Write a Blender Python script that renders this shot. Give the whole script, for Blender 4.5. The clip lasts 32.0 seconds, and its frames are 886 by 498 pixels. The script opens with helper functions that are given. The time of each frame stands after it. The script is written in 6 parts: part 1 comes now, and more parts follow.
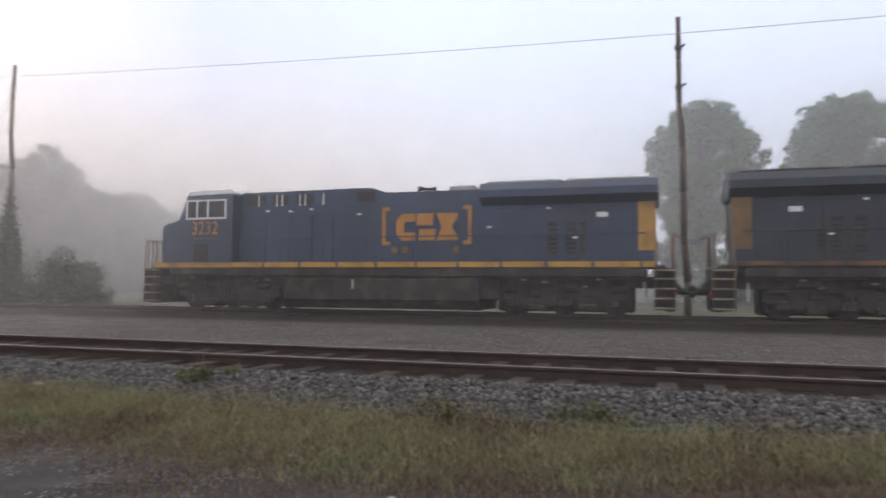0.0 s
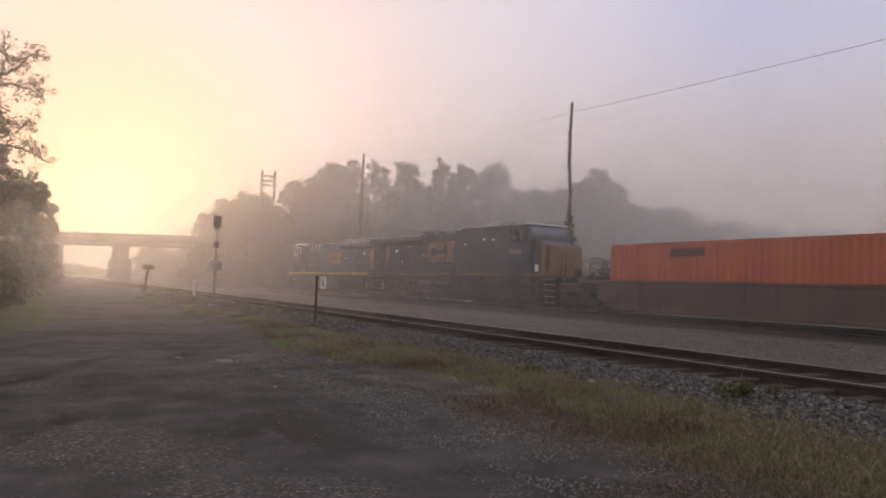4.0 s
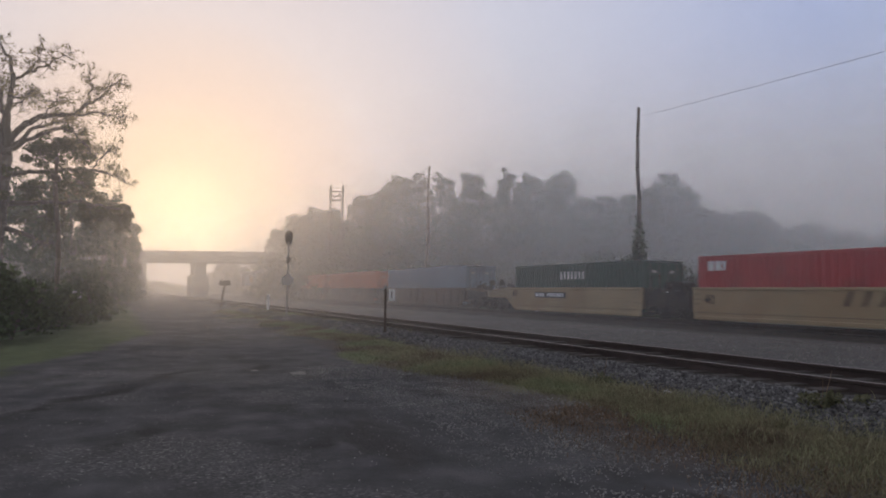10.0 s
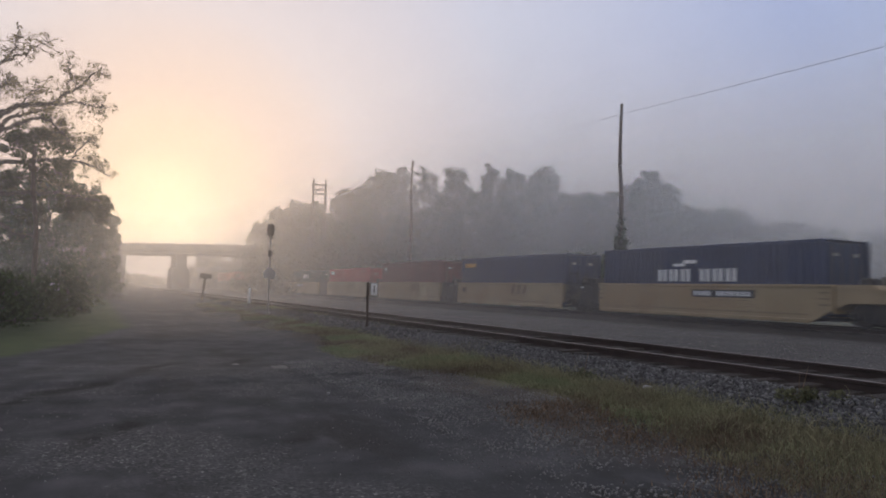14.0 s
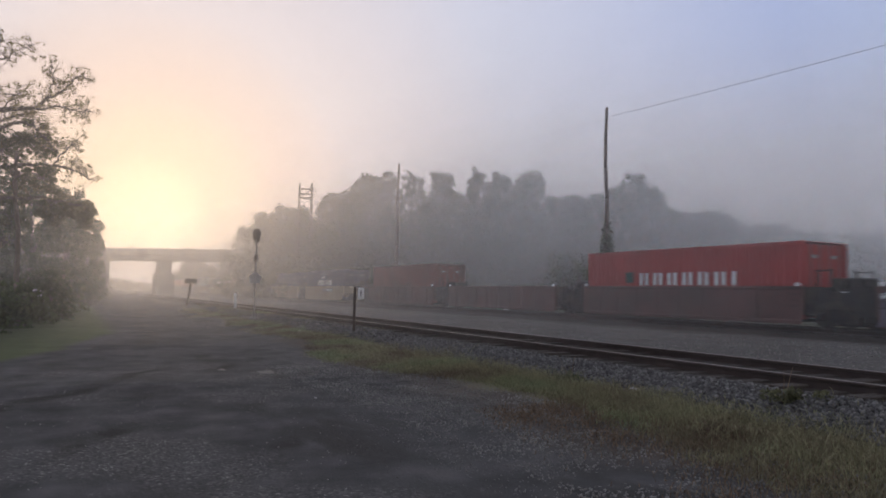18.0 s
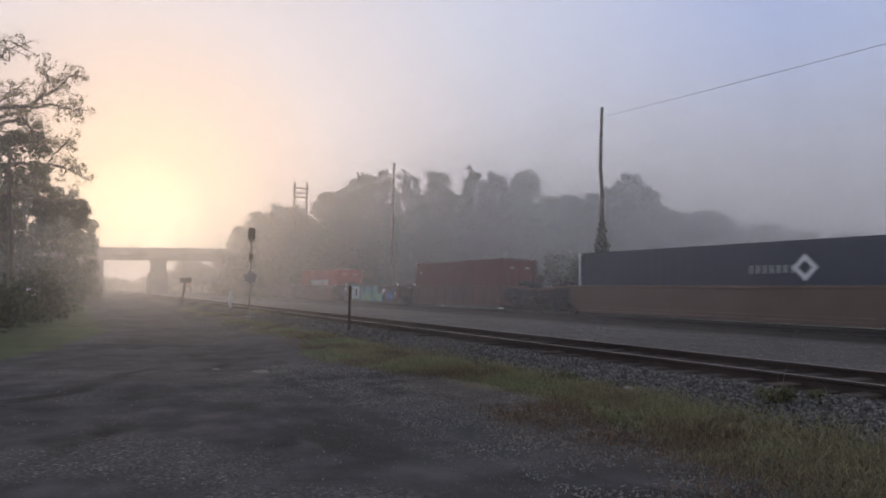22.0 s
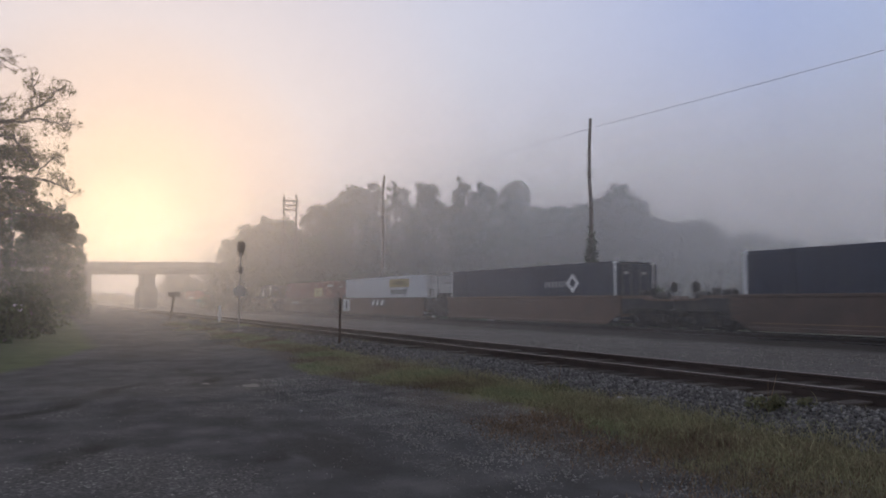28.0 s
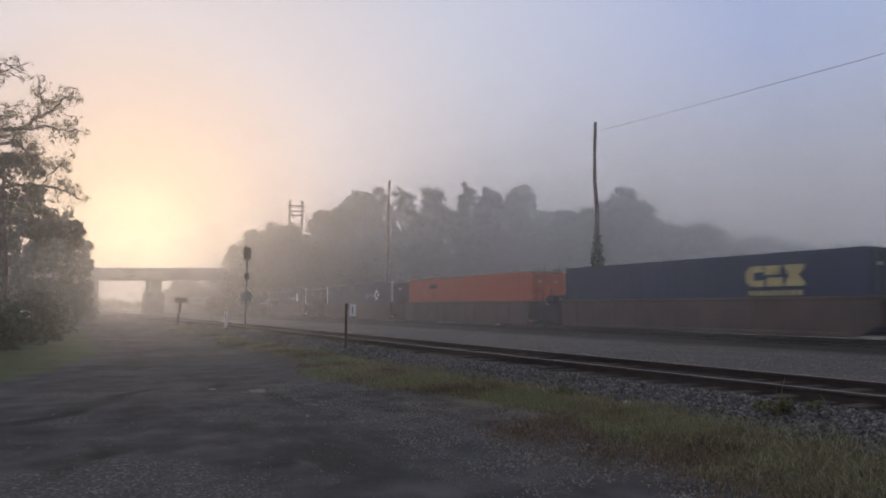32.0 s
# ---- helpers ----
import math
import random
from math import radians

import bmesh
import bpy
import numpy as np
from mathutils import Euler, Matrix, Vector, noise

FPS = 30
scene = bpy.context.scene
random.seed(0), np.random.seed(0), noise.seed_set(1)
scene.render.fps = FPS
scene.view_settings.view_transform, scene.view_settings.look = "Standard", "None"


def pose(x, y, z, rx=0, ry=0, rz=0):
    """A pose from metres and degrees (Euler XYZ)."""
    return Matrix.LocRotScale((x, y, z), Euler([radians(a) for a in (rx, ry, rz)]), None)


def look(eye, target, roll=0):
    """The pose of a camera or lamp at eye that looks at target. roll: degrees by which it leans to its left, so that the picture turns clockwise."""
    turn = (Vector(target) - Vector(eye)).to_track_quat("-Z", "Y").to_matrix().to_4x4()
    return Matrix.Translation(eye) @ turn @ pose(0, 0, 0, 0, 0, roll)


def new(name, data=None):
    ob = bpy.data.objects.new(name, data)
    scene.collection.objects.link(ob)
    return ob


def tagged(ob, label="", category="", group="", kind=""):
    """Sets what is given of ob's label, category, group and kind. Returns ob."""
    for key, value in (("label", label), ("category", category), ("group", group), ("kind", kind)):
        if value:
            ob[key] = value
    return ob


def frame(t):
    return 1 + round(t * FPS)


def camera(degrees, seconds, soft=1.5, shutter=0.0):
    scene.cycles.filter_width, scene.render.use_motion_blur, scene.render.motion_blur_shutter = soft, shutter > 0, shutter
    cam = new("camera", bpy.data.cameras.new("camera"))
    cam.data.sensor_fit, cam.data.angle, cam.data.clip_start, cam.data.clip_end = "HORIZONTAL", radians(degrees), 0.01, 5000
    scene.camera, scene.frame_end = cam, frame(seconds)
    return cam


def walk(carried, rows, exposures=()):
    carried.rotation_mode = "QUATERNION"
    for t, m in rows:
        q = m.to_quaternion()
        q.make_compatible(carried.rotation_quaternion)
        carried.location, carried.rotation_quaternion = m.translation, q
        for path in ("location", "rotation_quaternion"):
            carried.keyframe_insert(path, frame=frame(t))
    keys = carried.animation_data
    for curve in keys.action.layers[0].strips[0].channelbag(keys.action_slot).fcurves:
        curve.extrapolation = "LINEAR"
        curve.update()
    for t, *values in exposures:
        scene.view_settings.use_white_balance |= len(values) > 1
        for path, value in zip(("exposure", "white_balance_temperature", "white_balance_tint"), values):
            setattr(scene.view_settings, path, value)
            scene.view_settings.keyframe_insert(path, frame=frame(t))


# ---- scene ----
cam = camera(64.67, 32.0, soft=1.8, shutter=0.5)
PATH = [
    (0.0, pose(0, 0, 1.5, 92.85, -0.39, 17.23)),
    (0.5, pose(0, 0, 1.5, 92.83, -0.77, 24.04)),
    (1.0, pose(0, 0, 1.5, 92.90, -0.91, 30.55)),
    (1.5, pose(0, 0, 1.5, 92.96, -1.07, 37.04)),
    (2.0, pose(0, 0, 1.5, 93.09, -1.34, 43.86)),
    (2.5, pose(0, 0, 1.5, 93.12, -2.04, 49.82)),
    (3.0, pose(0, 0, 1.5, 92.95, -2.13, 54.83)),
    (3.5, pose(0, 0, 1.5, 92.97, -2.24, 57.37)),
    (4.0, pose(0, 0, 1.5, 92.93, -1.99, 59.18)),
    (4.5, pose(0, 0, 1.5, 92.94, -1.72, 61.69)),
    (6.5, pose(0, 0, 1.5, 93.48, -1.47, 62.34)),
    (7.0, pose(0, 0, 1.5, 93.66, -2.05, 62.48)),
    (7.5, pose(0, 0, 1.5, 93.80, -2.22, 63.20)),
    (8.0, pose(0, 0, 1.5, 93.88, -2.01, 63.20)),
    (8.5, pose(0, 0, 1.5, 93.96, -1.86, 63.22)),
    (9.0, pose(0, 0, 1.5, 93.99, -1.48, 63.76)),
    (9.5, pose(0, 0, 1.5, 94.01, -1.22, 64.29)),
    (10.0, pose(0, 0, 1.5, 93.68, -1.00, 64.72)),
    (10.5, pose(0, 0, 1.5, 93.19, -0.94, 65.79)),
    (11.0, pose(0, 0, 1.5, 93.09, -0.94, 65.35)),
    (11.5, pose(0, 0, 1.5, 93.13, -0.70, 64.83)),
    (12.0, pose(0, 0, 1.5, 93.19, -0.61, 64.75)),
    (12.5, pose(0, 0, 1.5, 93.26, -0.65, 64.55)),
    (13.0, pose(0, 0, 1.5, 93.25, -1.15, 64.27)),
    (13.5, pose(0, 0, 1.5, 93.27, -1.40, 63.94)),
    (14.0, pose(0, 0, 1.5, 93.27, -1.38, 63.29)),
    (14.5, pose(0, 0, 1.5, 93.28, -1.33, 62.96)),
    (16.5, pose(0, 0, 1.5, 93.42, -1.36, 62.81)),
    (17.0, pose(0, 0, 1.5, 93.47, -1.37, 62.39)),
    (17.5, pose(0, 0, 1.5, 93.53, -1.12, 62.29)),
    (18.0, pose(0, 0, 1.5, 93.59, -1.02, 62.23)),
    (18.5, pose(0, 0, 1.5, 93.64, -0.98, 62.09)),
    (19.0, pose(0, 0, 1.5, 93.67, -0.91, 62.03)),
    (19.5, pose(0, 0, 1.5, 93.70, -0.92, 62.00)),
    (20.0, pose(0, 0, 1.5, 93.70, -0.95, 61.96)),
    (20.5, pose(0, 0, 1.5, 93.64, -0.93, 61.85)),
    (21.0, pose(0, 0, 1.5, 93.62, -0.85, 61.85)),
    (21.5, pose(0, 0, 1.5, 93.55, -0.86, 61.84)),
    (22.0, pose(0, 0, 1.5, 93.54, -1.04, 61.84)),
    (22.5, pose(0, 0, 1.5, 93.60, -0.98, 61.83)),
    (23.0, pose(0, 0, 1.5, 93.72, -0.98, 61.81)),
    (23.5, pose(0, 0, 1.5, 93.87, -1.04, 61.73)),
    (24.0, pose(0, 0, 1.5, 93.93, -1.12, 61.59)),
    (24.5, pose(0, 0, 1.5, 93.98, -1.11, 61.53)),
    (25.0, pose(0, 0, 1.5, 93.90, -0.98, 61.49)),
    (25.5, pose(0, 0, 1.5, 93.94, -0.80, 61.48)),
    (27.5, pose(0, 0, 1.5, 94.40, -0.56, 61.08)),
    (28.0, pose(0, 0, 1.5, 94.50, -0.50, 61.07)),
    (28.5, pose(0, 0, 1.5, 94.56, -0.68, 61.03)),
    (29.0, pose(0, 0, 1.5, 94.56, -0.71, 61.07)),
    (29.5, pose(0, 0, 1.5, 94.51, -0.39, 61.19)),
    (30.0, pose(0, 0, 1.5, 94.65, -0.25, 61.33)),
    (30.5, pose(0, 0, 1.5, 94.70, -0.10, 61.43)),
    (31.0, pose(0, 0, 1.5, 94.76, 0.14, 61.55)),
    (31.5, pose(0, 0, 1.5, 94.84, 0.09, 61.65)),
    (32.0, pose(0, 0, 1.5, 94.87, -0.25, 61.56)),
]
EXPOSURES = [(0.0, 1.10, 7300, 12), (1.0, 1.0, 7700, 15), (2.0, 0.83, 8000, 18), (3.0, 0.53, 8000, 22), (4.5, 0.24, 7600, 21), (6.5, 0.12, 7200, 8), (8.0, 0.08, 6780, 9), (9.0, 0.04, 6640, 11), (10.5, 0.02, 6520, 13), (20.0, 0.10, 6420, 13), (27.5, 0.07, 6420, 13), (32.0, 0.0, 6420, 13)]
walk(cam, PATH, EXPOSURES)

# ---------------------------------------------------------------- light
SUN_AZ, SUN_EL = 85.5, 5.0          # azimuth counted to the left from +y
sun_way = Vector((-math.sin(radians(SUN_AZ)) * math.cos(radians(SUN_EL)),
                  math.cos(radians(SUN_AZ)) * math.cos(radians(SUN_EL)), math.sin(radians(SUN_EL))))


def make_world():
    w = bpy.data.worlds.new("misty_dawn")
    scene.world = w
    w.use_nodes = True
    nt = w.node_tree
    nt.nodes.clear()
    N, L = nt.nodes.new, nt.links.new
    out, bg = N("ShaderNodeOutputWorld"), N("ShaderNodeBackground")
    sky = N("ShaderNodeTexSky")
    sky.sky_type, sky.sun_disc = "NISHITA", False
    sky.sun_elevation, sky.sun_rotation = radians(SUN_EL), radians(-SUN_AZ)
    sky.air_density, sky.dust_density, sky.ozone_density = 1.0, 2.0, 1.5
    gain = N("ShaderNodeVectorMath"); gain.operation = "SCALE"; gain.inputs["Scale"].default_value = 0.06
    L(sky.outputs["Color"], gain.inputs[0])
    # light scattered forward by the mist round the low sun
    co = N("ShaderNodeTexCoord")
    dot = N("ShaderNodeVectorMath"); dot.operation = "DOT_PRODUCT"; dot.inputs[1].default_value = sun_way
    L(co.outputs["Generated"], dot.inputs[0])
    def glow(stops):
        ramp = N("ShaderNodeValToRGB")
        L(dot.outputs["Value"], ramp.inputs["Fac"])
        el = ramp.color_ramp.elements
        while len(el) < len(stops):
            el.new(0.5)
        for e, (p, c) in zip(el, stops):
            e.position, e.color = p, (*c, 1)
        return ramp.outputs["Color"]

    def blend(fac, a, c):
        n = N("ShaderNodeMix"); n.data_type = "RGBA"
        L(fac, n.inputs[0]); L(a, n.inputs[6]); L(c, n.inputs[7])
        return n.outputs[2]

    def between(value, lo, hi, out_lo, out_hi):
        n = N("ShaderNodeMapRange"); n.interpolation_type = "SMOOTHSTEP"
        L(value, n.inputs["Value"])
        for key, v in (("From Min", lo), ("From Max", hi), ("To Min", out_lo), ("To Max", out_hi)):
            n.inputs[key].default_value = v
        return n.outputs["Result"]

    core = [(0.96, (0.77, 0.69, 0.68)), (0.985, (0.82, 0.63, 0.52)), (0.9965, (0.90, 0.66, 0.42)), (1.0, (1.22, 0.92, 0.5))]
    high = glow([(0.0, (0.41, 0.49, 0.66)), (0.40, (0.43, 0.52, 0.71)), (0.64, (0.39, 0.47, 0.71)), (0.87, (0.61, 0.63, 0.73))] + core)
    low = glow([(0.0, (0.42, 0.48, 0.62)), (0.40, (0.45, 0.47, 0.55)), (0.64, (0.48, 0.47, 0.49)), (0.87, (0.62, 0.60, 0.63))] + core)
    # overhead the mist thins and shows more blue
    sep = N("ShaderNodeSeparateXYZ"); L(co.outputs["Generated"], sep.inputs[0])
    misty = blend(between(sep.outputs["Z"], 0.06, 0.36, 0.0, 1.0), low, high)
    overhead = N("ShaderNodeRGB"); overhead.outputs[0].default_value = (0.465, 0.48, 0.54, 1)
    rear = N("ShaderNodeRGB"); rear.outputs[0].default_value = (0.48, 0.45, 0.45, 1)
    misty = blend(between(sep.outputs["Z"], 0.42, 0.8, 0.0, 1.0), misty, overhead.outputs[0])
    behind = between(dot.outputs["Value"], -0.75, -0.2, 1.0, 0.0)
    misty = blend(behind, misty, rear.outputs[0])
    # the thick ground mist along the horizon hides the warm glow
    ground_mist = N("ShaderNodeRGB"); ground_mist.outputs[0].default_value = (0.47, 0.44, 0.44, 1)
    ahead = between(dot.outputs["Value"], 0.80, 0.97, 0.0, 1.0)
    hidden = N("ShaderNodeMath"); hidden.operation = "MULTIPLY"
    L(between(sep.outputs["Z"], 0.028, 0.062, 1.0, 0.0), hidden.inputs[0]); L(ahead, hidden.inputs[1])
    misty = blend(hidden.outputs[0], misty, ground_mist.outputs[0])
    clear = between(sep.outputs["Z"], 0.05, 0.55, 0.97, 0.90)
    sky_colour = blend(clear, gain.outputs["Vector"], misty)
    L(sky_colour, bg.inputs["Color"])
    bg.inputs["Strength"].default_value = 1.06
    L(bg.outputs[0], out.inputs["Surface"])


make_world()
sun = new("sun", bpy.data.lights.new("sun", "SUN"))
sun.data.energy, sun.data.angle, sun.data.color = 0.40, radians(10), (1.0, 0.76, 0.54)
sun.matrix_world = look((0, 0, 60), Vector((0, 0, 60)) - sun_way)
scene.cycles.transparent_max_bounces = 48

# ---------------------------------------------------------------- materials


def mat(name, colour, rough=0.6, metal=0.0, vary=0.25, scale=3.0, fine=40.0, bump=0.15, dirt=None, dirt_amount=0.35, by_object=0.0, axis=(1, 1, 1)):
    """A painted, rusty, wooden or stony surface: two scales of noise in colour, fine relief, and stains of a second colour."""
    m = bpy.data.materials.new(name)
    m.use_nodes = True
    nt = m.node_tree
    N, L = nt.nodes.new, nt.links.new
    b = nt.nodes["Principled BSDF"]
    b.inputs["Roughness"].default_value, b.inputs["Metallic"].default_value = rough, metal
    co = N("ShaderNodeTexCoord")
    mp = N("ShaderNodeMapping"); mp.inputs["Scale"].default_value = axis
    L(co.outputs["Object"], mp.inputs["Vector"])
    big, small = N("ShaderNodeTexNoise"), N("ShaderNodeTexNoise")
    for n, s, d in ((big, scale, 6), (small, fine, 4)):
        n.inputs["Scale"].default_value, n.inputs["Detail"].default_value = s, d
        L(mp.outputs[0], n.inputs["Vector"])
    ramp = N("ShaderNodeValToRGB")
    dark, light = [c * (1 - vary) for c in colour], [min(1, c * (1 + vary)) for c in colour]
    ramp.color_ramp.elements[0].position, ramp.color_ramp.elements[1].position = 0.3, 0.7
    ramp.color_ramp.elements[0].color, ramp.color_ramp.elements[1].color = (*dark, 1), (*light, 1)
    add = N("ShaderNodeMath"); add.operation = "MULTIPLY_ADD"
    add.inputs[1].default_value = 0.35
    L(small.outputs["Fac"], add.inputs[0]); 
    half = N("ShaderNodeMath"); half.operation = "MULTIPLY_ADD"; half.inputs[1].default_value, half.inputs[2].default_value = 0.9, -0.13
    L(big.outputs["Fac"], half.inputs[0]); L(half.outputs[0], add.inputs[2])
    last = add.outputs[0]
    if by_object:
        info = N("ShaderNodeObjectInfo")
        mo = N("ShaderNodeMath"); mo.operation = "MULTIPLY_ADD"; mo.inputs[1].default_value = by_object
        sub = N("ShaderNodeMath"); sub.operation = "SUBTRACT"; sub.inputs[1].default_value = 0.5
        L(info.outputs["Random"], sub.inputs[0]); L(sub.outputs[0], mo.inputs[0]); L(last, mo.inputs[2])
        last = mo.outputs[0]
    L(last, ramp.inputs["Fac"])
    col = ramp.outputs["Color"]
    if dirt:
        dn = N("ShaderNodeTexNoise"); dn.inputs["Scale"].default_value, dn.inputs["Detail"].default_value = scale * 0.6, 8
        L(mp.outputs[0], dn.inputs["Vector"])
        dr = N("ShaderNodeMapRange"); dr.inputs["From Min"].default_value, dr.inputs["From Max"].default_value = 0.62 - dirt_amount * 0.4, 0.8 - dirt_amount * 0.3
        L(dn.outputs["Fac"], dr.inputs["Value"])
        mx = N("ShaderNodeMix"); mx.data_type = "RGBA"
        L(dr.outputs["Result"], mx.inputs[0]); L(col, mx.inputs[6]); mx.inputs[7].default_value = (*dirt, 1)
        col = mx.outputs[2]
    L(col, b.inputs["Base Color"])
    rr = N("ShaderNodeMapRange"); rr.inputs["To Min"].default_value, rr.inputs["To Max"].default_value = max(0.05, rough - 0.12), min(1, rough + 0.12)
    L(big.outputs["Fac"], rr.inputs["Value"]); L(rr.outputs["Result"], b.inputs["Roughness"])
    if bump:
        bp = N("ShaderNodeBump"); bp.inputs["Strength"].default_value, bp.inputs["Distance"].default_value = bump, 0.02
        L(small.outputs["Fac"], bp.inputs["Height"]); L(bp.outputs[0], b.inputs["Normal"])
    return m


def mat_leaf(name, colour, vary=0.4, lets_through=0.42):
    m = bpy.data.materials.new(name)
    m.use_nodes = True
    nt = m.node_tree
    N, L = nt.nodes.new, nt.links.new
    nt.nodes.remove(nt.nodes["Principled BSDF"])
    geo, ramp = N("ShaderNodeNewGeometry"), N("ShaderNodeValToRGB")
    L(geo.outputs["Random Per Island"], ramp.inputs["Fac"])
    e = ramp.color_ramp.elements
    e[0].color = (*[c * (1 - vary) for c in colour], 1)
    e[1].color = (*[c * (1 + vary) for c in colour], 1)
    d, tr, mx = N("ShaderNodeBsdfDiffuse"), N("ShaderNodeBsdfTranslucent"), N("ShaderNodeMixShader")
    mx.inputs[0].default_value = lets_through
    L(ramp.outputs[0], d.inputs["Color"]); L(ramp.outputs[0], tr.inputs["Color"])
    L(d.outputs[0], mx.inputs[1]); L(tr.outputs[0], mx.inputs[2])
    L(mx.outputs[0], nt.nodes["Material Output"].inputs["Surface"])
    return m


def mat_fog(name, thick, top, soft_ends):
    """A thin layer of droplets: lets most light pass, scatters the rest to both sides; denser low down, in drifting patches."""
    m = bpy.data.materials.new(name)
    m.use_nodes = True
    nt = m.node_tree
    N, L = nt.nodes.new, nt.links.new
    nt.nodes.remove(nt.nodes["Principled BSDF"])
    co = N("ShaderNodeTexCoord")
    sep = N("ShaderNodeSeparateXYZ"); L(co.outputs["Object"], sep.inputs[0])
    fade = N("ShaderNodeMapRange"); fade.interpolation_type = "SMOOTHSTEP"
    L(sep.outputs["Z"], fade.inputs["Value"])
    fade.inputs["From Min"].default_value, fade.inputs["From Max"].default_value = top * 0.1, top
    fade.inputs["To Min"].default_value, fade.inputs["To Max"].default_value = thick, 0.0
    ab = N("ShaderNodeMath"); ab.operation = "ABSOLUTE"; L(sep.outputs["X"], ab.inputs[0])
    side = N("ShaderNodeMapRange"); side.interpolation_type = "SMOOTHSTEP"; L(ab.outputs[0], side.inputs["Value"])
    side.inputs["From Min"].default_value, side.inputs["From Max"].default_value = soft_ends[0], soft_ends[1]
    side.inputs["To Min"].default_value, side.inputs["To Max"].default_value = 1.0, 0.0
    ns = N("ShaderNodeTexNoise"); ns.inputs["Scale"].default_value, ns.inputs["Detail"].default_value = 0.06, 4
    L(co.outputs["Object"], ns.inputs["Vector"])
    nr = N("ShaderNodeMapRange"); L(ns.outputs["Fac"], nr.inputs["Value"])
    nr.inputs["From Min"].default_value, nr.inputs["From Max"].default_value = 0.3, 0.7
    nr.inputs["To Min"].default_value, nr.inputs["To Max"].default_value = 0.7, 1.3
    m1, m2 = N("ShaderNodeMath"), N("ShaderNodeMath")
    m1.operation = m2.operation = "MULTIPLY"
    L(fade.outputs[0], m1.inputs[0]); L(side.outputs[0], m1.inputs[1]); L(m1.outputs[0], m2.inputs[0]); L(nr.outputs[0], m2.inputs[1])
    d, t, h = N("ShaderNodeBsdfDiffuse"), N("ShaderNodeBsdfTranslucent"), N("ShaderNodeMixShader")
    for s in (d, t):
        s.inputs["Color"].default_value = (0.995, 0.995, 0.995, 1)
    h.inputs[0].default_value = 0.75
    L(d.outputs[0], h.inputs[1]); L(t.outputs[0], h.inputs[2])
    fwd = N("ShaderNodeBsdfRefraction")
    fwd.inputs["Roughness"].default_value, fwd.inputs["IOR"].default_value = 0.8, 1.45
    ahead = N("ShaderNodeMixShader"); ahead.inputs[0].default_value = 0.43
    L(h.outputs[0], ahead.inputs[1]); L(fwd.outputs[0], ahead.inputs[2])
    h = ahead
    clear, mx = N("ShaderNodeBsdfTransparent"), N("ShaderNodeMixShader")
    L(m2.outputs[0], mx.inputs[0]); L(clear.outputs[0], mx.inputs[1]); L(h.outputs[0], mx.inputs[2])
    L(mx.outputs[0], nt.nodes["Material Output"].inputs["Surface"])
    return m


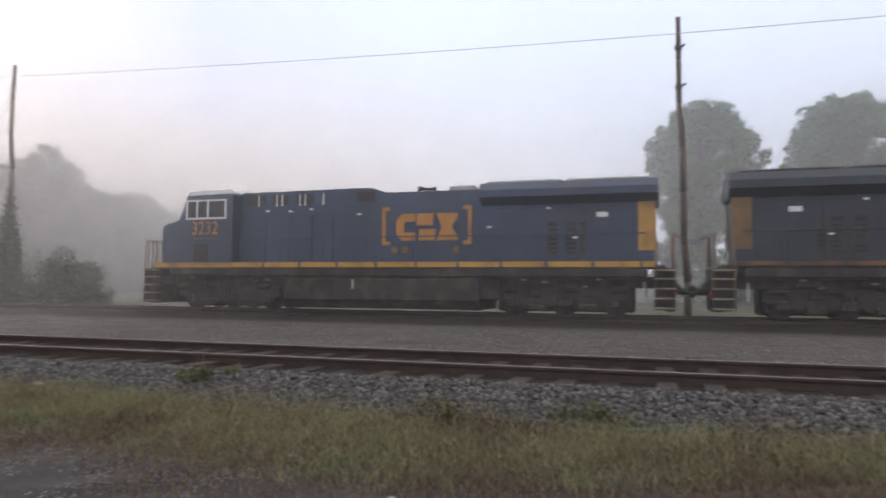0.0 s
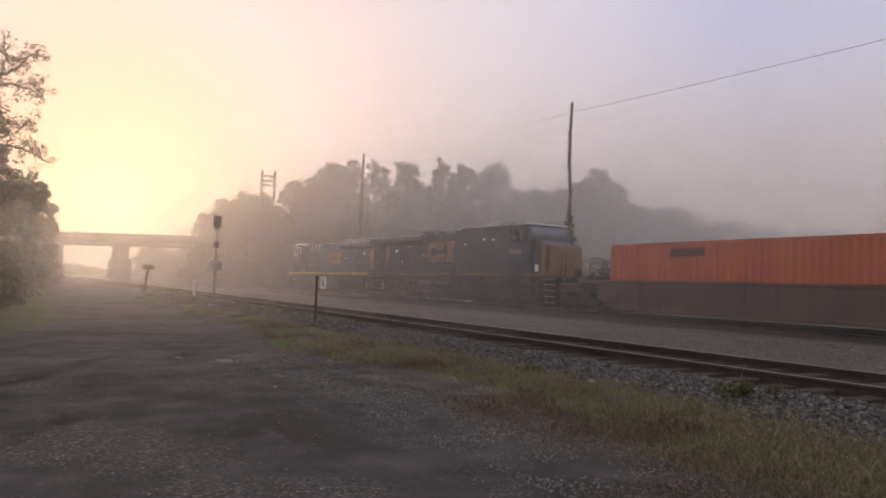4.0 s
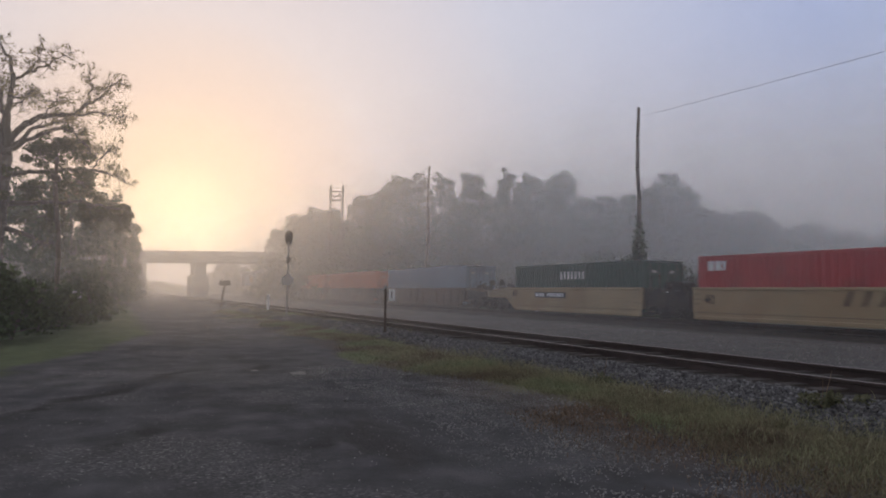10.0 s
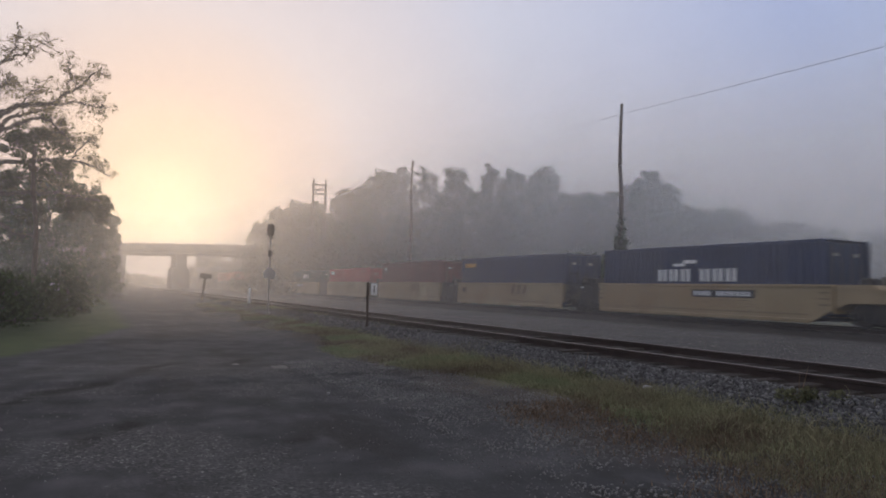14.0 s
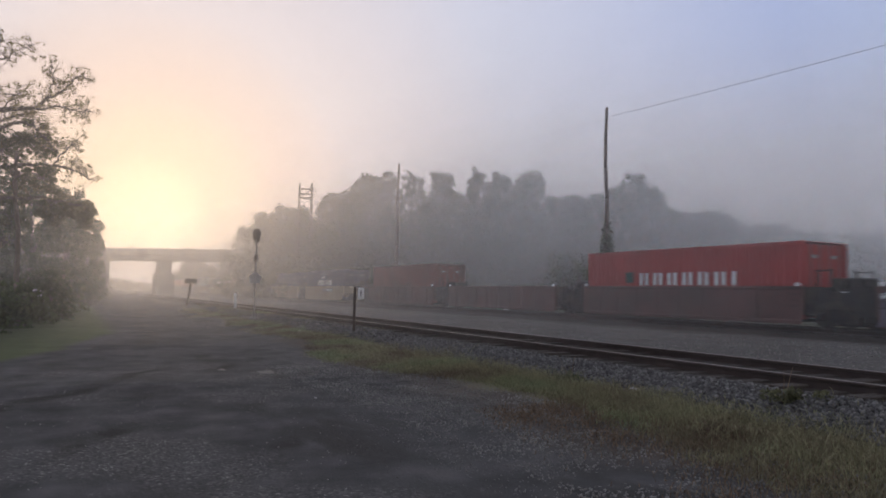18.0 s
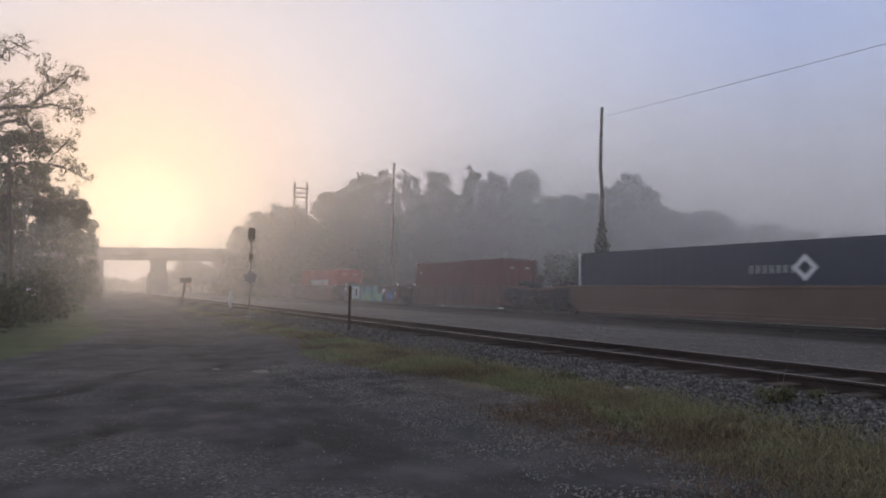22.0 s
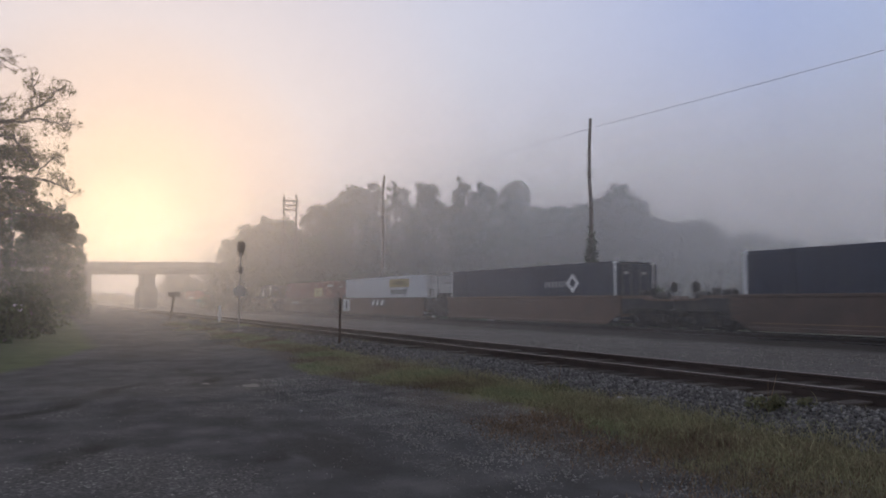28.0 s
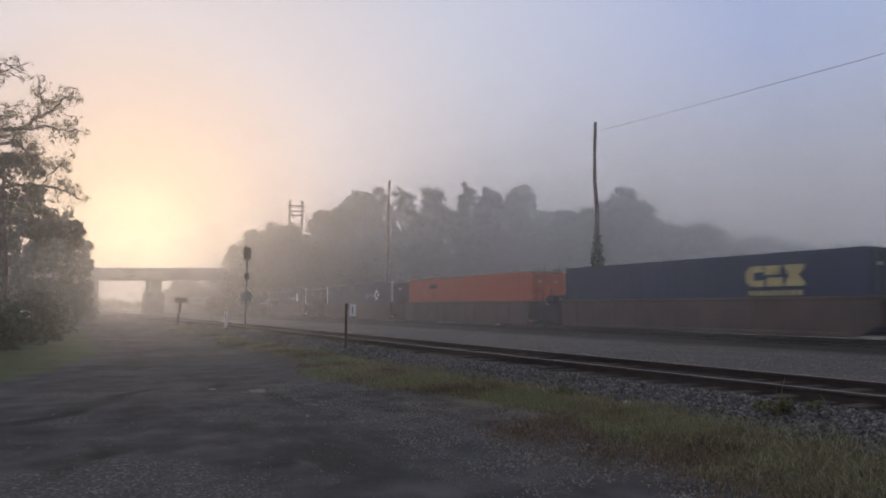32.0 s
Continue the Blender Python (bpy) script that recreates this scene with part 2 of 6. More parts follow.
def mat_ground():
    """Asphalt and grit road, grass verge, grey ballast, by the strips of the ground, with ragged borders."""
    m = bpy.data.materials.new("ground_mixed")
    m.use_nodes = True
    nt = m.node_tree
    N, L = nt.nodes.new, nt.links.new
    b = nt.nodes["Principled BSDF"]
    b.inputs["Roughness"].default_value = 0.9
    b.inputs["Specular IOR Level"].default_value = 0.14
    co = N("ShaderNodeTexCoord")

    def noise_at(scale, detail=6, rough=0.55, stretch=None):
        n = N("ShaderNodeTexNoise")
        n.inputs["Scale"].default_value, n.inputs["Detail"].default_value, n.inputs["Roughness"].default_value = scale, detail, rough
        if stretch:
            mp = N("ShaderNodeMapping"); mp.inputs["Scale"].default_value = stretch
            L(co.outputs["Object"], mp.inputs["Vector"]); L(mp.outputs[0], n.inputs["Vector"])
        else:
            L(co.outputs["Object"], n.inputs["Vector"])
        return n.outputs["Fac"]

    def ramp(fac, stops):
        r = N("ShaderNodeValToRGB"); L(fac, r.inputs["Fac"])
        e = r.color_ramp.elements
        while len(e) < len(stops):
            e.new(0.5)
        for x, (p, c) in zip(e, stops):
            x.position, x.color = p, (*c, 1)
        return r.outputs["Color"]

    def math_(op, a, c, third=None):
        n = N("ShaderNodeMath"); n.operation = op
        for i, v in enumerate((a, c, third)):
            if v is None:
                continue
            if isinstance(v, (int, float)):
                n.inputs[i].default_value = v
            else:
                L(v, n.inputs[i])
        return n.outputs[0]

    def mixc(f, a, c):
        n = N("ShaderNodeMix"); n.data_type = "RGBA"
        L(f, n.inputs[0]); L(a, n.inputs[6]); L(c, n.inputs[7])
        return n.outputs[2]

    def step(v, a, c):
        """0 below a, 1 above c; with c below a, the other way round."""
        n = N("ShaderNodeMapRange"); n.interpolation_type = "SMOOTHSTEP"
        L(v, n.inputs["Value"]); n.inputs["From Min"].default_value, n.inputs["From Max"].default_value = min(a, c), max(a, c)
        if c < a:
            n.inputs["To Min"].default_value, n.inputs["To Max"].default_value = 1.0, 0.0
        return n.outputs["Result"]

    big, mid, fine, grit = noise_at(0.35, 6), noise_at(1.6, 7), noise_at(22, 5, 0.7), noise_at(75, 3, 0.8)
    ruts = noise_at(0.6, 8, 0.66, (0.55, 1.15, 1))
    road = ramp(mid, [(0.3, (0.036, 0.036, 0.038)), (0.5, (0.060, 0.060, 0.062)), (0.72, (0.098, 0.096, 0.098))])
    road = mixc(step(ruts, 0.52, 0.64), road, ramp(fine, [(0.3, (0.030, 0.029, 0.029)), (0.7, (0.056, 0.054, 0.053))]))
    vor = N("ShaderNodeTexVoronoi"); vor.inputs["Scale"].default_value = 46; L(co.outputs["Object"], vor.inputs["Vector"])
    chips = ramp(vor.outputs["Color"], [(0.0, (0.036, 0.035, 0.036)), (0.55, (0.078, 0.077, 0.077)), (0.8, (0.13, 0.128, 0.126)), (0.93, (0.30, 0.295, 0.285))])
    road = mixc(math_("MULTIPLY", step(big, 0.49, 0.60), 0.8), road, chips)
    grass = ramp(mid, [(0.25, (0.13, 0.105, 0.072)), (0.45, (0.145, 0.135, 0.085)), (0.7, (0.165, 0.172, 0.10))])
    soil = ramp(fine, [(0.3, (0.055, 0.048, 0.044)), (0.7, (0.105, 0.09, 0.079))])
    vor2 = N("ShaderNodeTexVoronoi"); vor2.inputs["Scale"].default_value = 14; L(co.outputs["Object"], vor2.inputs["Vector"])
    stone = ramp(vor2.outputs["Color"], [(0.0, (0.052, 0.049, 0.048)), (0.5, (0.088, 0.083, 0.081)), (1.0, (0.15, 0.143, 0.138))])
    stone = mixc(step(mid, 0.45, 0.62), stone, ramp(fine, [(0.3, (0.07, 0.066, 0.062)), (0.7, (0.13, 0.122, 0.114))]))
    stone = mixc(math_("MULTIPLY", step(ruts, 0.5, 0.66), 0.7), stone, ramp(fine, [(0.3, (0.045, 0.04, 0.036)), (0.7, (0.085, 0.08, 0.066))]))
    bed = ramp(fine, [(0.3, (0.022, 0.018, 0.016)), (0.7, (0.046, 0.038, 0.034))])
    far = ramp(mid, [(0.3, (0.05, 0.055, 0.03)), (0.7, (0.10, 0.095, 0.05))])
    sep = N("ShaderNodeSeparateXYZ"); L(co.outputs["Object"], sep.inputs[0])
    x, y = sep.outputs["X"], sep.outputs["Y"]
    wob = math_("MULTIPLY_ADD", noise_at(0.45, 5), 2.6, -1.3)
    yw = math_("ADD", y, wob)
    yn = math_("MULTIPLY_ADD", noise_at(1.5, 5), 0.8, math_("ADD", y, -0.4))
    taper = math_("MINIMUM", math_("MULTIPLY", math_("MAXIMUM", math_("MULTIPLY_ADD", x, -1.0, -12.0), 0.0), 0.1), 2.0)
    verge = math_("SUBTRACT", yw, taper)
    # worn damp wheel ruts crossing the road
    run = math_("ADD", math_("MULTIPLY", x, -0.881), math_("MULTIPLY", y, 0.473))
    across = math_("ADD", math_("MULTIPLY_ADD", noise_at(1.1, 5), 0.9, -0.45), math_("ADD", math_("MULTIPLY", x, 0.473), math_("MULTIPLY", y, 0.881)))
    damp = ramp(fine, [(0.3, (0.022, 0.021, 0.021)), (0.7, (0.04, 0.038, 0.037))])
    for offset, start, end, wide in ((5.3, 6.2, 13.2, 0.3), (4.28, 12.6, 14.6, 0.34), (3.4, 6.2, 8.0, 0.22), (1.6, 6.3, 7.6, 0.25), (6.4, 5.6, 7.4, 0.2)):
        near = step(math_("ABSOLUTE", math_("ADD", across, offset), 0.0), wide, 0.05)
        span = math_("MULTIPLY", step(run, start - 0.5, start + 0.7), step(run, end + 0.6, end - 0.8))
        road = mixc(math_("MULTIPLY", math_("MULTIPLY", near, span), step(mid, 0.36, 0.56)), road, damp)
    c = mixc(step(verge, 4.3, 5.0), road, soil)
    c = mixc(step(verge, 5.3, 6.1), c, grass)
    c = mixc(step(yn, 6.9, 7.2), c, stone)
    c = mixc(step(yn, 7.45, 7.75), c, bed)
    c = mixc(step(yn, 10.2, 10.5), c, stone)
    c = mixc(step(yn, 20.9, 22.3), c, bed)
    c = mixc(step(yn, 27.2, 28.2), c, stone)
    c = mixc(step(yw, 30, 31.5), c, far)
    # lawn and brush on the other side of the road
    lawn = math_("MULTIPLY_ADD", x, -0.27, math_("MULTIPLY", y, -1.0))
    lawn = math_("ADD", lawn, math_("MULTIPLY_ADD", noise_at(0.5, 4), 1.6, -0.8))
    lawn = math_("MULTIPLY", math_("MULTIPLY", step(lawn, 5.2, 5.8), step(math_("MULTIPLY", x, -1.0), 9.0, 11.0)), step(math_("MULTIPLY", yn, -1.0), -1.6, -0.8))
    c = mixc(lawn, c, ramp(mid, [(0.3, (0.055, 0.072, 0.034)), (0.7, (0.09, 0.108, 0.05))]))
    L(c, b.inputs["Base Color"])
    bp = N("ShaderNodeBump"); bp.inputs["Strength"].default_value, bp.inputs["Distance"].default_value = 0.35, 0.012
    L(math_("ADD", math_("ADD", fine, grit), vor.outputs["Distance"]), bp.inputs["Height"]); L(bp.outputs[0], b.inputs["Normal"])
    return m


M_ground = mat_ground()
M_rail = mat("rail_steel", (0.055, 0.038, 0.031), 0.65, 0.2, 0.3, 4, 60)
M_shine = mat("worn_rail_head", (0.27, 0.235, 0.215), 0.5, 0.9, 0.15, 4, 60, 0.05)
M_tie = mat("creosote_timber", (0.042, 0.034, 0.03), 0.9, 0, 0.4, 3, 30, 0.5, by_object=0.5, axis=(6, 1, 1))
M_stone = mat("ballast_stone", (0.22, 0.205, 0.195), 0.9, 0, 0.35, 5, 40, 0.4)
M_navy = mat("navy_paint", (0.030, 0.052, 0.092), 0.42, 0, 0.2, 0.8, 30, 0.05, (0.036, 0.045, 0.062), 0.3)
M_navy_old = mat("faded_navy_paint", (0.026, 0.036, 0.050), 0.55, 0, 0.25, 0.8, 30, 0.05, (0.04, 0.037, 0.037), 0.4)
M_yellow = mat("yellow_paint", (0.47, 0.245, 0.045), 0.45, 0, 0.15, 2, 30, 0.03, (0.2, 0.12, 0.04), 0.25)
M_emblem = mat("orange_emblem_paint", (0.46, 0.20, 0.04), 0.5, 0, 0.15, 2, 30, 0.03, (0.2, 0.12, 0.04), 0.25)
M_yellow_old = mat("dirty_yellow_paint", (0.20, 0.108, 0.042), 0.6, 0, 0.25, 2, 30, 0.03, (0.12, 0.075, 0.035), 0.45)
M_truck = mat("dusty_truck_steel", (0.05, 0.045, 0.042), 0.8, 0.1, 0.3, 3, 40, 0.2, (0.03, 0.026, 0.024), 0.4)
M_stripe_old = mat("grimy_orange_stripe", (0.16, 0.078, 0.036), 0.6, 0, 0.4, 1.2, 30, 0.03, (0.06, 0.045, 0.035), 0.5)
M_under = mat("grimy_underframe", (0.028, 0.026, 0.025), 0.75, 0.1, 0.3, 3, 40, 0.2, (0.07, 0.055, 0.042), 0.4)
M_white = mat("white_paint", (0.72, 0.73, 0.74), 0.5, 0, 0.08, 2, 30, 0.02)
M_grey = mat("grey_paint", (0.33, 0.33, 0.33), 0.5, 0, 0.12, 2, 30, 0.02)
M_glass = mat("dark_window_glass", (0.02, 0.022, 0.025), 0.08, 0, 0.1, 2, 20, 0)
M_tank = mat("dusty_grey_tank", (0.06, 0.057, 0.055), 0.6, 0.1, 0.3, 2, 30, 0.1, (0.035, 0.03, 0.028), 0.4)
# the bright sky in the glass is painted as a pale base colour
M_glass_painted_sky = mat("glass_painted_sky", (0.16, 0.20, 0.24), 0.12, 0.5, 0.1, 2, 20, 0)
M_black = mat("black_paint", (0.02, 0.02, 0.021), 0.5, 0, 0.2, 3, 30, 0.05)
M_red_light = mat("red_lens", (0.5, 0.03, 0.02), 0.3)
M_wood = mat("weathered_pole_wood", (0.085, 0.062, 0.048), 0.9, 0, 0.35, 2, 20, 0.4, axis=(4, 4, 0.4))
M_concrete = mat("bridge_concrete", (0.21, 0.195, 0.175), 0.9, 0, 0.2, 0.6, 12, 0.3, (0.12, 0.11, 0.10), 0.4)
M_steel = mat("dull_steel", (0.22, 0.22, 0.22), 0.5, 0.7, 0.2, 5, 40)
M_step = mat("worn_step_metal", (0.30, 0.24, 0.17), 0.6, 0, 0.25, 3, 30, 0.1, (0.14, 0.10, 0.07), 0.4)
M_weed = mat_leaf("weed_leaf", (0.15, 0.152, 0.095))
M_lockrod = mat("dull_galvanised_rod", (0.16, 0.15, 0.15), 0.5, 0.4, 0.2, 4, 30, 0.05)
M_cream = mat("faded_cream_yellow_paint", (0.52, 0.43, 0.19), 0.5, 0, 0.15, 2, 30, 0.03, (0.3, 0.24, 0.1), 0.3)
M_faint = mat("faded_dark_stencil", (0.17, 0.115, 0.065), 0.7, 0, 0.3, 3, 30, 0.05)
M_puddle = mat("muddy_water", (0.07, 0.066, 0.062), 0.6, 0, 0.15, 2, 30, 0.02)
M_green_wall = mat("pale_green_paint", (0.16, 0.32, 0.23), 0.6, 0, 0.15, 2, 20)
M_bark = mat("bark", (0.07, 0.055, 0.045), 0.95, 0, 0.35, 3, 20, 0.5, axis=(3, 3, 0.6))
M_leaf = mat_leaf("leaf_green", (0.055, 0.078, 0.030))
M_leaf2 = mat_leaf("leaf_olive", (0.065, 0.072, 0.030))
M_leaf3 = mat_leaf("leaf_dark", (0.040, 0.060, 0.026))
# warm backlight and haze are painted into this leaf colour
M_leaf_backlit = mat_leaf("leaf_painted_backlit", (0.17, 0.14, 0.07), 0.4, 0.62)
M_leaf4 = mat_leaf("leaf_bright", (0.072, 0.15, 0.05))


def mat_blade(name, stops, scale):
    """Grass whose colour drifts from green to straw to dead brown in patches."""
    m = mat_leaf(name, (0.2, 0.2, 0.1), 0.3)
    nt = m.node_tree
    co, n, r = nt.nodes.new("ShaderNodeTexCoord"), nt.nodes.new("ShaderNodeTexNoise"), nt.nodes.new("ShaderNodeValToRGB")
    n.inputs["Scale"].default_value, n.inputs["Detail"].default_value = scale, 4
    nt.links.new(co.outputs["Object"], n.inputs["Vector"]); nt.links.new(n.outputs["Fac"], r.inputs["Fac"])
    e = r.color_ramp.elements
    while len(e) < len(stops):
        e.new(0.5)
    for x, (p, c) in zip(e, stops):
        x.position, x.color = p, (*c, 1)
    old = [x for x in nt.nodes if x.type == "VALTORGB" and x != r][0]
    mx = nt.nodes.new("ShaderNodeMix"); mx.data_type = "RGBA"; mx.blend_type = "MULTIPLY"; mx.inputs[0].default_value = 1.0
    for x, k in zip(old.color_ramp.elements, (0.6, 1.25)):
        x.color = (k, k, k, 1)
    nt.links.new(old.outputs[0], mx.inputs[6]); nt.links.new(r.outputs[0], mx.inputs[7])
    for x in nt.nodes:
        if x.type in ("BSDF_DIFFUSE", "BSDF_TRANSLUCENT"):
            nt.links.new(mx.outputs[2], x.inputs["Color"])
    return m


M_blade = mat_blade("grass_blade", [(0.34, (0.17, 0.132, 0.098)), (0.46, (0.235, 0.208, 0.14)), (0.56, (0.28, 0.282, 0.172)), (0.70, (0.225, 0.27, 0.157))], 0.7)
M_blade_pale = mat_leaf("pale_grass_blade", (0.275, 0.26, 0.165), 0.35)
M_blade_dry = mat_leaf("dry_grass_blade", (0.19, 0.14, 0.10), 0.45)
PAINT = {
    "orange": mat("orange_container_paint", (0.52, 0.122, 0.046), 0.5, 0, 0.12, 0.7, 25, 0.03, (0.30, 0.08, 0.04), 0.25),
    "blue_grey": mat("blue_grey_container_paint", (0.17, 0.23, 0.30), 0.5, 0, 0.12, 0.7, 25, 0.03, (0.14, 0.15, 0.17), 0.25),
    "green": mat("dark_green_container_paint", (0.018, 0.06, 0.048), 0.5, 0, 0.15, 0.7, 25, 0.03, (0.05, 0.07, 0.06), 0.2),
    "red": mat("red_container_paint", (0.40, 0.035, 0.038), 0.5, 0, 0.12, 0.7, 25, 0.03, (0.2, 0.03, 0.03), 0.25),
    "maroon": mat("maroon_container_paint", (0.135, 0.036, 0.036), 0.55, 0, 0.15, 0.7, 25, 0.03, (0.12, 0.035, 0.03), 0.3),
    "blue": mat("blue_container_paint", (0.022, 0.036, 0.09), 0.5, 0, 0.12, 0.7, 25, 0.03, (0.03, 0.04, 0.08), 0.2),
    "brown": mat("brown_container_paint", (0.18, 0.054, 0.045), 0.6, 0, 0.18, 0.7, 25, 0.03, (0.11, 0.05, 0.04), 0.35),
    "scarlet": mat("scarlet_container_paint", (0.37, 0.04, 0.035), 0.5, 0, 0.12, 0.7, 25, 0.03, (0.28, 0.05, 0.04), 0.2),
    "midnight": mat("midnight_container_paint", (0.018, 0.024, 0.048), 0.45, 0, 0.15, 0.7, 25, 0.03, (0.03, 0.032, 0.04), 0.2),
    "white": mat("white_container_paint", (0.62, 0.66, 0.70), 0.5, 0, 0.08, 0.7, 25, 0.03, (0.4, 0.42, 0.44), 0.2),
    "navy": mat("navy_container_paint", (0.018, 0.034, 0.072), 0.45, 0, 0.12, 0.7, 25, 0.03, (0.03, 0.04, 0.07), 0.2),
    "car_brown": mat("brown_car_paint", (0.108, 0.067, 0.049), 0.65, 0, 0.2, 0.7, 25, 0.05, (0.075, 0.05, 0.038), 0.45),
    "car_tan": mat("tan_car_paint", (0.125, 0.074, 0.05), 0.65, 0, 0.2, 0.7, 25, 0.05, (0.12, 0.07, 0.045), 0.45),
    "car_yellow": mat("yellow_car_paint", (0.335, 0.25, 0.137), 0.6, 0, 0.14, 0.7, 25, 0.05, (0.30, 0.2, 0.10), 0.4),
    "car_red": mat("oxide_car_paint", (0.115, 0.054, 0.046), 0.7, 0, 0.2, 0.7, 25, 0.05, (0.08, 0.05, 0.042), 0.45),
    "teal": mat("teal_spray_paint", (0.13, 0.42, 0.36), 0.6, 0, 0.25, 1.2, 25, 0.03, (0.08, 0.25, 0.35), 0.4),
    "spray_grey": mat("purple_grey_spray_paint", (0.15, 0.13, 0.17), 0.6, 0, 0.35, 2.2, 25, 0.03, (0.07, 0.05, 0.06), 0.5),
    "spray_blue": mat("blue_spray_paint", (0.045, 0.065, 0.17), 0.6, 0, 0.3, 1.2, 25, 0.03),
}

# ---------------------------------------------------------------- mesh helpers


def box(bm, x0, x1, y0, y1, z0, z1, bevel=0.0):
    made = bmesh.ops.create_cube(bm, size=1.0, matrix=Matrix.LocRotScale(((x0 + x1) / 2, (y0 + y1) / 2, (z0 + z1) / 2), None, (abs(x1 - x0), abs(y1 - y0), abs(z1 - z0))))
    if bevel:
        es = list({e for v in made["verts"] for e in v.link_edges})
        bmesh.ops.bevel(bm, geom=es, offset=bevel, segments=1, affect="EDGES")
    return made["verts"]


def rod(bm, a, b, r, r2=None, n=8, caps=True):
    a, b = Vector(a), Vector(b)
    d = b - a
    m = Matrix.Translation((a + b) / 2) @ d.to_track_quat("Z", "Y").to_matrix().to_4x4()
    bmesh.ops.create_cone(bm, cap_ends=caps, segments=n, radius1=r, radius2=r if r2 is None else r2, depth=d.length, matrix=m)


def slab(bm, outline, y0, y1):
    """An outline of (x, z) points pulled through from y0 to y1."""
    lo = [bm.verts.new((x, y0, z)) for x, z in outline]
    hi = [bm.verts.new((x, y1, z)) for x, z in outline]
    bm.faces.new(lo)
    bm.faces.new(hi[::-1])
    for i in range(len(outline)):
        j = (i + 1) % len(outline)
        bm.faces.new((lo[j], lo[i], hi[i], hi[j]))


def along(bm, section, x0, x1):
    """A section of (y, z) points pulled along x."""
    lo = [bm.verts.new((x0, y, z)) for y, z in section]
    hi = [bm.verts.new((x1, y, z)) for y, z in section]
    bm.faces.new(lo[::-1])
    bm.faces.new(hi)
    for i in range(len(section)):
        j = (i + 1) % len(section)
        bm.faces.new((lo[i], lo[j], hi[j], hi[i]))


def mesh_of(name, bm, material, smooth=False):
    bmesh.ops.recalc_face_normals(bm, faces=bm.faces[:])
    me = bpy.data.meshes.new(name)
    bm.to_mesh(me)
    bm.free()
    for m in material if isinstance(material, (list, tuple)) else [material]:
        me.materials.append(m)
    if smooth:
        for p in me.polygons:
            p.use_smooth = True
    return me


def part(name, bm, material, parent=None, label="", smooth=False):
    ob = new(name, mesh_of(name, bm, material, smooth) if isinstance(bm, bmesh.types.BMesh) else bm)
    if parent is not None:
        ob.parent = parent
    if label:
        ob["label"] = label
    return ob


def raw(name, verts, faces, material, parent=None):
    me = bpy.data.meshes.new(name)
    me.from_pydata(verts, [], faces)
    me.materials.append(material)
    ob = new(name, me)
    if parent is not None:
        ob.parent = parent
    return ob


def simple(name, parent, material, *boxes, bevel=0.0, label=""):
    bm = bmesh.new()
    for b in boxes:
        box(bm, *b, bevel=bevel)
    return part(name, bm, material, parent, label)


def lettering(name, text, size, m, material, parent, stretch=1.0):
    """Letters as a thin mesh, standing upright and facing -y before the pose m."""
    cu = bpy.data.curves.new(name, "FONT")
    cu.body, cu.size, cu.extrude, cu.align_x, cu.align_y = text, size, 0.004, "CENTER", "CENTER"
    tmp = new(name, cu)
    me = bpy.data.meshes.new_from_object(tmp.evaluated_get(bpy.context.evaluated_depsgraph_get()))
    bpy.data.objects.remove(tmp)
    me.transform(m @ Matrix.Rotation(radians(90), 4, "X") @ Matrix.Diagonal((stretch, 1, 1, 1)))
    me.materials.clear()
    me.materials.append(material)
    return part(name, me, material, parent)

# ---------------------------------------------------------------- ground and tracks
RAIL_NEAR, RAIL_MAIN, Y_NEAR, Y_MAIN = 0.54, 0.45, 8.96, 25.1


def ground_height(x, y):
    pts = [(-3000, 0), (-60, 0), (-6, 0.02), (3.6, 0.0), (5.2, 0.05), (6.8, 0.16), (7.55, 0.40), (10.4, 0.40), (11.3, 0.24), (16, 0.2), (21.8, 0.16),
           (23.4, 0.27), (26.9, 0.27), (28.4, 0.05), (36, -0.1), (70, 0.2), (3000, 0.2)]
    z = np.interp(y, [p[0] for p in pts], [p[1] for p in pts])
    if -60 < x < 40 and -20 < y < 40:
        z += 0.035 * noise.noise((x * 0.5, y * 0.5, 0)) + 0.02 * noise.noise((x * 1.7, y * 1.7, 3))
    return float(z)


def make_ground():
    xs = [-3000, -1500, -700, -400, -250, -160, -110, -80] + list(np.arange(-64, 42.01, 1.0)) + [60, 90, 150, 300, 700, 1500, 3000]
    ys = [-3000, -1500, -600, -250, -120, -60, -40, -28] + list(np.arange(-20, 3.5, 1.0)) + list(np.arange(3.5, 12.01, 0.35)) + list(np.arange(13, 40.1, 0.9)) + [48, 60, 80, 130, 250, 600, 1500, 3000]
    verts = [(x, y, ground_height(x, y)) for y in ys for x in xs]
    n = len(xs)
    faces = [(j * n + i, j * n + i + 1, (j + 1) * n + i + 1, (j + 1) * n + i) for j in range(len(ys) - 1) for i in range(n - 1)]
    g = raw("ground", verts, faces, M_ground)
    for p in g.data.polygons:
        p.use_smooth = True
    tagged(g, "damp road grit, grass verge and grey track ballast", "ground", kind="structure")


make_ground()


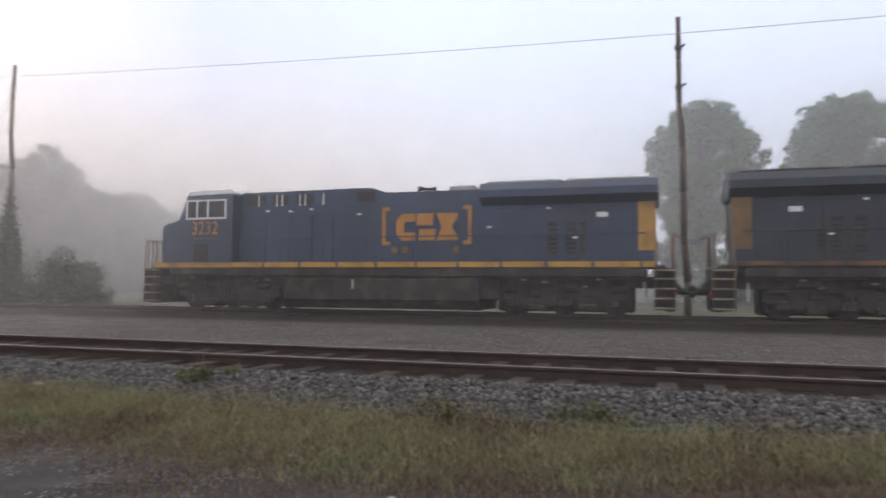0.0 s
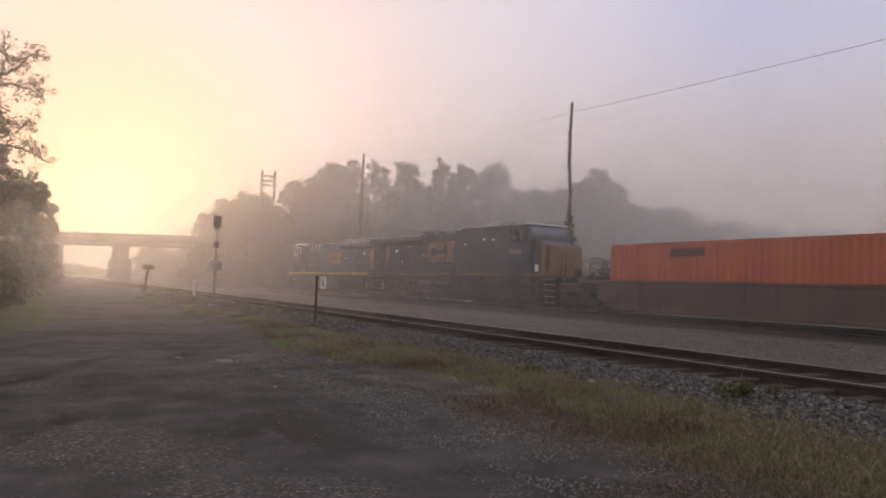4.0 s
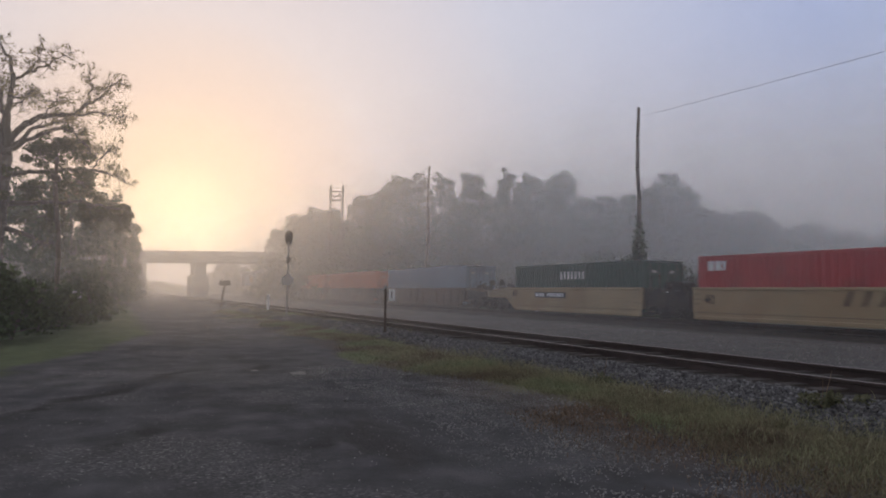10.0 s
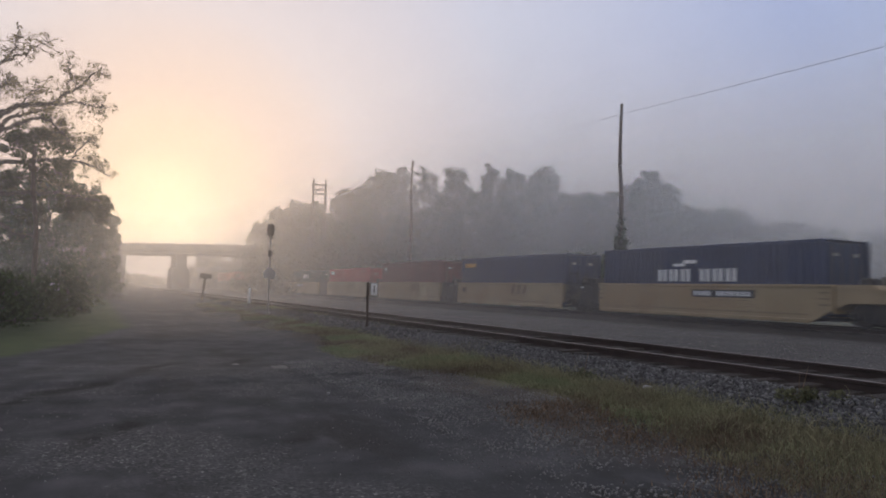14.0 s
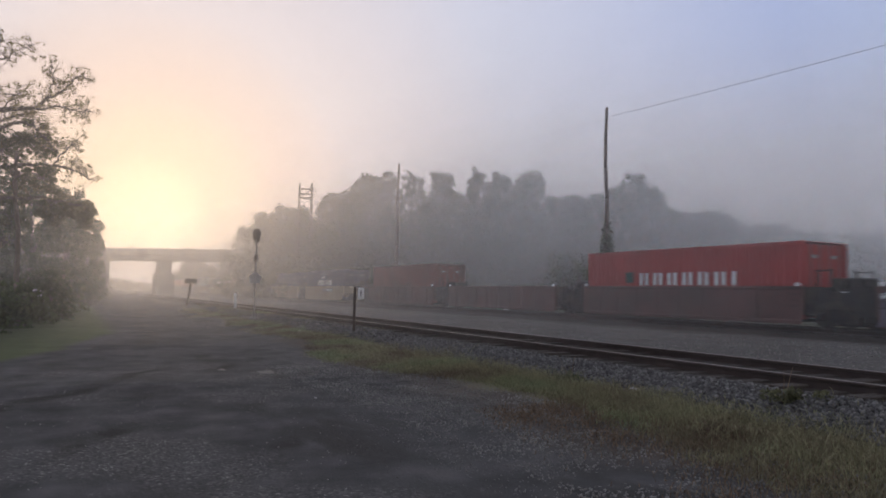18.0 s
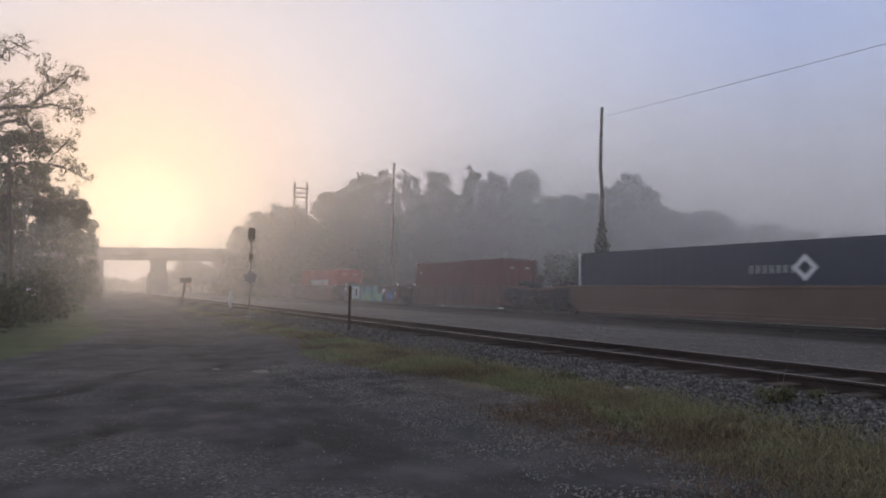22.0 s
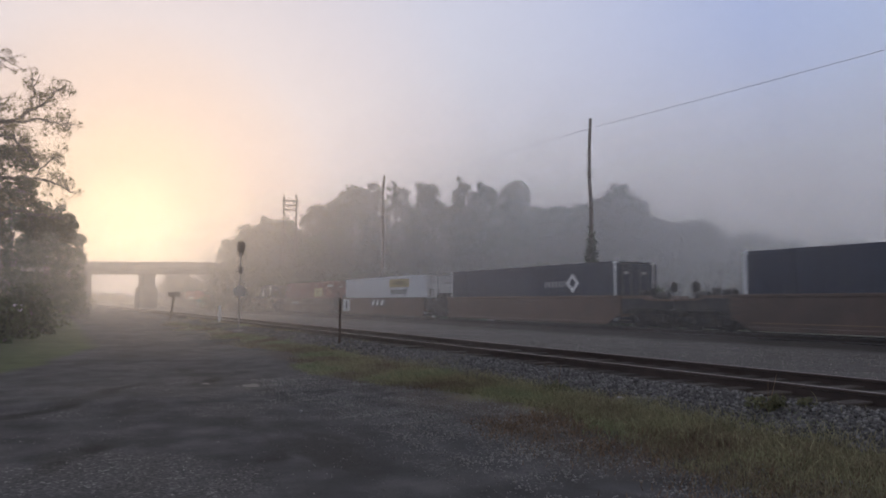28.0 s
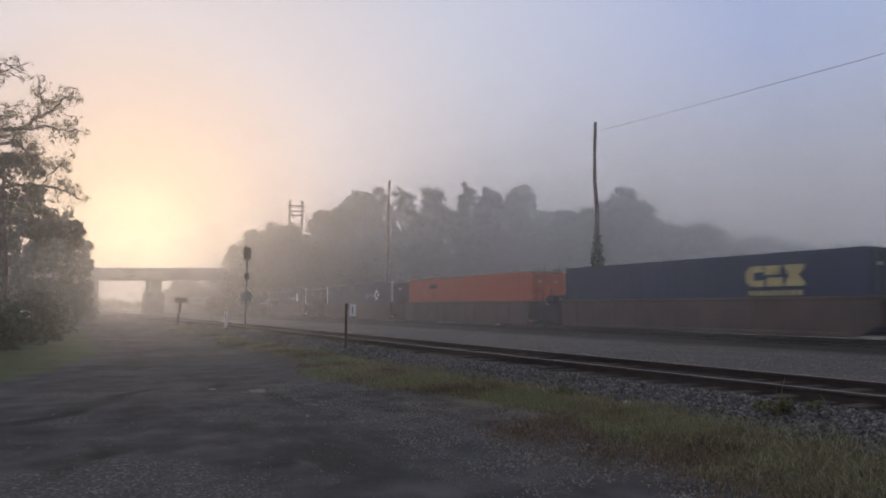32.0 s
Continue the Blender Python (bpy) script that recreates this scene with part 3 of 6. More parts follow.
def make_track(name, yc, z, x0, x1, label):
    base = new(name)
    base.location = (0, yc, z)
    tagged(base, label, "railway track", kind="structure")
    for side in (-1, 1):
        o = side * 0.7525
        sec = [(-0.07, -0.175), (0.07, -0.175), (0.07, -0.162), (0.012, -0.145), (0.010, -0.045), (0.036, -0.035), (0.036, -0.004), (-0.036, -0.004), (-0.036, -0.035), (-0.010, -0.045), (-0.012, -0.145), (-0.07, -0.162)]
        bm = bmesh.new()
        along(bm, [(o + y, zz) for y, zz in sec], x0, x1)
        rail = part("rail", bm, M_rail, base)
        bm = bmesh.new()
        along(bm, [(o - 0.022, -0.0045), (o + 0.022, -0.0045), (o + 0.017, 0.0), (o - 0.017, 0.0)], x0, x1)
        part("rail_head", bm, M_shine, rail, "worn bright rail head")
    return base


TRACK_NEAR = make_track("railway_track", Y_NEAR, RAIL_NEAR, -420, 130, "siding track with rusty rails on timber ties")
TRACK_MAIN = make_track("railway_track", Y_MAIN, RAIL_MAIN, -620, 420, "main track with steel rails on dark ties")

# ---------------------------------------------------------------- the train
MOVING = []      # (thing, place along the train of its local zero, half turn)


def wheel_mesh():
    bm = bmesh.new()
    for r, y0, y1 in ((0.42, -0.06, 0.05), (0.45, 0.05, 0.08), (0.17, -0.10, -0.06)):
        rod(bm, (0, y0, 0), (0, y1, 0), r, n=20)
    return mesh_of("wheel", bm, M_under)


WHEEL = wheel_mesh()


def truck(parent, xc, spread, axles, name="truck"):
    """A bogie: cast side frames with axle boxes and springs, bolster and wheels."""
    t = new(name)
    t.parent = parent
    t.location = (xc, 0, 0)
    half = spread * (axles - 1) / 2
    for s in (-1, 1):
        bm = bmesh.new()
        y0, y1 = sorted((s * 1.0, s * 1.16))
        if axles > 2:
            # deep cast frame dipping between the axles
            slab(bm, [(-half - 0.55, 0.56), (-half - 0.5, 0.86), (-half + 0.3, 0.95), (-0.9, 1.06), (0.9, 1.06), (half - 0.3, 0.95), (half + 0.5, 0.86), (half + 0.55, 0.56), (half + 0.28, 0.46), (half - 0.4, 0.30), (0.5, 0.26), (0.28, 0.44), (-0.28, 0.44), (-0.5, 0.26), (-half + 0.4, 0.30), (-half - 0.28, 0.46)], y0, y1)
            for xa in (-half + spread / 2, half - spread / 2):
                box(bm, xa - 0.3, xa + 0.3, *sorted((s * 1.1, s * 1.28)), 0.16, 0.42, 0.05)
                box(bm, xa - 0.2, xa + 0.2, *sorted((s * 1.1, s * 1.24)), 0.62, 0.92, 0.04)
        else:
            slab(bm, [(-half - 0.3, 0.42), (-half - 0.3, 0.62), (-half + 0.35, 0.70), (-0.5, 0.86), (0.5, 0.86), (half - 0.35, 0.70), (half + 0.3, 0.62), (half + 0.3, 0.42), (half - 0.3, 0.45), (0.55, 0.22), (-0.55, 0.22), (-half + 0.3, 0.45)], y0, y1)
        for i in range(axles):
            xa = -half + i * spread
            box(bm, xa - 0.16, xa + 0.16, *sorted((s * 1.02, s * 1.26)), 0.28, 0.58, 0.03)
        for k in (-0.22, 0, 0.22):
            rod(bm, (k, s * 1.12, 0.36), (k, s * 1.12, 0.72), 0.09, n=8)
        part("side_frame", bm, M_truck if axles > 2 else M_under, t)
        for i in range(axles):
            w = part("wheel", WHEEL, None, t)
            w.matrix_local = pose(-half + i * spread, s * 0.76, 0.42, 0, 0, 0 if s < 0 else 180)
    bm = bmesh.new()
    for i in range(axles):
        rod(bm, (-half + i * spread, -0.75, 0.42), (-half + i * spread, 0.75, 0.42), 0.09)
    box(bm, -0.3, 0.3, -1.05, 1.05, 0.45, 0.75, 0.04)
    # plain dark block added between the wheels to shut out bright gaps
    if axles == 2:
        box(bm, -half - 0.55, half + 0.55, -0.62, 0.62, 0.10, 0.46, 0.05)
    if axles > 2:
        box(bm, -half - 0.6, half + 0.6, -0.62, 0.62, 0.12, 1.15, 0.05)
        box(bm, -half + 0.3, half - 0.3, -1.0, 1.0, 0.72, 1.2, 0.05)
    part("axles_and_bolster", bm, M_under, t)
    return t


def block_emblem(parent, x0, x1, z0, z1, y, thick, material, name="emblem", flip=False):
    """Three heavy plain shapes in a row."""
    w = (x1 - x0) / 3
    h = z1 - z0
    e = 0.04
    fx = lambda pts: [(x0 + x1 - px, pz) for px, pz in pts] if flip else pts
    bm = bmesh.new()
    a = x0
    slab(bm, fx([(a + 0.28 * w, z0), (a + w - e, z0), (a + w - e, z0 + 0.3 * h), (a + 0.42 * w, z0 + 0.3 * h), (a + 0.42 * w, z0 + 0.7 * h), (a + w - e, z0 + 0.7 * h), (a + w - e, z1), (a + 0.28 * w, z1), (a, z1 - 0.25 * h), (a, z0 + 0.25 * h)]), y - thick, y + thick)
    part(name, bm, material, parent)
    bm = bmesh.new()
    a = x0 + w
    for lo, hi, shift in ((0.0, 0.42, 0.1), (0.56, 1.0, 0.0)):
        slab(bm, fx([(a + shift * w, z0 + lo * h), (a + (0.8 + shift) * w, z0 + lo * h), (a + (0.9 + shift) * w - e, z0 + hi * h), (a + (0.06 + shift) * w, z0 + hi * h)]), y - thick, y + thick)
    part(name, bm, material, parent)
    bm = bmesh.new()
    a = x0 + 2 * w
    slab(bm, fx([(a, z0), (a + w, z0), (a + w, z0 + 0.15 * h), (a + 0.72 * w, z0 + 0.5 * h), (a + w, z1 - 0.15 * h), (a + w, z1), (a, z1), (a + 0.25 * w, z0 + 0.5 * h)]), y - thick, y + thick)
    part(name, bm, material, parent)


def locomotive(paint, stripe, old, k, label):
    """A six-axle diesel locomotive. Local x runs from the front pilot backwards, z from the rail head."""
    base = new("locomotive")
    tagged(base, label, "locomotive", "locomotives")
    K = lambda v: v * k
    END = 20.5
    # frame and pilots
    bm = bmesh.new()
    box(bm, K(1.2), K(END - 0.9), -1.5, 1.5, 1.32, 1.62, 0.02)
    box(bm, K(0.6), K(END - 0.6), -1.15, 1.15, 0.95, 1.33, 0.02)
    part("underframe", bm, M_under, base)
    for x0, x1 in ((0.0, 0.35), (END - 0.35, END)):
        bm = bmesh.new()
        box(bm, K(x0), K(x1), -1.2, 1.2, 0.2, 1.62, 0.04)
        part("pilot", bm, M_under, base)
    for s in (-1, 1):
        bm = bmesh.new()
        box(bm, K(0.5), K(END - 0.65), s * 1.5 - 0.03, s * 1.5 + 0.03, *((1.69, 1.83) if old else (1.64, 1.83)))
        part("sill_stripe", bm, M_stripe_old if old else stripe, base, "dull yellow sill stripe" if old else "yellow sill stripe")
        for xg in np.arange(K(5.5), K(END - 1), 1.55):
            simple("stripe_gap", base, paint, (xg - 0.04, xg + 0.04, s * 1.53 - 0.008, s * 1.53 + 0.008, 1.63, 1.86))
    bm = bmesh.new()
    box(bm, K(0.3), K(END - 0.3), -1.5, 1.5, 1.63, 1.70)
    part("walkway", bm, M_under, base)
    # nose and cab, set further back behind a deep porch on the older engine
    D = 0.8 if old else 0.0
    bm = bmesh.new()
    slab(bm, [(K(0.55 + D), 1.7), (K(0.55 + D), 3.25), (K(0.75 + D), 3.36), (K(1.7 + D), 3.62), (K(1.7 + D), 1.7)], -1.25, 1.25)
    bmesh.ops.bevel(bm, geom=[e for e in bm.edges if abs(e.verts[0].co.y - e.verts[1].co.y) < 0.01 and abs(e.verts[0].co.z - 1.7) + abs(e.verts[1].co.z - 1.7) > 0.01], offset=0.12, segments=2, affect="EDGES")
    part("nose", bm, paint, base)
    if old:
        bm = bmesh.new()
        slab(bm, [(K(0.52 + D), 1.72), (K(0.52 + D), 3.2), (K(0.7 + D), 3.34), (K(1.0 + D), 3.44), (K(1.0 + D), 1.72)], -1.27, 1.27)
        bmesh.ops.bevel(bm, geom=[e for e in bm.edges if abs(e.verts[0].co.y - e.verts[1].co.y) < 0.01 and max(e.verts[0].co.x, e.verts[1].co.x) < K(0.75 + D)], offset=0.14, segments=2, affect="EDGES")
        part("nose_front", bm, stripe, base, "dull yellow nose front")
    bm = bmesh.new()
    slab(bm, [(K(1.7 + D), 1.7), (K(1.7 + D), 3.6), (K(2.02 + D), 4.40), (K(4.1 + D), 4.44), (K(4.1 + D), 1.7)], -1.53, 1.53)
    part("cab", bm, paint, base)
    bm = bmesh.new()
    slab(bm, [(K(1.95 + D), 4.42), (K(2.15 + D), 4.55), (K(4.0 + D), 4.60), (K(4.2 + D), 4.46), (K(4.1 + D), 4.40)], -1.5, 1.5)
    part("cab_roof", bm, M_white if not old else M_grey, base, "pale cab roof")
    for s in (-1, 1):
        bm = bmesh.new()
        for a, b in ((2.52, 2.95), (3.02, 3.4)) if old else ((2.05, 2.45), (2.52, 2.95), (3.02, 3.75)):
            box(bm, K(a + D), K(b + D), s * 1.53 - 0.02, s * 1.53 + 0.02, 3.55, 4.17)
        part("side_window", bm, M_glass, base)
        if old:
            simple("pale_pane", base, M_glass_painted_sky, (K(2.95 + D) - 0.14, K(3.02 + D) + 0.16, s * 1.555 - 0.012, s * 1.555 + 0.012, 3.62, 3.86), label="small pane with the bright sky painted into its colour")
        bm = bmesh.new()
        for a, b, c, d in ((1.98, 3.8, 3.48, 3.55), (1.98, 3.8, 4.17, 4.23), (1.98, 2.05, 3.48, 4.23), (2.45, 2.52, 3.5, 4.2), (2.95, 3.02, 3.5, 4.2), (3.75, 3.82, 3.48, 4.23)):
            box(bm, K(a + D), K(b + D), s * 1.53 - 0.035, s * 1.53 + 0.035, c, d)
        part("window_frame", bm, M_under if old else M_white, base, "dark window frame" if old else "pale window frame")
        bm = bmesh.new()
        box(bm, K(2.35 + D), K(3.0 + D), s * 1.53 - 0.02, s * 1.53 + 0.02, 1.85, 2.55)
        part("cab_vent", bm, M_black, base)
        if not old:
            lettering("road_number", "3232", 0.72, pose(K(2.85 + D), s * 1.55, 3.12, 0, 0, 0 if s < 0 else 180), M_emblem, base, 0.86)
            simple("underline", base, M_yellow_old, (K(2.35 + D), K(3.4 + D), s * 1.54 - 0.01, s * 1.54 + 0.01, 2.72, 2.77))
        else:
            simple("road_number", base, M_faint, (K(2.4 + D), K(3.4 + D), s * 1.54 - 0.01, s * 1.54 + 0.01, 2.86, 3.12), label="faded number block")
            simple("data_plate", base, M_white, (K(1.25 + D), K(1.5 + D), s * 1.26 - 0.01, s * 1.26 + 0.01, 1.95, 2.3))
    bm = bmesh.new()
    for a in (-1.3, -0.42, 0.42):
        vs = [bm.verts.new(v) for v in ((K(1.78 + D) - 0.03, a + 0.03, 3.72), (K(1.78 + D) - 0.03, a + 0.82, 3.72), (K(2.0 + D) - 0.03, a + 0.82, 4.3), (K(2.0 + D) - 0.03, a + 0.03, 4.3))]
        bm.faces.new(vs)
    part("windshield", bm, M_glass_painted_sky if old else M_glass, base)
    # hood
    bm = bmesh.new()
    slab(bm, [(K(4.1 + D), 1.7), (K(4.1 + D), 4.50), (K(9.7), 4.54), (K(10.35), 4.34), (K(14.0), 4.34), (K(14.0), 1.7)], -1.02, 1.02)
    part("engine_hood", bm, paint, base)
    bm = bmesh.new()
    slab(bm, [(K(14.0), 1.7), (K(14.0), 4.2), (K(19.85), 4.2), (K(19.85), 1.7)], -1.02, 1.02)
    part("rear_hood", bm, paint, base)
    bm = bmesh.new()
    along(bm, [(-1.0, 3.74), (-1.5, 4.0), (-1.5, 4.24), (-1.2, 4.50), (1.2, 4.50), (1.5, 4.24), (1.5, 4.0), (1.0, 3.74)], K(14.0), K(20.0))
    part("radiator_housing", bm, paint, base)
    for i in range(2):
        bm = bmesh.new()
        box(bm, K(14.2 + i * 2.8), K(16.85 + i * 2.9), -1.15, 1.15, 4.50, 4.57, 0.02)
        for j in range(11):
            box(bm, K(14.3 + i * 2.8 + j * 0.23), K(14.36 + i * 2.8 + j * 0.23), -1.1, 1.1, 4.57, 4.60)
        part("radiator_grille", bm, M_under if old else M_grey, base)
    bm = bmesh.new()
    box(bm, K(12.6), K(13.6), -0.5, 0.5, 4.34, 4.58, 0.06)
    part("exhaust_stack", bm, M_under if old else M_grey, base)
    bm = bmesh.new()
    rod(bm, (K(11.6), 0, 4.34), (K(11.6), 0, 4.52), 0.05)
    for dx, yy, dz in ((-0.32, -0.12, 4.56), (-0.28, 0.12, 4.6), (0.34, 0, 4.54)):
        rod(bm, (K(11.6), yy, 4.55), (K(11.6) + dx, yy, dz), 0.03, 0.10)
    part("air_horn", bm, M_black, base)
    for s in (-1, 1):
        # doors, louvres and latches down the hood
        for a, b in ((4.95 if old else 4.3, 5.3), (5.35, 6.3), (6.35, 7.3), (7.35, 8.2), (14.3, 15.3), (15.35, 16.35), (16.4, 17.4), (17.45, 18.4), (18.45, 19.2)):
            bm = bmesh.new()
            box(bm, K(a), K(b), s * 1.02 - 0.025, s * 1.02 + 0.025, 1.85, 3.6, 0.012)
            part("hood_door", bm, paint, base)
        for a in (4.5, 5.55, 6.6, 9.15):
            bm = bmesh.new()
            box(bm, K(a), K(a + 0.75), s * 1.03 - 0.02, s * 1.03 + 0.02, 4.0, 4.4)
            part("vent", bm, M_black, base)
        for a in () if old else (4.95, 5.75, 5.98, 6.75, 6.98, 7.75):
            simple("vent_post", base, M_white, (K(a), K(a) + 0.035, s * 1.04 - 0.03, s * 1.04 + 0.03, 3.96, 4.38), label="bright vertical strip")
        for a, z in ((5.3, 3.75), (6.3, 3.72), (7.2, 3.78), (9.2, 3.55), (14.2, 3.0), (16.3, 3.6), (17.2, 2.6)):
            bm = bmesh.new()
            box(bm, K(a), K(a) + 0.14, s * 1.05 - 0.03, s * 1.05 + 0.03, z, z + 0.06)
            part("door_latch", bm, M_white, base)
        for a, b in ((16.35, 16.68), (16.95, 17.3), (17.45, 17.62)):
            g = simple("louvre_panel", base, M_under, (K(a), K(b), s * 1.05 - 0.01, s * 1.05 + 0.01, 2.1, 3.15))
            for z in np.arange(2.18, 3.1, 0.16):
                simple("louvre", g, paint, (K(a) + 0.03, K(b) - 0.03, s * 1.06 - 0.015, s * 1.06 + 0.015, z, z + 0.07))
        simple("sticker", base, M_white, (K(18.0), K(18.36), s * 1.055 - 0.01, s * 1.055 + 0.01, 3.3, 3.46), label="torn white sticker")
        bm = bmesh.new()
        box(bm, K(19.35), K(19.9), s * 1.03 - 0.02, s * 1.03 + 0.02, 2.2, 3.85)
        part("end_panel", bm, stripe if not old else M_yellow_old, base, "yellow end panel")
        # emblem
        if old:
            block_emblem(base, K(10.4), K(13.8), 2.55, 3.85, s * 1.05, 0.012, M_yellow_old, flip=s > 0)
        else:
            block_emblem(base, K(10.75), K(13.1), 2.6, 3.55, s * 1.05, 0.012, M_emblem, flip=s > 0)
            for xx, dd in ((10.2, 1), (13.62, -1)):
                a, b = K(xx), K(xx + dd * 0.3)
                bm = bmesh.new()
                box(bm, min(a, a + dd * 0.13), max(a, a + dd * 0.13), s * 1.05 - 0.012, s * 1.05 + 0.012, 2.45, 3.8)
                box(bm, min(a, b), max(a, b), s * 1.05 - 0.011, s * 1.05 + 0.011, 2.45, 2.58)
                box(bm, min(a, b), max(a, b), s * 1.05 - 0.011, s * 1.05 + 0.011, 3.67, 3.8)
                part("emblem_bracket", bm, M_emblem, base)
            for xx in (10.7, 11.1, 13.05):
                bm = bmesh.new()
                rod(bm, (K(xx), s * 1.03, 2.27), (K(xx), s * 1.06, 2.27), 0.13, n=12)
                part("emblem_dot", bm, M_yellow_old, base)
        # handrail and stanchions
        bm = bmesh.new()
        rod(bm, (K(4.3), s * 1.47, 2.72), (K(END - 0.9), s * 1.47, 2.72), 0.02, n=6)
        part("handrail", bm, M_under if old else paint, base)
        for xx in np.arange(4.4, END - 0.8, 1.78):
            bm = bmesh.new()
            rod(bm, (K(xx), s * 1.47, 1.7), (K(xx), s * 1.47, 2.72), 0.02, n=6)
            part("stanchion", bm, M_under if old else paint, base)
        # steps at both ends
        for a, b in ((0.7, 1.25) if old else (0.0, 0.55), (END - 0.65, END)):
            yi, yo = sorted((s * 1.22, s * 1.52))
            for z in (0.28, 0.6, 0.92, 1.24, 1.52):
                simple("step", base, M_step, (K(a), K(b), yi, yo, z, z + 0.05), label="worn pale step")
            bm = bmesh.new()
            box(bm, K(a), K(a) + 0.03, yi, yo, 0.25, 1.6)
            box(bm, K(b) - 0.03, K(b), yi, yo, 0.25, 1.6)
            box(bm, K(a), K(b), s * 1.21 - 0.01, s * 1.21 + 0.01, 0.25, 1.6)
            part("step_well", bm, M_under, base)
            for xx in (a + 0.03, b - 0.03):
                bm = bmesh.new()
                rod(bm, (K(xx), s * 1.5, 0.9), (K(xx), s * 1.5, 2.75), 0.022, n=6)
                part("grab_iron", bm, M_yellow_old, base)
        # pipes and hoses between sill and trucks; small pale boxes painted in for glints
        for a, b, gap in ((1.2, 6.2, 0.33), (14.2, 19.4, 0.62)):
            bm = bmesh.new()
            rod(bm, (K(a), s * 1.42, 1.27), (K(b), s * 1.42, 1.26), 0.03, n=6)
            for i in range(7):
                xh = K(a + 0.3 + gap * i)
                rod(bm, (xh, s * 1.41, 1.28), (xh + 0.12 * math.sin(i * 2.2), s * 1.34, 0.72 + 0.12 * math.cos(i * 1.9)), 0.022, n=5)
            part("pipework", bm, M_under, base)
        for i in range(6):
            xh = (K(1.75), K(2.9), K(5.4), K(15.1), K(17.2), K(18.75))[i]
            bm = bmesh.new()
            rod(bm, (xh - 0.22, s * 1.2, 0.88), (xh + 0.22, s * 1.2, 0.88), 0.11, n=9)
            part("brake_cylinder", bm, M_under, base)
        for xh, zh in ((2.2, 1.22), (5.55, 1.14), (15.5, 1.18), (16.2, 1.1), (18.0, 1.2), (17.55, 0.96)):
            simple("glint_box", base, M_lockrod, (K(xh), K(xh) + 0.16, s * 1.44 - 0.03, s * 1.44 + 0.03, zh, zh + 0.06))
        simple("sand_pipe", base, M_grey, (K(19.5), K(19.5) + 0.05, s * 1.4 - 0.03, s * 1.4 + 0.03, 0.55, 1.15))
        # boxes above the trucks and brake cylinders
        for a, b, z0, z1 in ((2.2, 2.8, 1.0, 1.3), (4.2, 5.0, 1.05, 1.32), (15.6, 16.6, 1.0, 1.28), (17.6, 18.2, 1.0, 1.3)):
            bm = bmesh.new()
            box(bm, K(a), K(b), s * 1.2 - 0.15, s * 1.2 + 0.15, z0, z1, 0.03)
            part("equipment_box", bm, M_under, base)
    for a in (0.08, END - 0.08):
        for y0 in (-1.4, 0.6):
            bm = bmesh.new()
            for y in (y0, y0 + 0.27, y0 + 0.54, y0 + 0.8):
                rod(bm, (K(a), y, 1.7), (K(a), y, 2.7), 0.022, n=6)
            rod(bm, (K(a), y0, 2.7), (K(a), y0 + 0.8, 2.7), 0.025, n=6)
            part("end_railing", bm, M_yellow_old if not old else M_under, base)
        bm = bmesh.new()
        out = -0.55 if a < 1 else 0.55
        rod(bm, (K(a), 0, 0.85), (K(a) + out, 0, 0.85), 0.13)
        box(bm, min(K(a) + out, K(a) + out * 1.35), max(K(a) + out, K(a) + out * 1.35), -0.17, 0.17, 0.65, 1.05, 0.04)
        part("coupler", bm, M_under, base)
    # fuel tank
    low, front, b = (0.15, 7.2, 14.4) if old else (0.13, 6.4, 14.0)
    bm = bmesh.new()
    along(bm, [(-1.35, 1.34), (-1.5, 1.2), (-1.5, low + 0.33), (-1.3, low), (1.3, low), (1.5, low + 0.33), (1.5, 1.2), (1.35, 1.34)], K(front), K(b))
    part("fuel_tank", bm, M_under, base)
    for s in (-1, 1):
        if old:
            for a in (9.9, 11.95):
                bm = bmesh.new()
                rod(bm, (K(a), s * 1.52, 1.1), (K(a + 1.75), s * 1.52, 1.1), 0.22, n=14)
                part("air_tank", bm, M_tank, base, "greyish air reservoir")
            simple("battery_box", base, M_under, (K(7.4), K(9.5), s * 1.5 - 0.08, s * 1.5 + 0.08, 0.62, 1.3), bevel=0.03)
        else:
            simple("sight_glass", base, M_grey, (K(9.2), K(9.2) + 0.07, s * 1.5 - 0.02, s * 1.5 + 0.02, 0.85, 1.2))
    # plain box added behind the tank to close a bright gap
    simple("gap_box", base, M_under, (K(b - 0.02), K(b + 0.75), -1.25, 1.25, 0.5, 1.33), bevel=0.04)
    truck(base, K(4.15 if old else 3.75), K(1.75), 3)
    truck(base, K(16.85), K(1.75), 3)
    for y in (-0.9, 0.9):
        bm = bmesh.new()
        rod(bm, (K(END) - 0.02, y, 0.75), (K(END) + 0.04, y, 0.75), 0.09, n=10)
        part("marker_lamp", bm, M_red_light, base)
    return base


def raise_roof(loco, rise=0.035):
    """The upper works stand a little taller than drawn."""
    for o in loco.children_recursive:
        if o.type == "MESH" and o.parent == loco:
            for v in o.data.vertices:
                if v.co.z > 1.9:
                    v.co.z += (v.co.z - 1.9) * rise


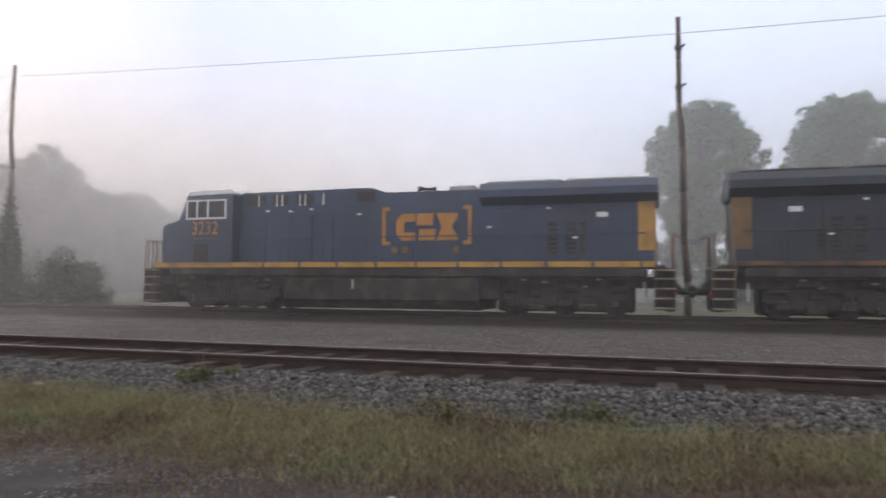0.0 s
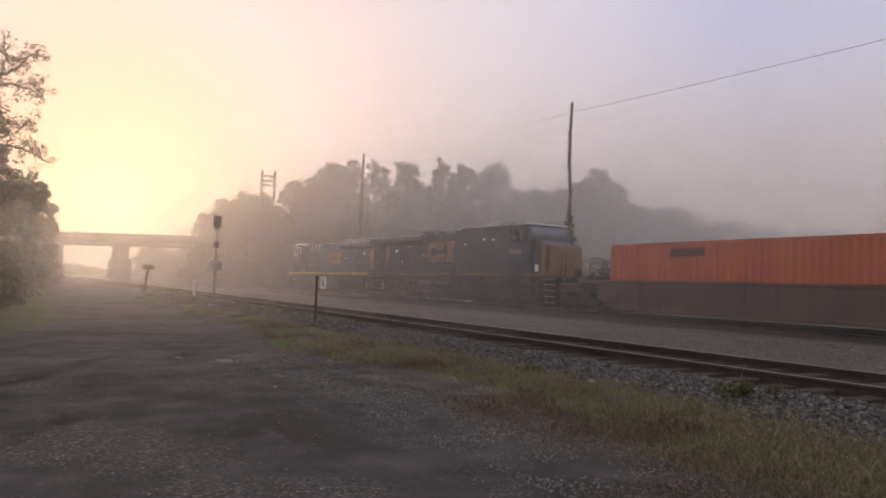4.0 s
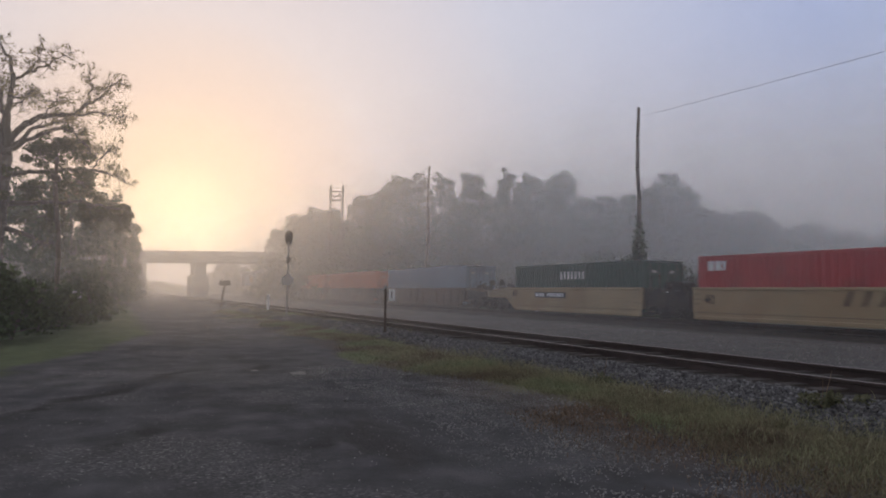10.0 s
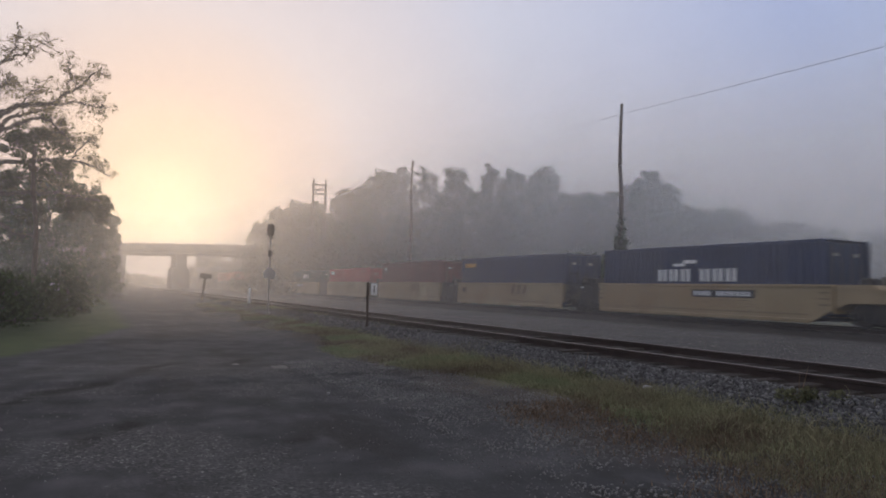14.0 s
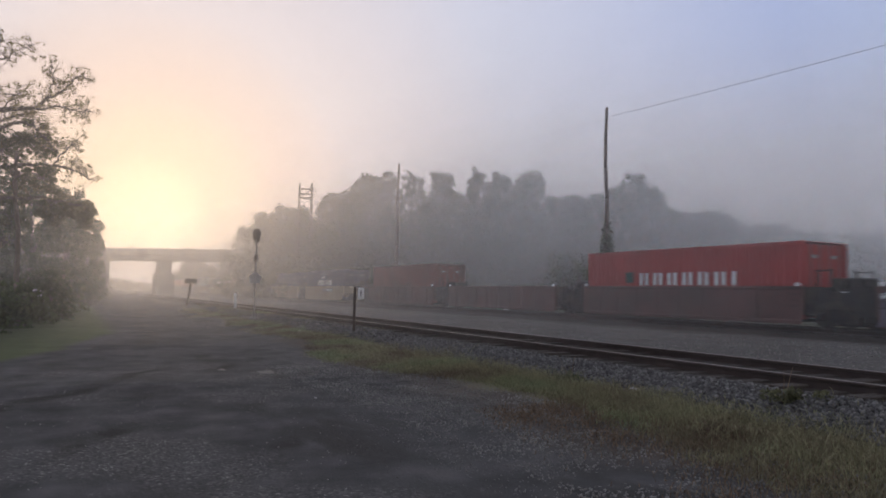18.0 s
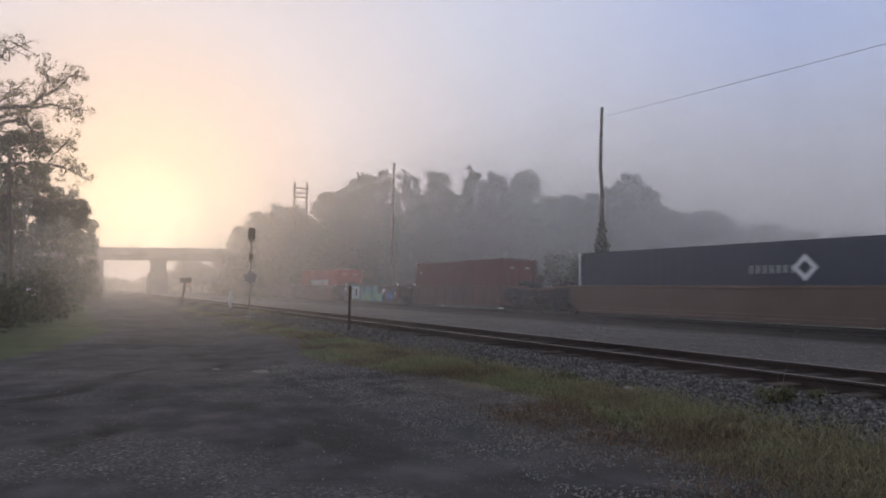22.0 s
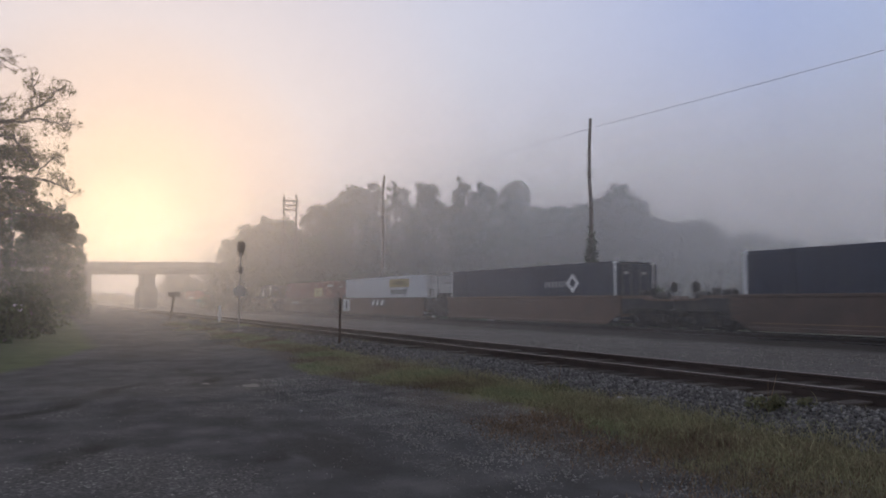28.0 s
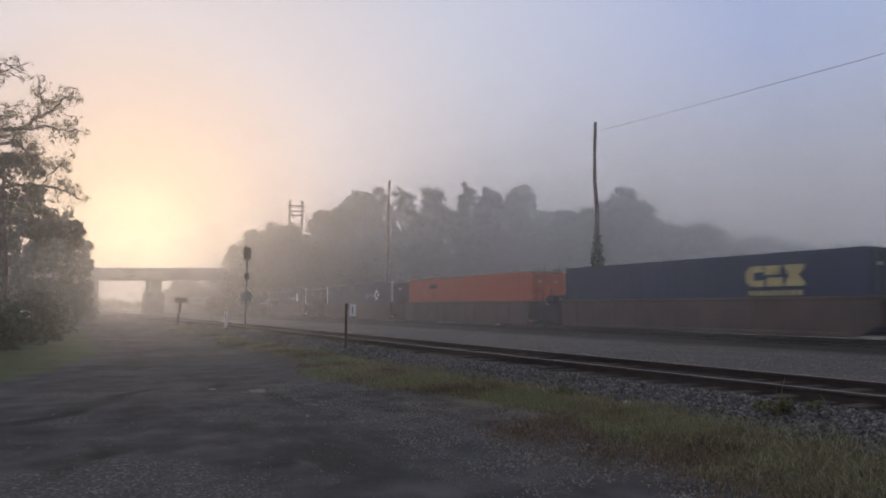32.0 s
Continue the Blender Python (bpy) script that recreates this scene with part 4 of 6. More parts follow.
LOCO_A = locomotive(M_navy, M_yellow, False, 1.0, "navy blue diesel locomotive with yellow stripe and white cab roof")
raise_roof(LOCO_A)
for y, z, sag in ((-0.75, 1.15, 0.35), (-0.45, 1.3, 0.5), (0.3, 1.25, 0.45), (0.7, 1.1, 0.3), (-1.4, 2.7, 0.2), (0.62, 2.7, 0.2)):
    bm = bmesh.new()
    pts = [Vector((20.44 + 1.12 * k / 8, y, z - sag * 4 * (k / 8) * (1 - k / 8))) for k in range(9)]
    for p, q in zip(pts, pts[1:]):
        rod(bm, p, q, 0.03 if z < 2 else 0.02, n=6)
    part("jumper_cable" if z < 2 else "safety_chain", bm, M_black, LOCO_A)
MOVING.append((LOCO_A, -20.03, 0))
LOCO_B = locomotive(M_navy_old, M_yellow_old, True, 1.075, "faded dark blue diesel locomotive running cab to the rear")
raise_roof(LOCO_B, 0.06)
MOVING.append((LOCO_B, 23.6, 180))

WELL_TOP, WELL_LOW = 1.53, 0.15


def well_car(s0, s1, paint, label, front_end, rear_end, ribs, marks=None, room=(3.2, 3.2)):
    """One unit of a well car for a container from s0 to s1: ends are 'shared' (over a common truck) or 'outer' (platform, brake gear, coupler)."""
    base = new("well_car")
    tagged(base, label, "well car", "well cars of the train")
    P = PAINT[paint]
    n = s1 - s0
    w = 1.5
    x0, x1 = (-0.5 if front_end == "outer" else -0.12), n + (0.5 if rear_end == "outer" else 0.12)
    for s in (-1, 1):
        bm = bmesh.new()
        c0, c1 = (0.9 if kind == "outer" else 0.06 for kind in (front_end, rear_end))
        u0, u1 = (0.62 if kind == "outer" else 0.34 for kind in (front_end, rear_end))
        slab(bm, [(x0 + c0, WELL_LOW), (x1 - c1, WELL_LOW), (x1 - 0.05, u1), (x1, u1 + 0.13), (x1, WELL_TOP), (x0, WELL_TOP), (x0, u0 + 0.13), (x0 + 0.05, u0)], s * w - 0.03, s * w + 0.03)
        part("side_wall", bm, P, base)
        bm = bmesh.new()
        box(bm, x0 - 0.02, x1 + 0.02, s * w - 0.07, s * w + 0.07, WELL_TOP - 0.12, WELL_TOP + 0.01, 0.02)
        part("top_chord", bm, P, base)
        bm = bmesh.new()
        box(bm, x0 + c0 + 0.05, x1 - c1 - 0.05, s * w - 0.08, s * w + 0.08, WELL_LOW - 0.02, WELL_LOW + 0.14, 0.02)
        part("bottom_sill", bm, P, base)
        if not ribs:
            simple("seam", base, M_faint, (x0 + c0 + 0.1, x1 - c1 - 0.1, s * w - 0.036, s * w + 0.036, WELL_LOW + 0.27, WELL_LOW + 0.30))
        if ribs:
            for xr in np.arange(x0 + 1.2, x1 - 1.0, 1.32):
                bm = bmesh.new()
                box(bm, xr, xr + 0.09, s * w - 0.075, s * w + 0.075, WELL_LOW + 0.14, WELL_TOP - 0.12)
                part("side_rib", bm, P, base)
        bm = bmesh.new()
        for xx in (x0 + 0.3, x1 - 0.3):
            for z in (0.8, 1.02, 1.24, 1.46):
                rod(bm, (xx - 0.2, s * (w + 0.1), z), (xx + 0.2, s * (w + 0.1), z), 0.014, n=5)
        part("ladder_rungs", bm, M_under, base)
    simple("well_floor", base, M_under, (x0 + 1, x1 - 1, -1.4, 1.4, 0.18, 0.30))
    for a, sign, kind in ((x0, -1, front_end), (x1, 1, rear_end)):
        reach = room[0 if sign < 0 else 1] / 2 - 0.13 if kind == "shared" else 3.0
        bm = bmesh.new()
        if kind == "shared":
            slab(bm, [(a, 0.42), (a, WELL_TOP - 0.02), (a + sign * 0.55, WELL_TOP - 0.02), (a + sign * 0.7, 1.36), (a + sign * reach, 1.3), (a + sign * reach, 0.72), (a + sign * 0.6, 0.66)], -1.3, 1.3)
            part("end_platform", bm, M_under, base)
            for s in (-1, 1):
                bm = bmesh.new()
                for xx in (a + sign * 0.06, a + sign * 0.44):
                    rod(bm, (xx, s * 1.42, 0.4), (xx, s * 1.42, WELL_TOP + 0.1), 0.025, n=6)
                for z in (0.5, 0.78, 1.06, 1.34):
                    rod(bm, (a + sign * 0.06, s * 1.42, z), (a + sign * 0.44, s * 1.42, z), 0.02, n=5)
                part("end_ladder", bm, M_under, base)
        else:
            slab(bm, [(a, 0.66), (a, WELL_TOP - 0.14), (a + sign * 1.4, WELL_TOP - 0.14), (a + sign * 1.6, 1.3), (a + sign * reach, 1.26), (a + sign * reach, 0.9), (a + sign * 0.5, 0.88)], -1.42, 1.42)
            part("end_platform", bm, P if paint == "car_yellow" else M_under, base)
            bm = bmesh.new()
            slab(bm, [(a, WELL_TOP - 0.14), (a, WELL_TOP), (a + sign * 1.4, WELL_TOP), (a + sign * 1.6, 1.38), (a + sign * reach, 1.34), (a + sign * reach, 1.26), (a + sign * 1.6, 1.3), (a + sign * 1.4, WELL_TOP - 0.14)], -1.47, 1.47)
            part("platform_deck", bm, P, base)
        simple("end_bulkhead", base, P, (min(a, a - sign * 0.06), max(a, a - sign * 0.06), -1.47, 1.47, 0.5, WELL_TOP - 0.02))
        if kind == "outer":
            truck(base, a + sign * 1.45, 1.72, 2)
            bm = bmesh.new()
            rod(bm, (a + sign * reach, 0, 0.85), (a + sign * (reach + 0.45), 0, 0.85), 0.11)
            box(bm, *sorted((a + sign * (reach + 0.4), a + sign * (reach + 0.68))), -0.16, 0.16, 0.66, 1.04, 0.04)
            part("coupler", bm, M_under, base)
            bm = bmesh.new()
            for xx in (a + sign * 2.0, a + sign * 2.75):
                rod(bm, (xx, -1.3, 1.1), (xx, -1.3, 2.05), 0.03, n=6)
                rod(bm, (xx, 1.3, 1.1), (xx, 1.3, 2.05), 0.03, n=6)
            part("end_post", bm, M_under, base)
            bm = bmesh.new()
            rod(bm, (a + sign * 2.5, -0.6, 1.2), (a + sign * 2.5, -0.6, 1.95), 0.03, n=6)
            rod(bm, (a + sign * 2.47, -0.6, 1.9), (a + sign * 2.53, -0.6, 1.9), 0.24, n=14)
            part("brake_wheel", bm, M_under, base)
            bm = bmesh.new()
            rod(bm, (a + sign * 1.7, -0.7, 1.5), (a + sign * 2.3, -0.7, 1.5), 0.19, n=10)
            box(bm, *sorted((a + sign * 0.45, a + sign * 1.0)), -0.8, -0.3, 1.5, 1.78, 0.06)
            box(bm, *sorted((a + sign * 1.25, a + sign * 1.5)), -0.8, -0.55, 1.3, 1.85, 0.05)
            part("brake_gear", bm, M_under, base)
        elif sign > 0:
            truck(base, a + reach, 1.78, 2)
            bm = bmesh.new()
            for s in (-1, 1):
                for xx in (a + 0.35, a + 0.95, a + 1.75):
                    rod(bm, (xx, s * 1.2, 1.0), (xx, s * 1.2, 2.15), 0.03, n=6)
                rod(bm, (a + 0.35, s * 1.2, 2.1), (a + 0.95, s * 1.2, 2.1), 0.025, n=6)
                box(bm, a + 0.55, a + 0.95, s * 1.25 - 0.08, s * 1.25 + 0.08, 1.05, 1.5, 0.02)
                box(bm, a + 1.2, a + 1.95, s * 1.1 - 0.12, s * 1.1 + 0.12, 0.95, 1.42, 0.03)
            box(bm, a + 0.5, a + 1.7, -0.55, 0.35, 1.2, 1.85, 0.06)
            rod(bm, (a + 1.0, -0.9, 1.6), (a + 1.0, 0.9, 1.6), 0.14, n=10)
            part("end_gear", bm, M_under, base)
            simple("label_mark", base, M_white, (a + 1.3, a + 1.55, -1.235, -1.222, 1.2, 1.34), label="small white label")
            simple("label_mark", base, M_white, (a + 1.62, a + 1.72, -1.235, -1.222, 1.05, 1.2), label="small white label")
    if marks:
        for kind, a, b, z0, z1 in marks:
            if kind == "plate":
                pl = simple("data_panel", base, M_black, (a, b, -w - 0.05, -w - 0.03, z0, z1), label="black panel with illegible pale marks")
                m = (z1 - z0)
                c = a + 0.12
                i = 0
                while c + 0.16 < b - 0.08:
                    if i != 4:
                        simple("mark", pl, M_white, (c, c + 0.15, -w - 0.06, -w - 0.045, z0 + 0.2 * m, z1 - 0.2 * m))
                    c += 0.25
                    i += 1
            elif kind == "knob":
                simple("corner_guide", base, M_white, (a, b, -w - 0.06, -w + 0.05, z0, z1), bevel=0.03, label="white knob at the car corner")
            elif kind == "text":
                lettering("length_number", "40", 0.6, pose((a + b) / 2, -w - 0.045, (z0 + z1) / 2), M_under, base)
            else:
                if kind == "light":
                    simple("dark_panel", base, M_black, (a - 0.14, b + 0.14, -w - 0.05, -w - 0.03, z0 - 0.06, z1 + 0.06), label="black panel behind pale marks")
                wide = (b - a) / 3
                for i in range(3):
                    c = a + i * wide
                    bm = bmesh.new()
                    slab(bm, [(c + 0.12 * wide, z0), (c + 0.52 * wide, z0), (c + 0.86 * wide, z1), (c + 0.46 * wide, z1)], -w - 0.068, -w - 0.052)
                    part("side_mark", bm, M_faint if kind == "dark" else M_white, base)
    MOVING.append((base, s0, 0))
    return base


def container(s0, n, high, paint, label, smooth=False, pale_posts=False, fit=()):
    base = new("shipping_container")
    tagged(base, label, "container", "containers on the train")
    P = PAINT[paint]
    z0, z1, w = 0.33, 0.33 + high, 1.295
    step, deep = (0.56, 0.009) if smooth else (0.33, 0.055)
    for s in (-1, 1):
        ys, verts, faces = [], [], []
        x = 0.12
        while x < n - 0.14:
            ys += [(x, 0), (x + step * 0.5, 0), (x + step * 0.6, deep), (x + step * 0.9, deep)]
            x += step
        ys.append((n - 0.1, 0))
        for x, d in ys:
            verts += [(x, s * (w - 0.02 - d), z0 + 0.14), (x, s * (w - 0.02 - d), z1 - 0.1)]
        faces = [(2 * i, 2 * i + 2, 2 * i + 3, 2 * i + 1) for i in range(len(ys) - 1)]
        raw("side_panel", verts, faces, P, base)
        simple("top_rail", base, P, (0, n, s * (w - 0.07), s * w, z1 - 0.11, z1))
        simple("bottom_rail", base, P, (0, n, s * (w - 0.1), s * w, z0, z0 + 0.15))
        for x in (0.0, n - 0.12):
            simple("corner_post", base, M_white if pale_posts else P, (x, x + 0.12, s * (w - 0.12), s * (w + 0.004), z0, z1))
        if pale_posts and n > 14:
            simple("lift_post", base, P, (2.0, 2.12, s * (w - 0.05), s * (w + 0.004), z0, z1))
            simple("lift_post", base, P, (n - 2.12, n - 2.0, s * (w - 0.05), s * (w + 0.004), z0, z1))
        bm = bmesh.new()
        for x in (0.0, n - 0.18):
            for z in (z0 - 0.004, z1 - 0.115):
                box(bm, x - 0.005, x + 0.183, s * (w - 0.16), s * (w + 0.006), z, z + 0.12)
        part("corner_casting", bm, M_white if pale_posts else P, base)
    simple("roof", base, P, (0.02, n - 0.02, -w + 0.03, w - 0.03, z1 - 0.03, z1 - 0.005))
    simple("front_wall", base, P, (0.02, 0.08, -w + 0.1, w - 0.1, z0 + 0.05, z1 - 0.05))
    for s in (-1, 1):
        d = simple("door", base, P, (n - 0.09, n - 0.03, min(s * 0.01, s * (w - 0.12)), max(s * 0.01, s * (w - 0.12)), z0 + 0.12, z1 - 0.1), bevel=0.01)
        for y in (0.3, 0.85):
            bm = bmesh.new()
            rod(bm, (n - 0.0, s * y, z0 + 0.08), (n - 0.0, s * y, z1 - 0.06), 0.02, n=6)
            box(bm, n - 0.02, n + 0.02, s * y - 0.15, s * y + 0.15, z0 + 1.0, z0 + 1.05)
            part("lock_rod", bm, M_lockrod, d)
        simple("door_label", d, M_grey, (n - 0.03, n - 0.02, *sorted((s * 0.45, s * 0.72)), z1 - 0.62, z1 - 0.5))
    for name, mat_, a, b, c, d in fit:
        simple(name, base, mat_, (a, b, -w - 0.012, -w + 0.004, c, d))
    MOVING.append((base, s0, 0))
    return base

FEET53, FEET40, HIGH, LOW = 16.15, 12.19, 2.896, 2.591
ORANGE = "orange corrugated shipping container riding in a well car"
container(26.92, FEET53, HIGH, "orange", ORANGE, fit=[("name_mark", PAINT["maroon"], 3.55, 5.3, 2.6, 2.95)])
container(46.31, FEET53, HIGH, "orange", ORANGE)
container(65.75, FEET53, HIGH, "blue_grey", "blue-grey shipping container riding in a well car")
container(89.19, FEET40, LOW, "green", "dark green shipping container with pale name blocks",
          fit=[("name_bar", M_white, 5.1 + k * 0.35, 5.22 + k * 0.35, 2.02 - 0.03 * (k == 0), 2.45) for k in range(7)])
container(105.0, FEET40, LOW, "red", "red shipping container with a small white mark",
          fit=[("name_bar", M_white, a, a + 0.12, 2.28, 2.7) for a in (0.56, 0.74, 0.98, 1.16, 1.4)])
container(120.7, FEET40, HIGH, "maroon", "dull maroon corrugated shipping container", fit=[("small_mark", M_grey, 0.8, 1.1, 2.6, 2.85)])
container(136.15, FEET40, HIGH, "blue", "dark blue shipping container with a yellow mark", fit=[("name_mark", M_yellow, 0.6, 2.06, 2.6, 2.86)])
container(151.8, FEET40, HIGH, "blue", "dark blue shipping container with white name blocks",
          fit=[("name_bar", M_white, 3.86 + i * 0.7 + d, 3.86 + i * 0.7 + d + 0.2, 1.65, 2.2) for i in (0, 1, 2, 3.6, 4.6, 5.6) for d in (0, 0.32)] + [("swoosh", M_white, 4.8, 5.5, 2.33, 2.45), ("swoosh", M_white, 5.4, 6.15, 2.45, 2.6)])
container(171.7, FEET40, HIGH, "brown", "rusty brown shipping container")
container(201.5, FEET40, HIGH, "scarlet", "scarlet shipping container with white name blocks",
          fit=[("name_bar", M_white, 3.75 + i * 0.88 + d, 3.75 + i * 0.88 + d + 0.19, 1.58, 2.14) for i in range(7) for d in ((0, 0.36) if i < 6 else (0,))] + [("emblem_patch", PAINT["green"], 2.8, 3.3, 1.7, 2.2)])
container(231.75, FEET40, HIGH, "maroon", "dull maroon corrugated shipping container", fit=[("small_mark", M_grey, 0.7, 0.9, 2.4, 2.6)])
DARK = "midnight blue domestic container with pale end posts and emblem"


def dark_box(s0):
    c = container(s0, FEET53, HIGH, "midnight", DARK, smooth=True, pale_posts=True,
                  fit=[("name_bar", M_grey, 10.55 + i * 0.3, 10.55 + i * 0.3 + 0.11, 2.0, 2.32) for i in range(7)])
    bm = bmesh.new()
    for m in (Matrix.Translation((12.9, -1.302, 2.2)) @ Matrix.Rotation(radians(45), 4, "Y"),):
        for a, b, cc, d in ((-0.36, 0.36, 0.2, 0.36), (-0.36, 0.36, -0.36, -0.2), (-0.36, -0.2, -0.2, 0.2), (0.2, 0.36, -0.2, 0.2)):
            vs = box(bm, a, b, -0.008, 0.008, cc, d)
            bmesh.ops.transform(bm, matrix=m, verts=vs)
    part("diamond_emblem", bm, M_white, c)


dark_box(251.3)
container(274.8, FEET53, HIGH, "brown", "rusty red-brown container with a pale yellow panel",
          fit=[("pale_panel", M_cream, 10.2, 12.7, 1.68, 2.55), ("panel_streak", PAINT["brown"], 10.2, 12.7, 2.18, 2.24), ("small_mark", M_grey, 14.3, 15.7, 2.68, 2.86)])
jb = container(294.1, FEET53, HIGH, "white", "white corrugated container with a yellow name panel",
               fit=[("name_panel", M_cream, 9.75, 13.4, 2.36, 3.0), ("name_mark", M_under, 10.6, 12.6, 2.5, 2.82)])
lettering("word", "Intermodal", 0.72, pose(11.55, -1.305, 2.02), M_under, jb, 0.98)
dark_box(314.1)
dark_box(337.5)
container(356.9, FEET53, HIGH, "orange", ORANGE, fit=[("name_mark", PAINT["maroon"], 3.5, 4.7, 2.5, 2.8)])
cs = container(376.4, FEET53, HIGH, "navy", "navy blue container with a heavy yellow emblem", smooth=True)
block_emblem(cs, 11.3, 13.8, 1.95, 2.75, -1.302, 0.008, M_cream)
for k in range(10):
    simple("name_bar", cs, M_cream, (11.42 + k * 0.235, 11.56 + k * 0.235, -1.306, -1.296, 1.6, 1.8))

BROWN, TAN, YELLOW, OXIDE = ("weathered brown ribbed well car", "rusty tan well car with plain sides", "faded yellow well car with dark trucks", "oxide red ribbed well car")
YM = [("text", 0.5, 1.2, 0.8, 1.2), ("dark", 6.95, 8.9, 0.86, 1.40)]
# small white knobs at the ends of the top chord
WHITE_KNOBS = [("knob", 0.0, 0.16, WELL_TOP - 0.05, WELL_TOP + 0.14), ("knob", 12.03, 12.19, WELL_TOP - 0.05, WELL_TOP + 0.14)]
CARS = [
    (26.92, FEET53, "car_brown", BROWN, "outer", "shared", True, None),
    (46.31, FEET53, "car_brown", BROWN, "shared", "shared", True, None),
    (65.75, FEET53, "car_brown", BROWN, "shared", "outer", True, None),
    (89.19, FEET40, "car_yellow", YELLOW, "outer", "shared", False, [("text", 0.1, 0.6, 0.98, 1.3), ("plate", 2.7, 5.95, 0.94, 1.28)]),
    (105.0, FEET40, "car_yellow", YELLOW, "shared", "shared", False, YM),
    (120.7, FEET40, "car_yellow", YELLOW, "shared", "shared", False, YM),
    (136.15, FEET40, "car_yellow", YELLOW, "shared", "shared", False, YM),
    (151.8, FEET40, "car_yellow", YELLOW, "shared", "outer", False, [("plate", 6.15, 9.4, 0.98, 1.3)]),
    (171.7, FEET40, "car_red", OXIDE, "outer", "shared", True, WHITE_KNOBS[1:]),
    (186.6, FEET40, "car_red", "empty oxide red well car", "shared", "shared", True, WHITE_KNOBS),
    (201.5, FEET40, "car_red", OXIDE, "shared", "shared", True, WHITE_KNOBS),
    (216.6, FEET40, "car_red", "empty well car covered in teal and blue graffiti", "shared", "shared", True, WHITE_KNOBS),
    (231.75, FEET40, "car_red", OXIDE, "shared", "outer", True, WHITE_KNOBS[:1]),
    (251.3, FEET53, "car_tan", TAN, "outer", "outer", False, None),
    (274.8, FEET53, "car_tan", TAN, "outer", "shared", False, [("plate", 3.2, 5.4, 0.95, 1.2)]),
    (294.1, FEET53, "car_tan", TAN, "shared", "shared", False, [("light", 6.66, 9.42, 0.92, 1.34)]),
    (314.1, FEET53, "car_tan", TAN, "shared", "outer", False, None),
    (337.5, FEET53, "car_brown", BROWN, "outer", "shared", False, None),
    (356.9, FEET53, "car_brown", BROWN, "shared", "shared", True, None),
    (376.4, FEET53, "car_brown", BROWN, "shared", "outer", True, None),
]
BUILT = {}
for i, (s0, n, paint, label, front, rear, ribs, marks) in enumerate(CARS):
    before = s0 - sum(CARS[i - 1][:2]) if i else 8.0
    after = CARS[i + 1][0] - s0 - n if i + 1 < len(CARS) else 8.0
    BUILT[s0] = well_car(s0, s0 + n, paint, label, front, rear, ribs, marks, (before, after))
gr = BUILT[216.6]
SPRAY = {"teal": PAINT["teal"], "maroon": PAINT["car_red"], "grey": PAINT["spray_grey"], "blue": PAINT["spray_blue"], "white": M_white, "black": M_black,
         "green": mat("yellow_green_spray_paint", (0.20, 0.40, 0.20), 0.6, 0, 0.25, 1.2, 25, 0.03), "sky": mat("pale_blue_spray_paint", (0.10, 0.20, 0.46), 0.6, 0, 0.3, 1.5, 25, 0.03)}


def spray(colour, cx, cz, rx, rz, seed, layer):
    """A soft-cornered patch of sprayed paint on the car's side."""
    rs = np.random.RandomState(seed)
    n = 16
    pts = []
    for k in range(n):
        f = 2 * math.pi * k / n
        r = 1 + 0.16 * rs.normal()
        c, q = math.cos(f), math.sin(f)
        pts.append((cx + rx * r * math.copysign(abs(c) ** 0.6, c), min(WELL_TOP - 0.02, max(WELL_LOW + 0.03, cz + rz * r * math.copysign(abs(q) ** 0.6, q)))))
    bm = bmesh.new()
    slab(bm, pts, -1.584 - layer * 0.004, -1.578)
    part("graffiti_shape", bm, SPRAY[colour], gr)


mid, full = (WELL_TOP + WELL_LOW) / 2, (WELL_TOP - WELL_LOW) / 2
